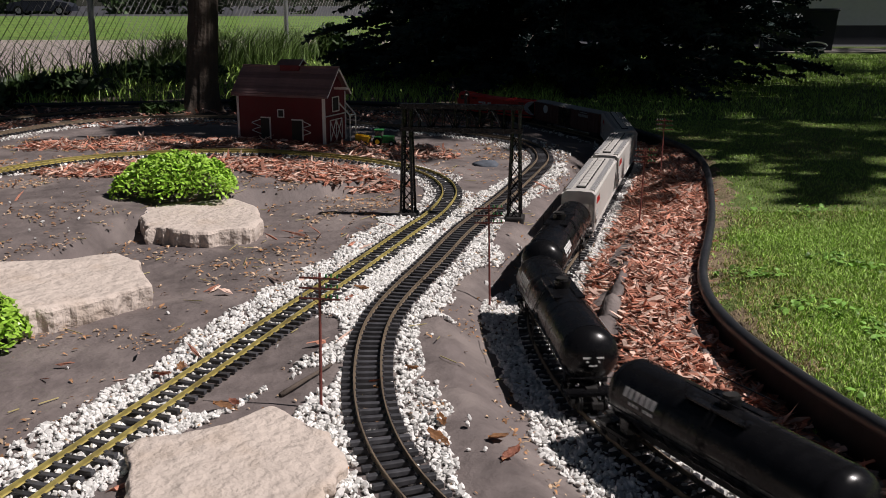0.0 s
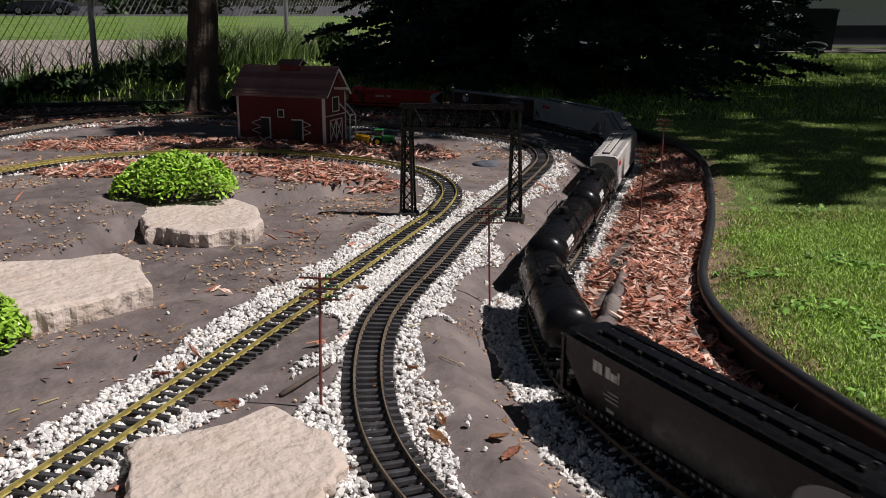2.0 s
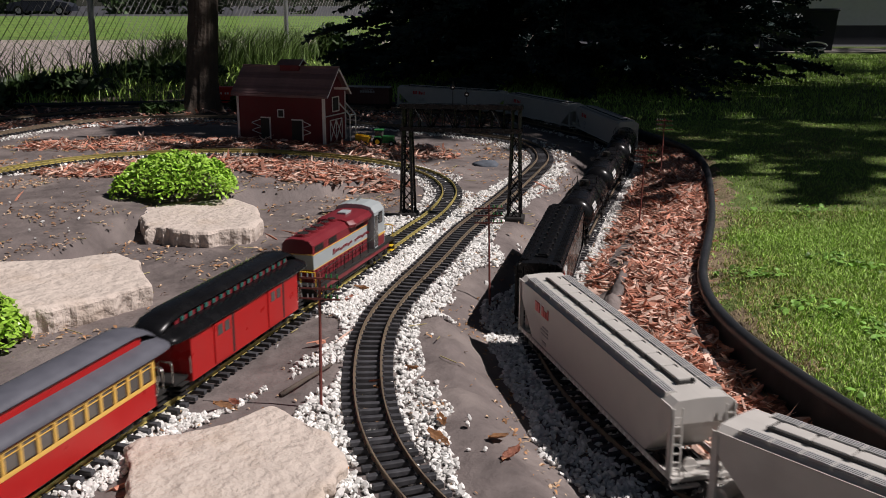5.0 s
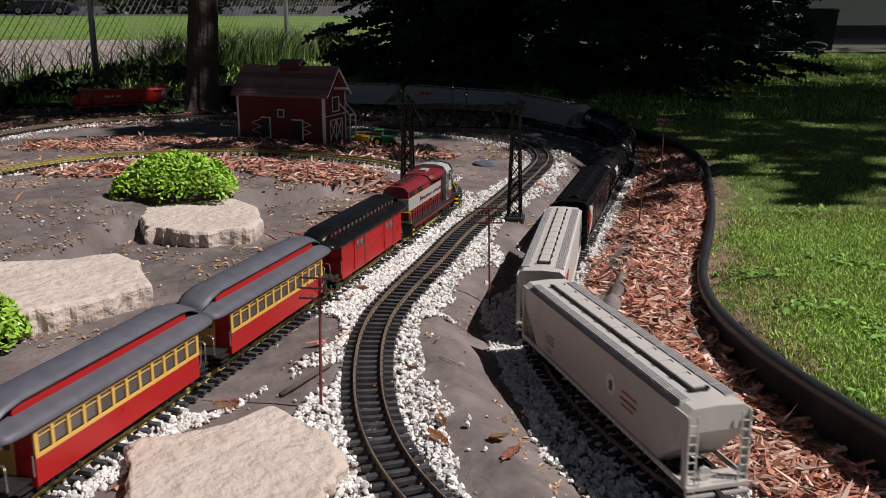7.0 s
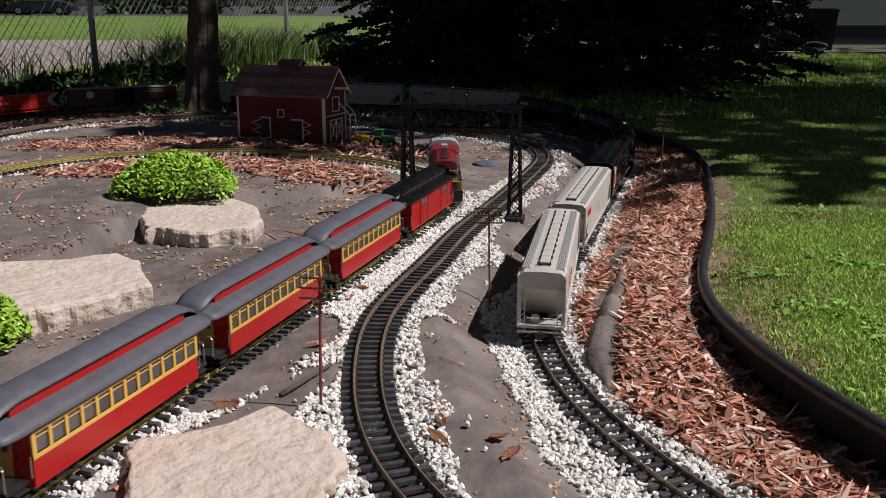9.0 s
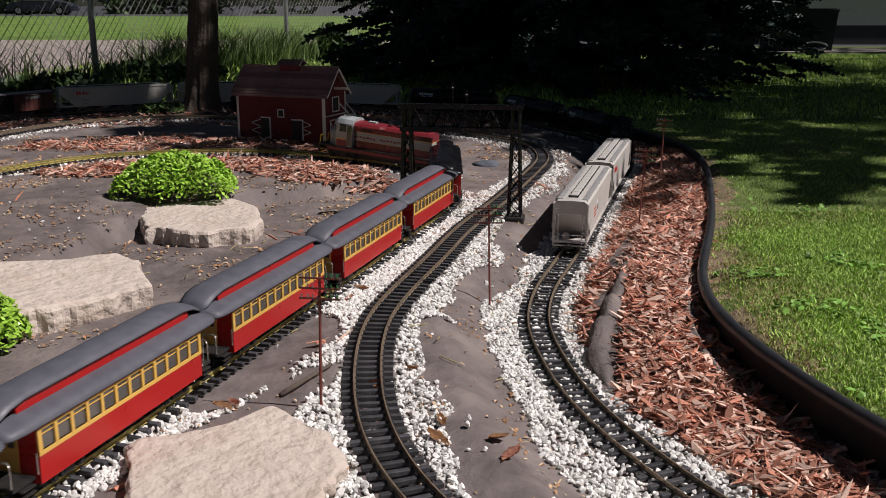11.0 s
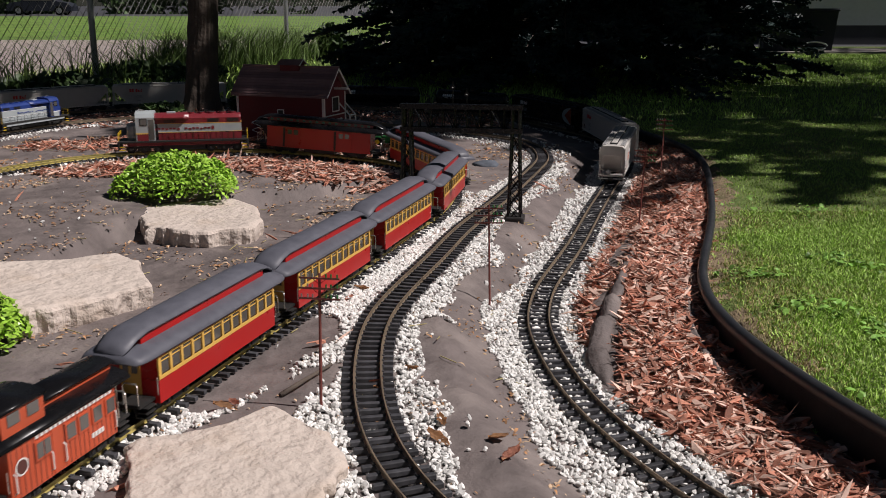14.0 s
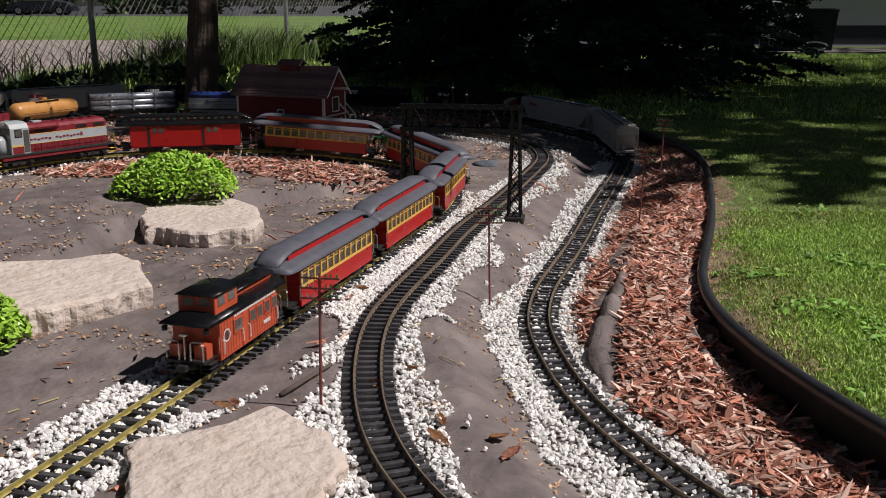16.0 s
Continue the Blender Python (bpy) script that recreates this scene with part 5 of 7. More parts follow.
# ---- edging ----
bm = bmesh.new()
rings = []
for s in np.arange(0.02, EDGE.length - 0.02, 0.03):
    p, d = EDGE.at(s), EDGE.way(s)
    nrm = Vector((-d.y, d.x, 0)).normalized()
    prof = [(-0.0015, -0.14), (-0.0015, -0.020), (-0.008, -0.016), (-0.012, -0.008), (-0.0115, 0.000), (-0.0075, 0.006), (0, 0.0085), (0.0075, 0.006), (0.0115, 0.000), (0.012, -0.008), (0.008, -0.016), (0.0015, -0.020), (0.0015, -0.14)]
    wave = 0.004 * math.sin(s * 5.1)
    rings.append([p + nrm * (a + wave) + Vector((0, 0, b + 0.004 * math.sin(s * 3.3))) for a, b in prof])
loft(bm, rings)
tagged(part("garden_edging", bm, M_EDGING, None, "black plastic lawn edging with rounded top bead", True), "", "edging", "", "structure")


# ---- rolls of landscape fabric showing between gravel and mulch ----
def fabric_roll(pts, label, seed):
    """A low hump of bare fabric along (x, y, half width, height)."""
    bm = bmesh.new()
    P = np.array(pts, float)
    u = np.linspace(0, len(P) - 1, 46)
    C = np.stack([np.interp(u, np.arange(len(P)), P[:, k]) for k in range(4)], 1)
    for k in range(3):
        C[1:-1] = 0.25 * C[:-2] + 0.5 * C[1:-1] + 0.25 * C[2:]
    base = ground_z(C[:, 0], C[:, 1])
    rows = []
    for i, (x, y, w, h) in enumerate(C):
        d = C[min(i + 1, 45), :2] - C[max(i - 1, 0), :2]
        d /= np.linalg.norm(d)
        cap = math.sin(math.pi * min(1.0, max(0.06, min(i, 45 - i) / 7) * 0.5 + 0.02)) if min(i, 45 - i) < 7 else 1.0
        ring = []
        for j in range(13):
            a = math.pi * j / 12
            q = 1 + 0.12 * noise.noise(Vector((u[i] * 2.3 + seed, j * 0.6, 0))) + 0.06 * noise.noise(Vector((u[i] * 7, j * 1.7, seed)))
            o = w * cap * q * math.cos(a)
            ring.append((x - d[1] * o, y + d[0] * o, base[i] - 0.004 + h * cap * q * math.sin(a) ** 0.8))
        rows.append(ring)
    loft(bm, rows)
    return tagged(part("fabric_roll", bm, M_FABRIC, None, label, True), "", "landscape fabric", "fabric rolls")


fabric_roll([(0.555, 2.70, 0.013, 0.016), (0.492, 2.46, 0.015, 0.020), (0.402, 2.13, 0.019, 0.027), (0.336, 1.93, 0.025, 0.031), (0.308, 1.80, 0.027, 0.031), (0.314, 1.69, 0.021, 0.022)], "grey roll of bare landscape fabric between gravel and mulch", 2)
fabric_roll([(0.615, 2.34, 0.010, 0.012), (0.560, 2.12, 0.014, 0.018), (0.525, 1.90, 0.015, 0.020), (0.520, 1.74, 0.014, 0.020), (0.530, 1.60, 0.010, 0.014)], "strip of grey fabric bunched up along the edging", 7)


# ---- sandstone slabs ----
def slab(points, base, top, label):
    """Slab with a rough split edge: an outline ring at several heights and a wavy top."""
    P = np.array(points, float)
    t = np.linspace(0, len(P), 121)[:-1]
    i, f = t.astype(int), (t % 1)[:, None]
    ring = P[i] * (1 - f) + P[(i + 1) % len(P)] * f
    ring = 0.5 * ring + 0.25 * np.roll(ring, 1, 0) + 0.25 * np.roll(ring, -1, 0)
    c = ring.mean(0)
    r2 = np.random.RandomState(len(points) + int(abs(c[0]) * 100))
    flute = np.convolve(r2.normal(0, 1, 122), [0.3, 0.5, 0.3], "same")[1:121] * 0.009
    d = (ring - c) / np.linalg.norm(ring - c, axis=1)[:, None]
    bm = bmesh.new()
    secs = []
    for k, (q, z) in enumerate(((0.0, base - 0.01), (1.0, base), (1.2, base + (top - base) * 0.4), (0.9, base + (top - base) * 0.8), (0.5, top - 0.002))):
        secs.append(ring + d * (flute * q + (0.004 if k in (2, 3) else 0))[:, None])
    rows = [[(x, y, z) for x, y in s] for s, z in zip(secs, (base - 0.01, base, base + (top - base) * 0.45, top - (top - base) * 0.15, top - 0.002))]
    for q in (0.97, 0.93, 0.87, 0.80, 0.72, 0.64, 0.56, 0.48, 0.40, 0.32, 0.24, 0.16, 0.08, 0.02):
        pts = c + (ring - c) * q
        zz = top + 0.004 * fbm(pts[:, 0], pts[:, 1], 13, 2)
        rows.append([(x, y, z) for (x, y), z in zip(pts, zz)])
    loft(bm, rows)
    for f in bm.faces:
        f.smooth = f.calc_center_median().z > top - 0.003
    return tagged(part("flagstone", bm, M_STONE), label, "stone", "sandstone slabs")


slab([(-0.455, 1.259), (-0.449, 1.305), (-0.383, 1.324), (-0.331, 1.354), (-0.275, 1.429), (-0.192, 1.344), (-0.133, 1.224), (-0.164, 1.126), (-0.197, 1.059), (-0.305, 1.02), (-0.41, 1.129)], -0.01, 0.03, "flat buff sandstone slab beside the tracks")
slab([(-0.89, 2.773), (-0.927, 2.922), (-0.796, 2.96), (-0.679, 3.031), (-0.572, 2.896), (-0.533, 2.734), (-0.541, 2.608), (-0.654, 2.553), (-0.772, 2.587), (-0.837, 2.623)], -0.006, 0.05, "buff sandstone slab in front of a leafy plant")
slab([(-1.154, 1.98), (-1.154, 2.208), (-0.893, 2.245), (-0.802, 2.299), (-0.733, 2.234), (-0.648, 2.039), (-0.717, 1.933), (-0.82, 1.837), (-0.88, 1.818), (-1.05, 1.79)], 0.0, 0.055, "long buff sandstone slab with fluted split edge")


# ---- leafy plants ----
def leafy_plant(x, y, rx, ry, high, n, seed, label):
    z0 = float(ground_z([x], [y])[0])
    root = thing("leafy_plant", label, "plant", "bed plants", Matrix.Translation((x, y, z0)))
    r3 = np.random.RandomState(seed)
    bm = bmesh.new()
    for i in range(26):
        a, q = r3.uniform(0, 6.28), r3.uniform(0.1, 0.8)
        tube(bm, [(0, 0, -0.01), (rx * q * 0.5 * math.cos(a), ry * q * 0.5 * math.sin(a), high * 0.4), (rx * q * math.cos(a), ry * q * math.sin(a), high * 0.8 * (1 - 0.4 * q * q))], 0.002, 5)
    tagged(part("stems", bm, M_DARKLEAF, root), kind="stuff")
    a, q = r3.uniform(0, 6.28, n), np.sqrt(r3.uniform(0, 1, n))
    shell = r3.uniform(0.45, 1.0, n) ** 0.5
    edge = 1 + 0.13 * np.sin(3 * a + seed) + 0.08 * np.sin(7 * a)
    px, py = rx * q * np.cos(a) * edge, ry * q * np.sin(a) * edge
    pz = high * np.sqrt(np.maximum(0, 1 - q ** 2.6)) * shell * (1 + 0.12 * np.sin(px * 60) * np.sin(py * 55)) + 0.004
    at = np.stack([px, py, pz], 1)
    s = r3.uniform(0.0055, 0.0115, n)
    v = np.repeat(LEAF_V[None], n, 0) * np.stack([s, s * 1.15, s * 1.2], 1)[:, None, :]
    v = np.einsum("nij,nkj->nki", rotations(r3, n, 0.55), v) + at[:, None, :]
    f = (LEAF_F[None] + (np.arange(n) * 6)[:, None, None]).reshape(-1, 3)
    me = bpy.data.meshes.new("leaves")
    me.from_pydata(v.reshape(-1, 3).tolist(), [], f.tolist())
    me.materials.append(M_LEAF)
    ob = new("leaves", me)
    ob.parent = root
    tagged(ob, "bright green small leaves", kind="stuff")
    return root


leafy_plant(-0.852, 3.04, 0.185, 0.17, 0.118, 6200, 3, "round mound of bright green leaves behind a slab")
leafy_plant(-0.915, 1.80, 0.100, 0.09, 0.078, 2000, 4, "small bright green leafy plant beside a slab")

# ---- telephone poles ----
def utility_pole(x, y, h, lean, label):
    z0 = float(ground_z([x], [y])[0])
    root = thing("telephone_pole", label, "telephone pole", "model telephone poles", pose(x, y, z0, 0, lean, -6))
    part("pole", tube(bmesh.new(), [(0, 0, -0.03), (0, 0, h)], 0.0027, 10, 0.0021), M_POLE, root, "thin reddish-brown pole")
    for k in range(3):
        z = h - 0.008 - 0.017 * k
        arm = part("crossarm", boxes((-0.033, 0.033, -0.0036, -0.0014, z - 0.0015, z + 0.0015)), M_POLE, root)
        for i, px in enumerate((-0.029, -0.019, -0.011, 0.011, 0.019, 0.029)):
            part("insulator", disc(bmesh.new(), (px, -0.0025, z + 0.0045), (0, 0, 1), 0.0014, 0.006, 8), M_GREEN if px > 0 and k < 3 else M_STEEL, arm)
        part("brace", tube(bmesh.new(), [(-0.012, -0.002, z), (0, -0.002, z - 0.010), (0.012, -0.002, z)], 0.0006, 5), M_POLE, root)
    return root


utility_pole(-0.201, 1.469, 0.232, 1.2, "reddish model telephone pole with green insulators among pebbles")
utility_pole(0.110, 2.157, 0.245, -1.2, "reddish model telephone pole on the fabric mound")
utility_pole(0.60, 2.87, 0.260, 2.0, "reddish model telephone pole in the mulch")
utility_pole(0.87, 3.80, 0.240, 1.5, "reddish model telephone pole in the shaded mulch")


# ---- signal gantry over the tracks ----
def gantry():
    xa, ya, xb, yb = -0.110, 2.97, 0.222, 2.915
    ang = math.degrees(math.atan2(yb - ya, xb - xa))
    span = math.hypot(xb - xa, yb - ya)
    root = thing("signal_gantry", "black steel lattice signal gantry spanning two tracks", "signal bridge", "", pose(xa, ya, 0, 0, 0, ang))
    top, deep = 0.350, 0.070
    for x in (0.0, span):
        bm = bmesh.new()
        legs = [(sx, sy) for sx in (-1, 1) for sy in (-1, 1)]
        for sx, sy in legs:
            tube(bm, [(x + sx * 0.020, sy * 0.026, -0.03), (x + sx * 0.011, sy * 0.016, top - deep)], 0.0046, 6)
            tube(bm, [(x + sx * 0.011, sy * 0.016, top - deep), (x + sx * 0.011, sy * 0.016, top)], 0.0046, 6)
        t = part("tower", bm, M_BLACK, root, "tapering four-legged lattice tower")
        for k in range(6):
            za, zb = 0.005 + 0.043 * k, 0.005 + 0.043 * (k + 1)
            wa, wb = 0.020 - 0.009 * za / 0.27, 0.020 - 0.009 * zb / 0.27
            for sy in (-1, 1):
                part("brace", tube(bmesh.new(), [(x - wa, sy * wa * 1.35, za), (x + wb, sy * wb * 1.35, zb)], 0.0014, 4), M_BLACK, t)
                part("brace", tube(bmesh.new(), [(x + wa, sy * wa * 1.35, za), (x - wb, sy * wb * 1.35, zb)], 0.0014, 4), M_BLACK, t)
        part("footing", boxes((x - 0.030, x + 0.030, -0.034, 0.034, -0.04, 0.018), bevel=0.006), M_UNDER, root, "dark concrete footing")
    for y in (-0.016, 0.016):
        for z in (top, top - deep):
            part("chord", boxes((-0.020, span + 0.020, y - 0.005, y + 0.005, z - 0.007, z + 0.007)), M_BLACK, root, "long beam flange")
    n = 9
    for y in (-0.016, 0.016):
        for k in range(n):
            x0, x1 = span * k / n, span * (k + 1) / n
            part("diagonal_bar", tube(bmesh.new(), [(x0, y, top), (x1, y, top - deep)] if k % 2 else [(x0, y, top - deep), (x1, y, top)], 0.0024, 4), M_BLACK, root)
            part("upright_bar", tube(bmesh.new(), [(x0, y, top), (x0, y, top - deep)], 0.0018, 4), M_BLACK, root)
    part("walkway", boxes((-0.02, span + 0.02, -0.020, 0.020, top + 0.005, top + 0.007)), M_BLACK, root)
    for x, h in ((0.142, 0.075), (0.185, 0.055)):
        part("signal_mast", tube(bmesh.new(), [(x, 0, top), (x, 0, top + h)], 0.0016, 6), M_BLACK, root)
        part("signal_head", disc(bmesh.new(), (x, -0.004, top + h - 0.018), (0, 1, 0), 0.0075, 0.005, 14), M_BLACK, root)
        part("signal_lens", disc(bmesh.new(), (x, -0.0072, top + h - 0.018), (0, 1, 0), 0.0022, 0.001, 10), M_WHITE, root)
    bm = bmesh.new()
    for x in (0.028, 0.262):
        tube(bm, [(x, -0.019, top - 0.008), (x + 0.022, -0.019, top - 0.045)], 0.0009, 4)
    part("pale_wire", bm, M_CHROME, root)
    return root


gantry()


# ---- toy barn ----
def barn():
    ux = Vector((-0.393, 0.148, 0)).normalized()
    ang = math.degrees(math.atan2(-ux.y, -ux.x))
    root = thing("toy_barn", "dark red model barn with white trim and shingled gable roof", "model barn", "", pose(-0.496, 4.023, 0.082, 0, 0, ang))
    L, W, he, hr = 0.42, 0.20, 0.208, 0.308
    # x runs along the long wall to the left (negative), y to the back
    t = 0.006
    bm = boxes((-L, 0, 0, t, 0, he), (-L, 0, W - t, W, 0, he))
    part("long_wall", bm, M_BARN, root, "dark red board wall")
    for x in (-L, -t):
        bm = bmesh.new()
        loft(bm, [[(xx, t, 0), (xx, W - t, 0), (xx, W - t, he), (xx, W / 2, hr - 0.008), (xx, t, he)] for xx in (x, x + t)])
        part("gable_wall", bm, M_BARN, root, "dark red gable wall")
    for sgn in (-1, 1):
        r = part("roof_slope", bmesh_slope(L, W, he, hr, sgn), M_SHINGLE, root, "weathered brown-red shingled roof slope")
        me = bpy.data.meshes.new("shingle_course")
        bm = boxes((-L - 0.022, 0.024, 0, 0.0155, 0, 0.003))
        bm.to_mesh(me), bm.free()
        me.materials.append(M_SHINGLE)
        slope = math.atan2(hr - he, W / 2)
        n = 11
        run = math.hypot(hr - he, W / 2) + 0.02
        for k in range(n):
            d = run * k / n
            if sgn < 0:
                m = Matrix.Translation((0, -0.016 * math.cos(slope) + d * math.cos(slope), he - 0.016 * math.sin(slope) + d * math.sin(slope) + 0.006)) @ Matrix.Rotation(slope - 0.1, 4, "X")
                shared("shingle_course", me, r, m)
    part("ridge_cap", boxes((-L - 0.022, 0.024, W / 2 - 0.008, W / 2 + 0.008, hr + 0.004, hr + 0.010), bevel=0.002), M_SHINGLE, root)
    part("corner_trim", boxes((-L - 0.001, -L + 0.009, -0.002, 0, 0, he)), M_WHITE, root, "white corner board")
    part("corner_trim", boxes((-0.009, 0.002, -0.002, 0.008, 0, he)), M_WHITE, root, "white corner board")
    part("corner_trim", boxes((0, 0.002, W - 0.009, W, 0, he)), M_WHITE, root, "white corner board")
    for pts in ([(0.022, -0.012, he - 0.012), (0.022, W / 2, hr + 0.002)], [(0.022, W + 0.012, he - 0.012), (0.022, W / 2, hr + 0.002)]):
        part("rake_trim", tube(bmesh.new(), pts, 0.0045, 4), M_WHITE, root, "white gable trim")
    # small window and two half doors on the long wall
    def window_at(x0, x1, z0, z1, y=-0.002, w=0.004):
        f = part("window_frame", boxes((x0, x1, y - 0.001, 0, z0, z0 + w), (x0, x1, y - 0.001, 0, z1 - w, z1), (x0, x0 + w, y - 0.001, 0, z0 + w, z1 - w), (x1 - w, x1, y - 0.001, 0, z0 + w, z1 - w)), M_WHITE, root, "white frame")
        part("pane", boxes((x0 + w, x1 - w, y + 0.0005, 0, z0 + w, z1 - w)), M_UNDER, f)
    window_at(-0.222, -0.190, 0.105, 0.140)
    for x0, x1, z0, z1 in ((-0.305, -0.262, 0.012, 0.100), (-0.155, -0.105, 0.012, 0.095)):
        # black panel on the solid wall, painted for the shade inside the doorway
        part("doorway", boxes((x0, x1, -0.0015, 0, z0, z1)), M_UNDER, root, "dark panel standing in for the shade of an open doorway")
        part("door_frame", boxes((x0, x1, -0.004, 0, z1, z1 + 0.005), (x1, x1 + 0.005, -0.004, 0, z0, z1 + 0.005)), M_WHITE, root)
        sg = -1 if x0 < -0.2 else 1
        xe = x0 if sg < 0 else x1
        bm = bmesh.new()
        for za, zb in ((z0 + 0.02, z0 + 0.034), (z0 + 0.05, z0 + 0.036), (z0 + 0.052, z0 + 0.066), (z0 + 0.082, z0 + 0.068)):
            tube(bm, [(xe, -0.003, za), (xe + sg * 0.042, -0.006, zb)], 0.0017, 4)
        part("door_brace", bm, M_WHITE, root, "white crossed door braces")
    # gable end: double doors, loft door, hoist beam and lean-to frame
    part("gable_door", boxes((-0.001, 0.003, 0.045, 0.155, 0.008, 0.095)), M_BARN, root, "red double doors")
    bm = bmesh.new()
    for a, b in (((0.045, 0.008), (0.1, 0.095)), ((0.1, 0.008), (0.045, 0.095)), ((0.1, 0.008), (0.155, 0.095)), ((0.155, 0.008), (0.1, 0.095)), ((0.045, 0.095), (0.155, 0.095)), ((0.045, 0.008), (0.045, 0.095)), ((0.155, 0.008), (0.155, 0.095)), ((0.1, 0.008), (0.1, 0.095)),
                 ((0.07, 0.13), (0.13, 0.13)), ((0.07, 0.19), (0.13, 0.19)), ((0.07, 0.13), (0.07, 0.19)), ((0.13, 0.13), (0.13, 0.19)), ((0.01, 0.115), (0.19, 0.115))):
        tube(bm, [(0.004, *a), (0.004, *b)], 0.0026, 4)
    part("gable_trim", bm, M_WHITE, root, "white cross-braced trim")
    # the shade inside the loft is a black panel on the gable
    part("loft_shade_panel", boxes((-0.001, 0.0025, 0.073, 0.127, 0.135, 0.187)), M_UNDER, root, "dark panel standing in for the shaded loft opening")
    part("hoist_beam", boxes((-0.01, 0.060, W / 2 - 0.005, W / 2 + 0.005, 0.222, 0.232)), M_WHITE, root)
    bm = bmesh.new()
    for y in (0.14, 0.195):
        tube(bm, [(0.05, y, 0), (0.05, y, 0.11)], 0.0035, 4)
        tube(bm, [(0.05, y, 0.11), (0.0, y, 0.16)], 0.0035, 4)
    tube(bm, [(0.05, 0.14, 0.11), (0.05, 0.195, 0.11)], 0.0035, 4)
    part("lean_to_frame", bm, M_WHITE, root, "white porch posts")
    c = part("cupola", boxes((-0.245, -0.155, W / 2 - 0.025, W / 2 + 0.025, hr - 0.012, hr + 0.014)), M_BARN, root, "small roof cupola")
    bm = bmesh.new()
    loft(bm, [[(x, W / 2 - 0.036, hr + 0.012), (x, W / 2, hr + 0.036), (x, W / 2 + 0.036, hr + 0.012), (x, W / 2, hr + 0.030)] for x in (-0.255, -0.145)])
    part("cupola_roof", bm, M_SHINGLE, c)
    part("cupola_trim", tube(bmesh.new(), [(-0.144, W / 2 - 0.036, hr + 0.012), (-0.144, W / 2, hr + 0.036), (-0.144, W / 2 + 0.036, hr + 0.012)], 0.0025, 4), M_WHITE, c)


def bmesh_slope(L, W, he, hr, sgn):
    bm = bmesh.new()
    k = 0.016
    sl = (hr - he) / (W / 2)
    ya, yb = (-k, W / 2) if sgn < 0 else (W + k, W / 2)
    loft(bm, [[(x, ya, he - k * sl), (x, yb, hr), (x, yb, hr + 0.006), (x, ya, he - k * sl + 0.006)] for x in (-L - 0.02, 0.022)])
    return bm


barn()


# ---- toy tractor and wagon ----
def wheel(parent, x, y, r, w, hub):
    t = part("wheel", disc(bmesh.new(), (x, y, r), (0, 1, 0), r, w, 18), M_BLACK, parent, "black tyre")
    part("hub", disc(bmesh.new(), (x, y, r), (0, 1, 0), r * 0.5, w * 1.15, 12), hub, t)


zt = float(ground_z([-0.27], [4.16])[0]) + 0.004
tractor = thing("toy_tractor", "small green toy tractor parked beside the barn", "toy tractor", "", pose(-0.262, 4.165, zt, 0, 0, -8))
part("hood", boxes((0.0, 0.052, -0.012, 0.012, 0.022, 0.044), bevel=0.003), M_GREEN, tractor)
part("chassis", boxes((-0.03, 0.05, -0.008, 0.008, 0.012, 0.022)), M_GREEN, tractor)
part("cab", boxes((-0.032, 0.002, -0.018, 0.018, 0.040, 0.066), bevel=0.003), M_GLASS, tractor)
part("cab_roof", boxes((-0.036, 0.006, -0.021, 0.021, 0.066, 0.071), bevel=0.002), M_GREEN, tractor)
part("fender", boxes((-0.036, -0.002, -0.026, -0.014, 0.036, 0.041), (-0.036, -0.002, 0.014, 0.026, 0.036, 0.041), bevel=0.002), M_GREEN, tractor)
for y in (-0.026, 0.026):
    wheel(tractor, -0.018, y, 0.020, 0.011, M_WAGON)
    wheel(tractor, 0.042, y * 0.8, 0.012, 0.008, M_WHITE)
wagon = thing("toy_wagon", "small yellow toy farm wagon tipped beside the tractor", "toy wagon", "", pose(-0.352, 4.17, zt, 0, 8, -14))
bm = bmesh.new()
loft(bm, [[(-0.034 * q, -0.020 * q, z), (0.034 * q, -0.020 * q, z), (0.034 * q, 0.020 * q, z), (-0.034 * q, 0.020 * q, z)] for q, z in ((0.75, 0.016), (1.0, 0.044), (0.92, 0.044), (0.70, 0.022))])
part("tub", bm, M_WAGON, wagon, "yellow wagon tub")
part("axle", boxes((-0.004, 0.004, -0.022, 0.022, 0.010, 0.016), (0.02, 0.06, -0.002, 0.002, 0.012, 0.016)), M_GREEN, wagon)
for x in (-0.02, 0.02):
    for y in (-0.022, 0.022):
        wheel(wagon, x, y, 0.011, 0.006, M_WAGON)

# blue-grey rock by the curve
bm = bmesh.new()
bmesh.ops.create_icosphere(bm, subdivisions=3, radius=1.0)
for v in bm.verts:
    q = 1 + 0.25 * noise.noise(v.co * 1.7) + 0.1 * noise.noise(v.co * 5)
    v.co = Vector((v.co.x * 0.055 * q, v.co.y * 0.035 * q, v.co.z * 0.022 * q))
tagged(part("rock", bm, mat("blue_grey_rock", (0.10, 0.115, 0.14), 0.85, var=0.3, scale=30, bump=0.003), None, "low blue-grey rock lying near the track curve", True, Matrix.Translation((0.178, 3.90, float(ground_z([0.178], [3.90])[0]) + 0.002))), "", "rock")


# stick and larger fallen leaves
bm = tube(bmesh.new(), [(-0.275, 1.515, 0.008), (-0.255, 1.545, 0.013), (-0.235, 1.59, 0.012), (-0.205, 1.655, 0.010)], 0.005, 8, 0.003)
tagged(part("stick", bm, M_BARK, None, "short grey-brown stick lying on the fabric", True), "", "stick")


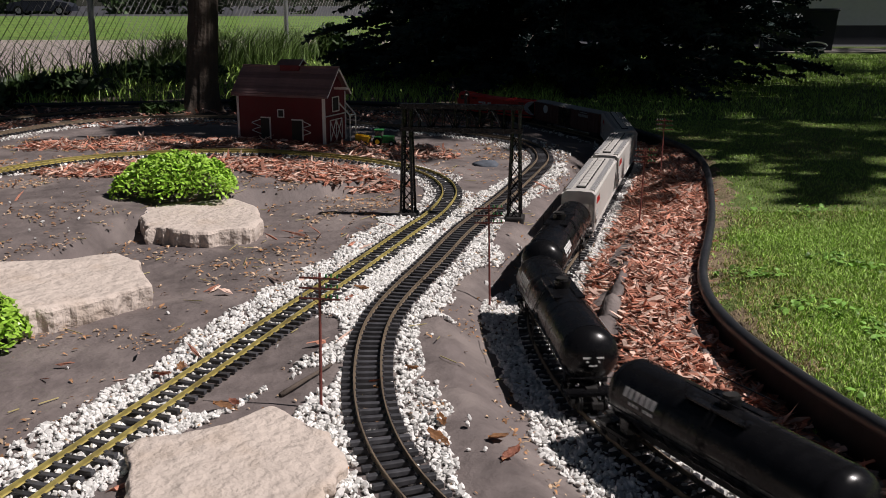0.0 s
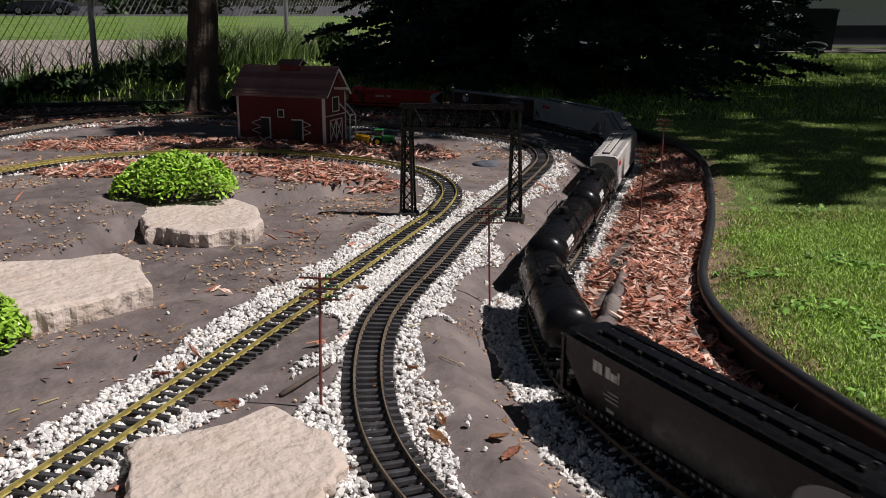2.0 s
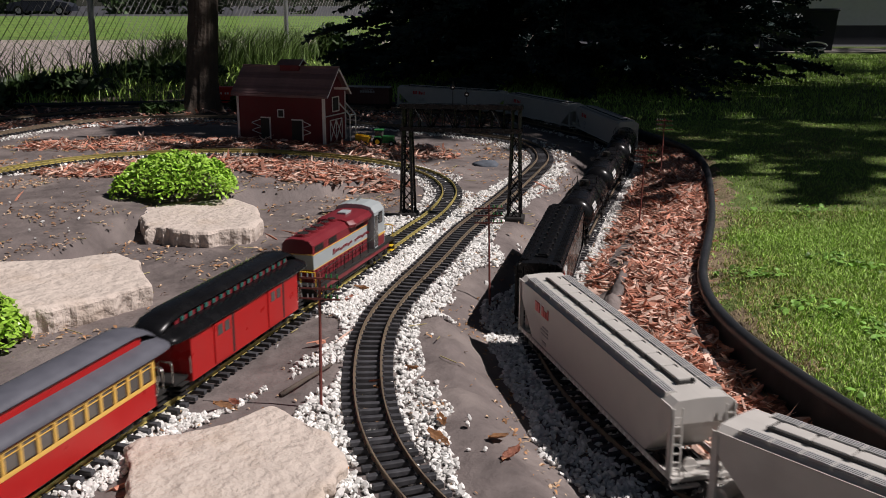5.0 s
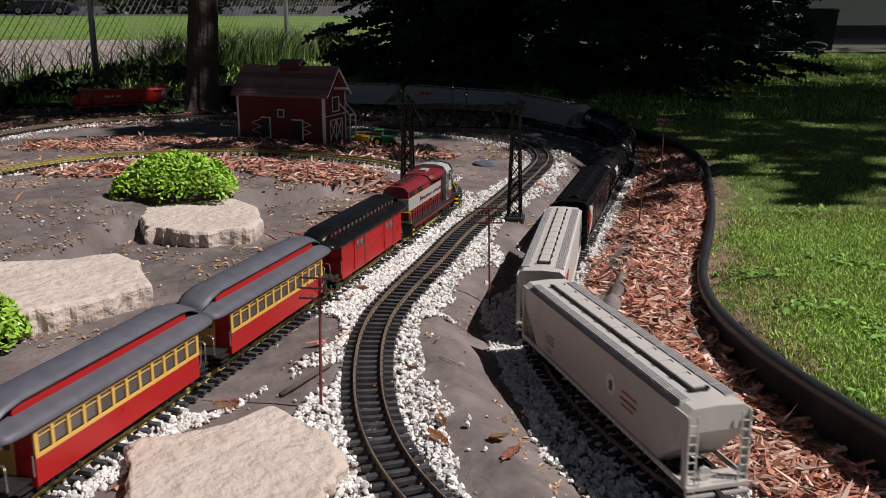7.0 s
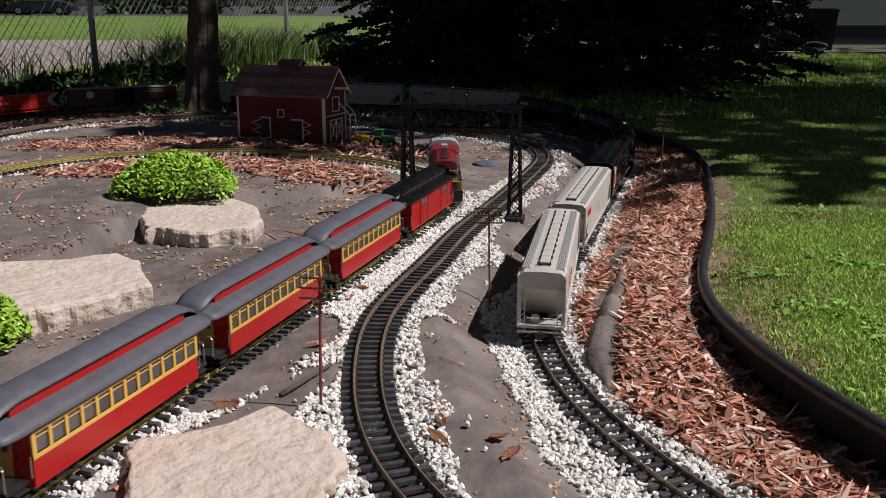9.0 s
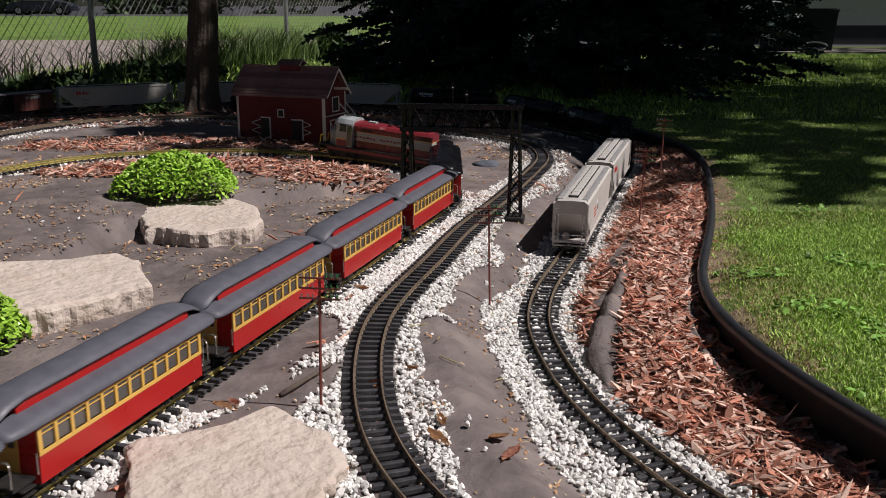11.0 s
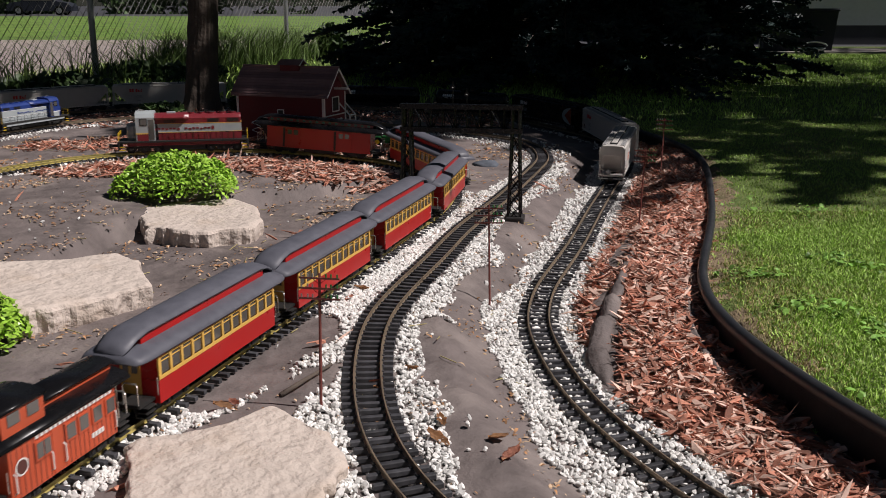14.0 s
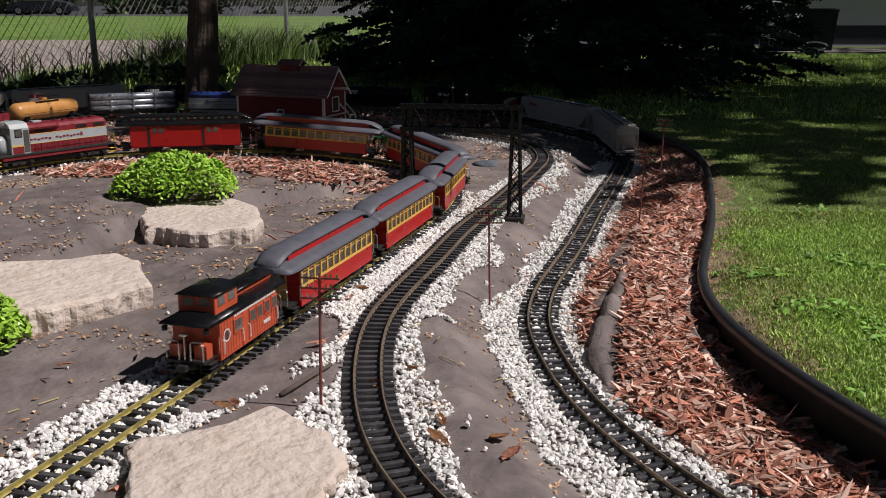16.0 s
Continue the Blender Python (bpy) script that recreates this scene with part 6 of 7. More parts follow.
def fallen_leaf(x, y, size, seed, label, material):
    r10 = random.Random(seed)
    bm = bmesh.new()
    n = 9
    rows = []
    for i in range(n):
        u = i / (n - 1)
        w = math.sin(math.pi * min(1, u * 0.9 + 0.06)) ** 0.8 * 0.42 * (1 + 0.25 * math.sin(u * 17 + seed))
        curl = 0.35 * (u - 0.4) ** 2
        rows.append([(size * (u - 0.5) * 2, size * w * k, size * (curl + 0.22 * k * k + 0.05 * math.sin(9 * u + k * 3))) for k in (-1, -0.5, 0, 0.5, 1)])
    vs = [[bm.verts.new(p) for p in r] for r in rows]
    for a, b in zip(vs, vs[1:]):
        for i in range(4):
            bm.faces.new((a[i], a[i + 1], b[i + 1], b[i]))
    bmesh.ops.solidify(bm, geom=bm.faces[:], thickness=0.0004)
    z = float(ground_z([x], [y])[0]) + 0.008
    tagged(part("fallen_leaf", bm, material, None, label, True, pose(x, y, z, r10.uniform(-25, 25), r10.uniform(-25, 25), r10.uniform(0, 360))), "", "leaf", "fallen leaves")


for i, (x, y, s) in enumerate(((-0.50, 1.60, 0.022), (-0.475, 1.63, 0.018), (-0.36, 1.46, 0.018), (-0.345, 1.475, 0.015), (-0.008, 1.34, 0.022), (-0.002, 1.40, 0.017), (-0.118, 1.57, 0.014), (-0.112, 1.54, 0.013), (-0.055, 1.63, 0.020), (0.10, 1.28, 0.022), (0.085, 1.36, 0.018), (-0.19, 2.14, 0.020), (-0.21, 2.06, 0.016))):
    fallen_leaf(x, y, s, i, "curled brown fallen leaf lying on the bed", M_DRYLEAF if i % 3 else M_MULCH)
# ---- lawn blades ----
def blades(name, xy, lo, hi, width, rng, material, label, category, z=None):
    n = len(xy)
    base = on_ground(xy) if z is None else np.column_stack([xy, np.full(n, z)])
    a, h = rng.uniform(0, 6.28, n), rng.uniform(lo, hi, n)
    bend = rng.normal(0, 0.6, (n, 2)) * h[:, None]
    w = width * rng.uniform(0.6, 1.4, n)
    side = np.stack([np.cos(a) * w, np.sin(a) * w, 0 * a], 1)
    mid = base + np.column_stack([bend * 0.35, h * 0.6])
    tip = base + np.column_stack([bend, h * 0.95])
    v = np.stack([base - side, base + side, mid + side * 0.75, mid - side * 0.75, tip], 1).reshape(-1, 3)
    k = np.arange(n)[:, None] * 5
    f = np.concatenate([np.concatenate([k, k + 1, k + 2], 1), np.concatenate([k, k + 2, k + 3], 1), np.concatenate([k + 3, k + 2, k + 4], 1)])
    return mesh_from(name, v, f, material, "stuff", label, category)


rng = np.random.RandomState(21)


def lawn_points(n, y0, y1, rng, reach=0.52):
    y = rng.uniform(y0, y1, n)
    x = rng.uniform(0.35, reach * y1 + 0.25, n)
    ok = (x < reach * y + 0.25) & ~in_bed(x, y)
    xy = np.stack([x, y], 1)[ok]
    return xy[EDGE.near(xy)[0] > 0.012]


xy = np.vstack([lawn_points(190000, 1.15, 3.0, rng), lawn_points(70000, 3.0, 5.5, rng)])
rim = EDGE.near(xy)[0]
xy = xy[rng.rand(len(xy)) < np.clip(0.15 + (rim - 0.02) / 0.13 + 0.5 * fbm(xy[:, 0], xy[:, 1], 9), 0.10, 1.0)]
dry = rng.rand(len(xy)) < np.clip(0.07 + 0.75 * (fbm(xy[:, 0], xy[:, 1], 3.2) - 0.05) + 0.55 * np.exp(-(EDGE.near(xy)[0] / 0.13) ** 2), 0.05, 0.75)
blades("lawn_grass", xy[~dry], 0.004, 0.0125, 0.0012, rng, M_BLADE, "short green lawn grass beside the edging", "grass")
blades("dry_lawn_grass", xy[dry], 0.003, 0.009, 0.0011, rng, M_STRAW, "patches of dry straw-coloured lawn grass", "grass")
xy = lawn_points(60000, 5.5, 13.0, rng)
blades("far_lawn_grass", xy, 0.015, 0.035, 0.003, rng, M_BLADE, "green lawn grass in the shade", "grass")
xy = lawn_points(11000, 1.2, 3.2, rng)
xy = xy[in_patch(xy, [(0.95, 1.75, 0.12, 0.16, 0), (0.80, 1.98, 0.10, 0.08, 0), (1.1, 1.45, 0.2, 0.12, 20), (0.75, 2.25, 0.08, 0.06, 0)]) | (fbm(xy[:, 0], xy[:, 1] + 9, 8) > 0.55)]
r = rng.uniform(0.005, 0.011, len(xy))
strew("clover_leaves", LEAF_V, LEAF_F, on_ground(xy, 0.009), np.stack([r, r * 1.4, r], 1), rng, M_CLOVER, "broad clover leaves growing in the lawn", "weeds", 0.35, 0.1)

# rough grass behind the bed and tall stems along the fence
def fence_at(t):
    """A place along the fence line, t metres from the first post."""
    d = Vector((0.80, 2.74)).normalized()
    return Vector((-2.79, 7.83)) + d * t


FX = np.array([fence_at(t)[:] for t in (-5.0, 9.0)])
t = np.concatenate([rng.uniform(-4.2, 7.5, 1500), rng.uniform(0.7, 3.9, 2600)])
xy = FX[0] + (FX[1] - FX[0]) * ((t[:, None] + 5) / 14) + rng.normal(0, 0.16, (len(t), 2))
blades("tall_weeds", xy, 0.14, 0.50, 0.0045, rng, M_WEED, "tall dark weed stems growing along the fence", "weeds", 0.02)
xy = np.stack([rng.uniform(-3.8, 0.8, 9000), rng.uniform(6.3, 10.5, 9000)], 1)
xy = xy[~in_bed(xy[:, 0], xy[:, 1])]
blades("rough_grass", xy, 0.04, 0.10, 0.004, rng, M_BLADE, "rough grass between the bed and the fence", "grass")


def leaf_cloud(name, centres, radii, n, leaf, rng, material, parent=None, label="", flat=1.0, category=""):
    k = rng.randint(0, len(centres), n)
    d = rng.normal(0, 1, (n, 3))
    d /= np.linalg.norm(d, axis=1)[:, None]
    at = np.array(centres)[k] + d * (np.array(radii)[k] * rng.uniform(0.55, 1.0, n))[:, None] * np.array([1, 1, flat])
    at[:, 2] = np.maximum(at[:, 2], 0.005)
    s = leaf * rng.uniform(0.6, 1.4, n)
    v = np.repeat(LEAF_V[None], n, 0) * np.stack([s, s * 1.2, s], 1)[:, None, :]
    v = np.einsum("nij,nkj->nki", rotations(rng, n, 0.9), v) + at[:, None, :]
    f = (LEAF_F[None] + (np.arange(n) * 6)[:, None, None]).reshape(-1, 3)
    ob = mesh_from(name, v.reshape(-1, 3), f, material, "stuff", label, category)
    if parent is not None:
        ob.parent = parent
    return ob


def shrub(x, y, r, h, n, label, material, seed, leaf=0.03):
    z0 = float(ground_z([x], [y])[0])
    root = thing("shrub", label, "shrub", "", Matrix.Translation((x, y, z0)))
    r4 = np.random.RandomState(seed)
    cs = [(r4.uniform(-r, r) * 0.7, r4.uniform(-r, r) * 0.5, h * r4.uniform(0.25, 0.8)) for i in range(9)]
    bm = bmesh.new()
    for c in cs:
        tube(bm, [(0, 0, -0.02), (c[0] * 0.5, c[1] * 0.5, c[2] * 0.6), c], 0.006, 5, 0.002)
    tagged(part("stems", bm, M_BARK, root), kind="stuff")
    leaf_cloud("foliage", cs, [r * 0.42] * 9, n, leaf, r4, material, root, "", h / (2 * r) + 0.3)
    return root


shrub(-1.58, 5.42, 0.13, 0.05, 500, "low weedy shrub at the foot of the tree", M_DARKLEAF, 1, 0.02)
shrub(-1.13, 5.52, 0.09, 0.15, 400, "leafy weeds beside the tree trunk", M_DARKLEAF, 2, 0.02)
for q, (tt, r, h) in enumerate(((-3.2, 0.5, 0.20), (-1.9, 0.45, 0.18), (-0.8, 0.4, 0.14), (0.6, 0.45, 0.14))):
    p = fence_at(tt)
    shrub(p.x + 0.25, p.y - 0.1, r, h, 900, "dark weedy shrub growing against the fence", M_DARKLEAF, 10 + q, 0.035)
shrub(-1.22, 11.7, 0.40, 0.42, 1800, "rounded dark green bush at the end of the fence", M_DARKLEAF, 31, 0.05)
shrub(7.4, 12.6, 0.55, 1.1, 1800, "green bush beside the neighbouring house", M_DARKLEAF, 32, 0.05)


# ---- tree trunk by the bed ----
def big_tree():
    x, y = -1.42, 5.66
    root = thing("garden_tree", "rough-barked tree standing at the back of the bed", "tree", "", Matrix.Translation((x, y, 0)))
    bm = bmesh.new()
    rows = []
    for z in np.concatenate([np.linspace(-0.05, 0.9, 34), np.linspace(1.0, 3.6, 14)]):
        r = 0.089 + 0.060 * math.exp(-max(z, 0) / 0.09) - 0.006 * z
        ring = []
        for j in range(80):
            a = 2 * math.pi * j / 80
            furrow = -0.006 * abs(math.sin(a * 13 + 2.5 * noise.noise(Vector((a, z * 4, 1)))))
            rough = furrow + 0.007 * noise.noise(Vector((math.cos(a) * 5, math.sin(a) * 5, z * 3))) + 0.005 * noise.noise(Vector((math.cos(a) * 14, math.sin(a) * 14, z * 6)))
            root_flare = 0.03 * math.exp(-max(z, 0) / 0.07) * math.sin(5 * a)
            ring.append((0.075 * z + (r + rough + root_flare) * math.cos(a), (r + rough + root_flare) * math.sin(a), z))
        rows.append(ring)
    loft(bm, rows)
    part("trunk", bm, M_BARK, root, "deeply furrowed brown bark", True)
    bm = bmesh.new()
    tips = []
    r5 = np.random.RandomState(7)
    for i in range(9):
        a = 2 * math.pi * i / 9 + r5.uniform(-0.3, 0.3)
        q = r5.uniform(0.9, 1.7)
        tip = (0.25 + q * math.cos(a), q * math.sin(a), 3.6 + r5.uniform(0.2, 1.5))
        tube(bm, [(0.24, 0, 3.2), (0.25 + q * 0.5 * math.cos(a), q * 0.5 * math.sin(a), 3.7), tip], 0.05, 7, 0.012)
        tips.append(tip)
    part("limbs", bm, M_BARK, root)
    leaf_cloud("crown", tips, [0.75] * 9, 3000, 0.09, r5, M_DARKLEAF, root, "leafy green crown")


big_tree()


# ---- blue spruce ----
def spruce():
    x, y = 1.05, 8.7
    root = thing("spruce_tree", "huge dark blue-green spruce with branches sweeping to the ground", "tree", "", Matrix.Translation((x, y, 0)))
    part("trunk", tube(bmesh.new(), [(0, 0, -0.1), (0, 0, 6.5)], 0.16, 12, 0.03), M_BARK, root, "dark trunk")
    r6 = np.random.RandomState(9)
    V = []
    limbs = []
    for i in range(290):
        low = i < 230
        z = r6.uniform(0.12, 1.3) if low else r6.uniform(1.3, 6.2)
        R = 2.35 * (1 - z / 7.2) * r6.uniform(0.72, 1.05)
        a = r6.uniform(0, 2 * math.pi)
        droop = r6.uniform(0.02, 0.16) * R
        tip = Vector((R * math.cos(a), R * math.sin(a), max(0.05, z - droop)))
        mid = Vector((R * 0.55 * math.cos(a), R * 0.55 * math.sin(a), max(0.08, z + 0.02)))
        limbs.append((Vector((0, 0, z + 0.05)), mid, tip))
        part("limb", tube(bmesh.new(), [(0, 0, z + 0.05), mid, tip], 0.018, 5, 0.004), M_BARK, root)
    # each spray: a thin tuft of needles around side twigs
    for a0, m0, t0 in limbs:
        n = 84 if t0.z < 1.4 else 22
        for j in range(n):
            u = r6.uniform(0.28, 1.0)
            p = m0.lerp(t0, (u - 0.5) * 2) if u > 0.5 else a0.lerp(m0, u * 2)
            out = (t0 - a0).normalized()
            sd = Vector((-out.y, out.x, 0)).normalized() * r6.choice((-1, 1))
            d = (out * r6.uniform(0.3, 1.0) + sd * r6.uniform(0.2, 1.0) + Vector((0, 0, r6.uniform(-0.35, 0.25)))).normalized()
            ln = r6.uniform(0.12, 0.30) * (0.6 + 0.6 * (1 - u))
            q = d.cross(Vector((r6.normal(), r6.normal(), r6.normal()))).normalized()
            q2 = d.cross(q)
            b = p + d * ln
            for w in (q, q2):
                for f0, f1, wd in ((0.0, 0.35, 0.020), (0.30, 0.68, 0.024), (0.62, 1.0, 0.017)):
                    pa, pb = p.lerp(b, f0), p.lerp(b, f1)
                    V += [pa, pa.lerp(pb, 0.75) + w * wd, pb, pa.lerp(pb, 0.75) - w * wd]
    n = len(V) // 4
    f = [(4 * k, 4 * k + 1, 4 * k + 2) for k in range(n)] + [(4 * k, 4 * k + 2, 4 * k + 3) for k in range(n)]
    ob = mesh_from("needles", [tuple(v) for v in V], f, M_NEEDLE, "stuff", "dense blue-green needle sprays")
    ob.parent = root
    return root


spruce()


# ---- unseen trees added beside the view, only to cast the shade ----
def shade_tree(tx, ty, centre_pts, n, seed, label):
    root = thing("shade_tree", label, "tree", "shade trees", Matrix.Translation((tx, ty, 0)))
    r7 = np.random.RandomState(seed)
    part("trunk", tube(bmesh.new(), [(0, 0, -0.1), (0.05, 0, 2.0), (0, 0.1, 4.2)], 0.22, 14, 0.13), M_BARK, root, "stout trunk")
    bm = bmesh.new()
    for c in centre_pts[::3]:
        e = Vector(c) - Vector((tx, ty, 0))
        tube(bm, [(0, 0.05, 3.0), e * 0.5 + Vector((0, 0, 1.9)), e], 0.07, 6, 0.015)
    part("limbs", bm, M_BARK, root)
    leaf_cloud("crown", [(c[0] - tx, c[1] - ty, c[2]) for c in centre_pts], [0.62] * len(centre_pts), n, 0.13, r7, M_DARKLEAF, root, "wide crown of leaf clumps placed for their shadow", 0.55)


def over(shade_points, high):
    """Crown clumps whose shadow falls round the given places."""
    return [(x + SUN_DIR.x / SUN_DIR.z * h, y + SUN_DIR.y / SUN_DIR.z * h, h) for (x, y), h in zip(shade_points, high)]


def shaded(x, y):
    """Where the crowns' shade lies on the ground."""
    near = np.interp(x, [-4.5, -2.2, -1.0, -0.5, 0.0, 0.75, 1.05, 1.3, 2.5, 8.5], [4.9, 4.45, 3.92, 3.88, 4.15, 3.70, 3.45, 2.92, 2.75, 2.65])
    far = np.interp(x, [-4.5, -2.5, -1.0, 1.0, 8.5], [7.2, 8.2, 10.0, 12.0, 12.2])
    return near + 0.30 < y < far and math.sin(x * 2.1 + 1) * math.sin(y * 1.7) < 0.80


# clumps of the first added crown, chosen from the shade wanted at the back
r8 = np.random.RandomState(17)
spots = []
while len(spots) < 190:
    x, y = r8.uniform(-4.2, 1.2), r8.uniform(3.2, 12.0)
    if shaded(x, y) and (x > -0.9 or r8.rand() < 0.55) and (abs(x) > 0.4 or r8.rand() < 0.6):
        spots.append((x, y))
shade_tree(6.8, 6.0, over(spots, r8.uniform(4.4, 5.6, len(spots))), 4600, 18, "unseen leafy tree added to shade the back of the bed")
# clumps of the second added crown, out of view, for the lawn's shade
spots = []
while len(spots) < 260:
    x, y = r8.uniform(0.9, 8.5), r8.uniform(2.6, 12.4)
    if shaded(x, y) and not (1.5 < x < 3.4 and 7.4 < y < 10.2 and r8.rand() < 0.75):
        spots.append((x, y))
# more unseen clumps, added to keep the sun off the bins
spots += [(x, y) for x in np.arange(3.6, 9.0, 0.55) for y in (13.35, 14.1, 14.9)]
shade_tree(11.5, 5.0, over(spots, r8.uniform(7.5, 9.5, len(spots))), 8200, 19, "unseen tall leafy tree added to shade the lawn and the bins")


# ---- chain-link fence ----
def fence():
    root = thing("chain_link_fence", "galvanised chain-link fence with round steel posts", "fence", kind="structure")
    for t in (-4.4, -1.42, 0.0, 3.57, 7.2):
        p = fence_at(t)
        part("post", tube(bmesh.new(), [(p.x, p.y, -0.1), (p.x, p.y, 1.25)], 0.025, 12), M_STEEL, root, "round galvanised post")
    d = (fence_at(1) - fence_at(0))
    V, F = [], []
    nrm = Vector((-d.y, d.x))
    lo, hi, step = 0.06, 1.18, 0.086

    def wire(t0, z0, t1, z1):
        a, b = fence_at(t0), fence_at(t1)
        w = 0.0020
        k = len(V)
        for (p, z) in ((a, z0), (b, z1)):
            V.extend([(p.x - d.x * w, p.y - d.y * w, z - w), (p.x + d.x * w, p.y + d.y * w, z - w), (p.x + nrm.x * w, p.y + nrm.y * w, z + w)])
        F.extend([(k, k + 1, k + 4, k + 3), (k + 1, k + 2, k + 5, k + 4), (k + 2, k, k + 3, k + 5)])

    for t in np.arange(-4.4, 5.7, step):
        run = (hi - lo)
        wire(t, lo, t + run, hi)
        wire(t + run, lo, t, hi)
    ob = mesh_from("wire_mesh", V, F, M_WIRE, "stuff", "woven diamond wire mesh")
    ob.parent = root
    part("bottom_wire", tube(bmesh.new(), [(*fence_at(-4.4), 0.06), (*fence_at(5.7), 0.06)], 0.002, 5), M_STEEL, root)
    part("top_rail", tube(bmesh.new(), [(*fence_at(-4.4), 1.2), (*fence_at(5.7), 1.2)], 0.018, 10), M_STEEL, root)


fence()

# ---- far things: neighbour's house, bins, parked cars, kerb, hedge ----
def house():
    root = thing("neighbour_house", "pale house with horizontal white siding beyond the lawn", "house", kind="structure")
    x0, x1, y = 5.5, 13.0, 16.5
    part("foundation", boxes((x0, x1, y, y + 6, -0.1, 0.33)), M_ASPHALT, root, "dark foundation")
    me = bpy.data.meshes.new("siding_board")
    bm = loft(bmesh.new(), [[(x, y - 0.03, 0), (x, y - 0.012, 0.125), (x, y + 0.01, 0.125), (x, y + 0.01, 0)] for x in (x0, x1)])
    bm.to_mesh(me), bm.free()
    me.materials.append(M_SIDING)
    w = part("wall", boxes((x0 + 0.01, x1 - 0.01, y + 0.01, y + 6, 0.33, 2.9)), M_SIDING, root)
    for k in range(20):
        shared("siding_board", me, w, Matrix.Translation((0, 0, 0.33 + 0.125 * k)))
    bm = loft(bmesh.new(), [[(x, y - 0.4, 2.8), (x, y + 3, 4.6), (x, y + 6.4, 2.8)] for x in (x0 - 0.3, x1 + 0.3)])
    part("roof", bm, M_SHINGLE, root)


house()


def bin_at(x, y, w, h, label, lid):
    root = thing("wheelie_bin", label, "bin", "bins by the house", pose(x, y, 0.01, 0, 0, -12))
    bm = loft(bmesh.new(), [[(-w * q, -w * q, z), (w * q, -w * q, z), (w * q, w * q, z), (-w * q, w * q, z)] for q, z in ((0.42, 0), (0.5, h * 0.93))])
    part("body", bm, M_BIN, root)
    part("lid", boxes((-w * 0.54, w * 0.54, -w * 0.54, w * 0.54, h * 0.93, h), bevel=0.02), lid, root, "rounded lid")
    for q in (-0.4, 0.4):
        part("wheel", disc(bmesh.new(), (w * q, w * 0.45, 0.1), (1, 0, 0), 0.1, 0.05, 14), M_BLACK, root)


bin_at(4.80, 14.0, 0.56, 0.70, "dark blue plastic bin with pale lid by the house", M_SIDING)
bin_at(5.34, 14.2, 0.56, 0.60, "dark blue plastic bin standing by the house", M_BIN)
part_hose = part("garden_hose", tube(bmesh.new(), [(5.15 + 0.16 * math.cos(a), 13.55 + 0.05 * math.sin(a), 0.06 + 0.05 * math.sin(a) + 0.05) for a in np.linspace(0, 5.6, 24)], 0.011, 6), M_WHITE, None, "", True)
tagged(part_hose, "coil of pale hose lying by the bins", "hose")

kerb = part("pavement", boxes((3.6, 14.0, 13.45, 14.6, 0.0, 0.03)), mat("concrete_path", (0.22, 0.20, 0.185), 0.9, var=0.15, scale=6, bump=0.004), None)
tagged(kerb, "strip of worn concrete path before the house", "path", "", "structure")


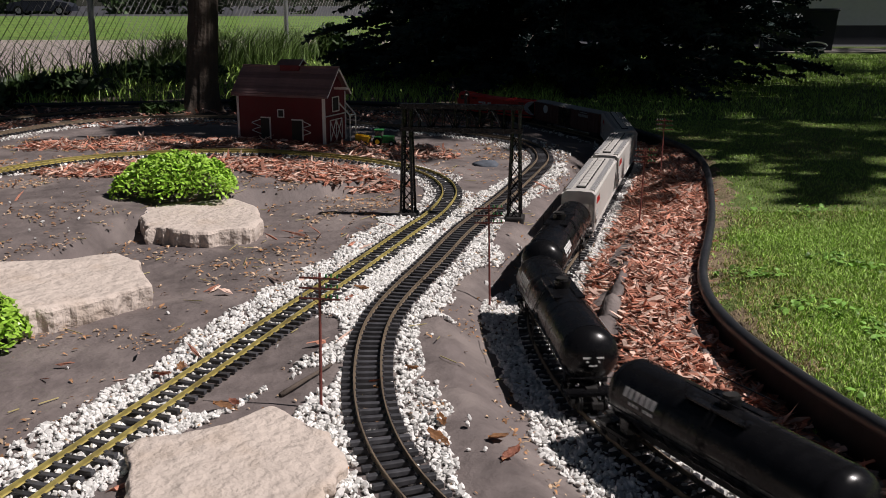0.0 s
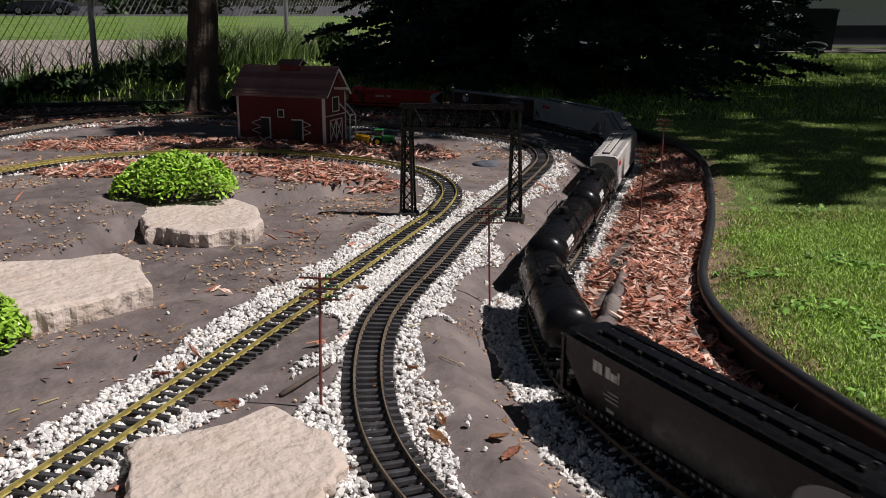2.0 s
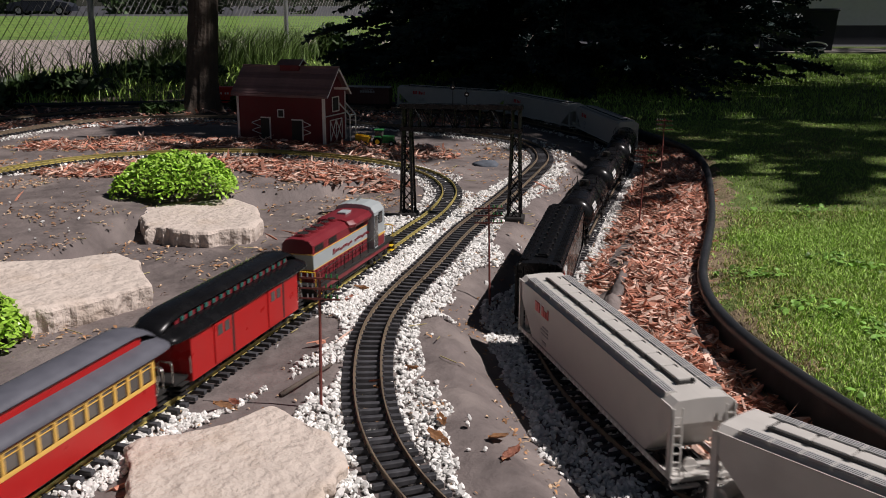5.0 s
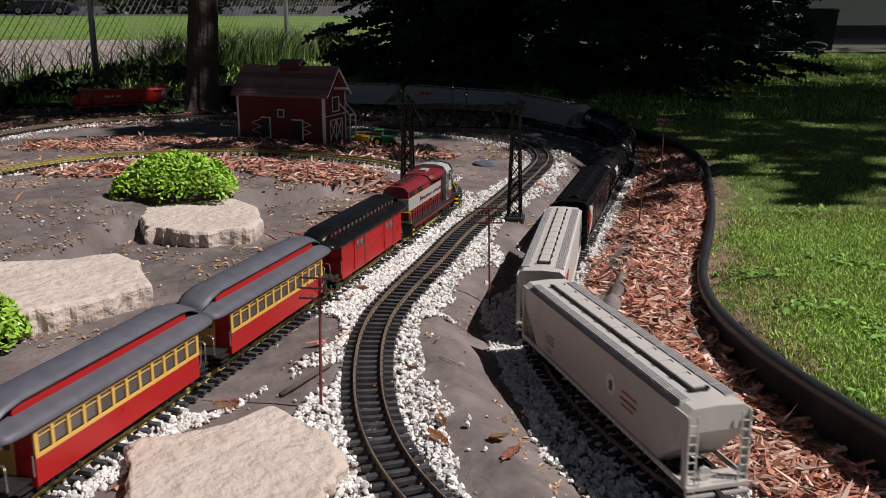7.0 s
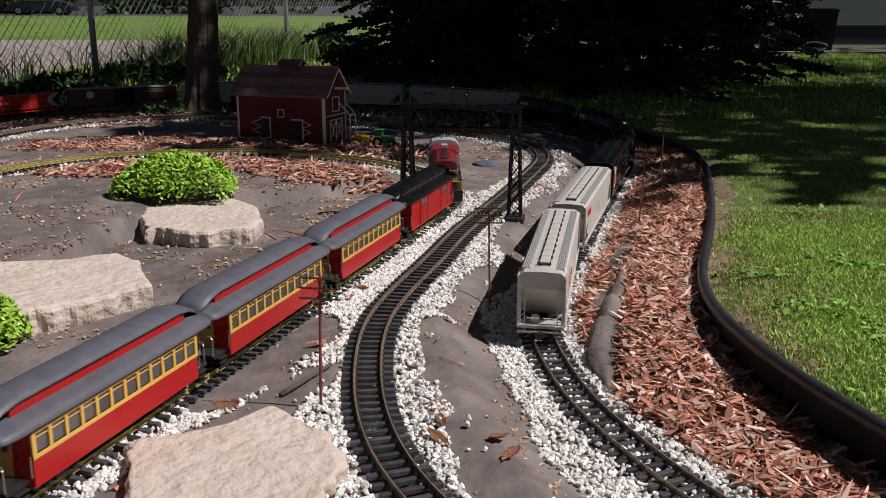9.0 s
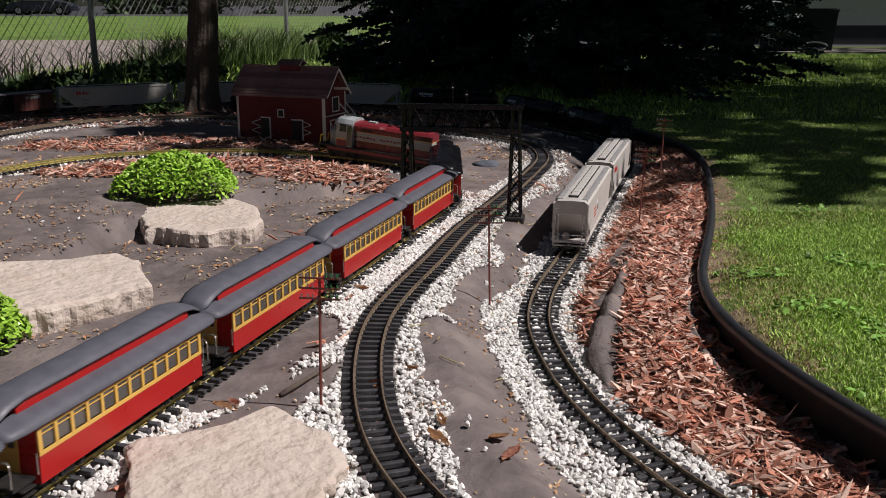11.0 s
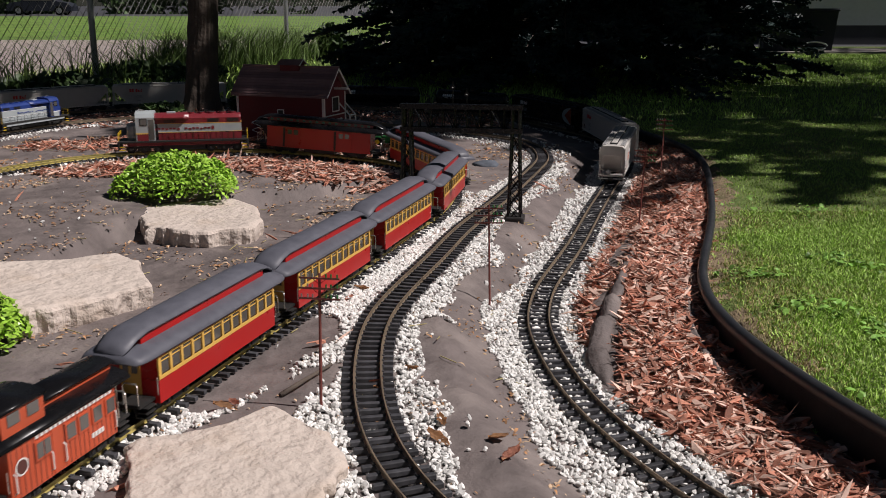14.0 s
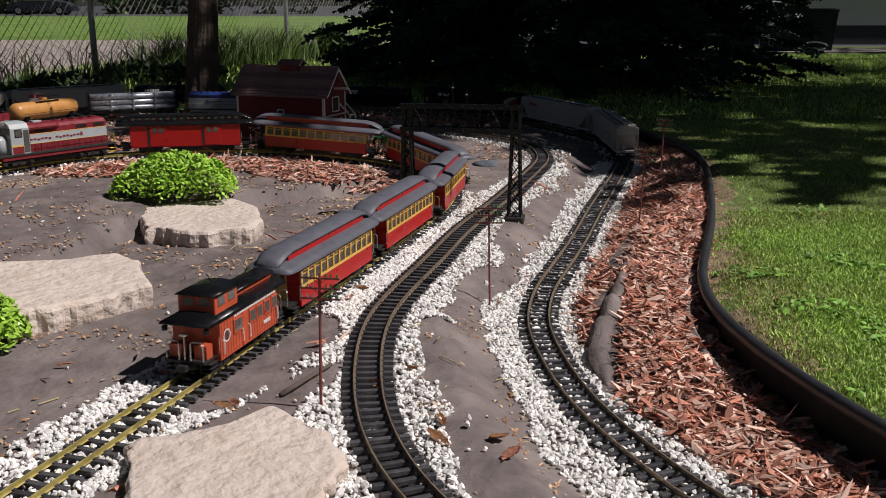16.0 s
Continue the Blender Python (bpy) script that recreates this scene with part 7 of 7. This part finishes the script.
def parked_car(x, y, rz, paint, label):
    root = thing("parked_car", label, "car", "", pose(x, y, 0.0, 0, 0, rz))
    prof = [(-2.1, 0.32), (-2.15, 0.62), (-1.9, 0.86), (-1.2, 0.92), (-0.7, 1.38), (0.6, 1.40), (1.15, 0.95), (1.95, 0.82), (2.15, 0.60), (2.1, 0.30)]
    part("body", loft(bmesh.new(), [[(px, yy, pz) for px, pz in prof] for yy in (-0.85, 0.85)]), paint, root, "car body")
    part("side_glass", loft(bmesh.new(), [[(-1.0, yy, 0.95), (-0.62, yy, 1.32), (0.52, yy, 1.33), (0.95, yy, 0.96)] for yy in (-0.86, 0.86)]), M_GLASS, root)
    for px in (-1.35, 1.35):
        for yy in (-0.8, 0.8):
            t = part("wheel", disc(bmesh.new(), (px, yy, 0.32), (0, 1, 0), 0.32, 0.2, 20), M_BLACK, root, "black tyre")
            part("rim", disc(bmesh.new(), (px, yy, 0.32), (0, 1, 0), 0.19, 0.22, 14), M_STEEL, t)


parked_car(-27.5, 68.0, 4, M_BIN, "dark car parked on the far driveway")

# far hedge line and the closed edge of the place
r9 = np.random.RandomState(40)
cs = [(x, 78 + r9.uniform(-1, 1), r9.uniform(0.5, 3.0)) for x in np.arange(-55, 55, 1.1)]
leaf_cloud("far_hedge", cs, [1.3] * len(cs), 9000, 0.35, r9, M_DARKLEAF, None, "line of dark trees far behind the gardens", 1.4, "hedge")
# place of each train's leading coupler along its line: (seconds, metres)
PASS_LEAD = [(0, 4.21), (4.2, 6.73), (4.9, 7.109), (5.6, 7.407), (6.3, 7.605), (9.0, 8.28), (16.0, 10.09)]
FREIGHT_LEAD = [(0, 9.74), (4.0, 11.15), (7.0, 12.17), (9.0, 12.87), (13.0, 14.39), (14.5, 14.94), (16.0, 15.38)]
YARD_LEAD = [(0, 8.6), (9.6, 8.6), (10.4, 8.5), (14.0, 6.86), (14.5, 6.58), (15.0, 6.30), (15.5, 6.03), (16.0, 5.77)]
# ---- trains: place along the line of each car's middle ----
def car_pose(line, s, half, sign):
    a, b = line.at(s + half * sign), line.at(s - half * sign)
    d = (a - b)
    yaw, pitch = math.atan2(d.y, d.x), math.atan2(d.z, math.hypot(d.x, d.y))
    return Matrix.Translation((a + b) / 2) @ Euler((0, -pitch, yaw)).to_matrix().to_4x4()


def run_train(cars, line, lead, pivot, sign=1):
    """cars: (thing, length over couplers); lead: rows (t, place of the leading coupler); pivot: truck centres as a share of the length."""
    back = 0.0
    for ob, length in cars:
        rows = []
        for i in range(0, 41):
            t = i * 0.4
            s = float(np.interp(t, [r[0] for r in lead], [r[1] for r in lead])) - sign * (back + length / 2)
            rows.append((t, car_pose(line, s, length * pivot, sign)))
        walk(ob, rows)
        back += length


def motions():
    run_train(PASSENGER, LOOP, PASS_LEAD, 0.30)
    run_train(FREIGHT_CARS, FREIGHT, FREIGHT_LEAD, 0.39)
    run_train(YARD_CARS, MIDDLE, YARD_LEAD, 0.34, -1)


motions()
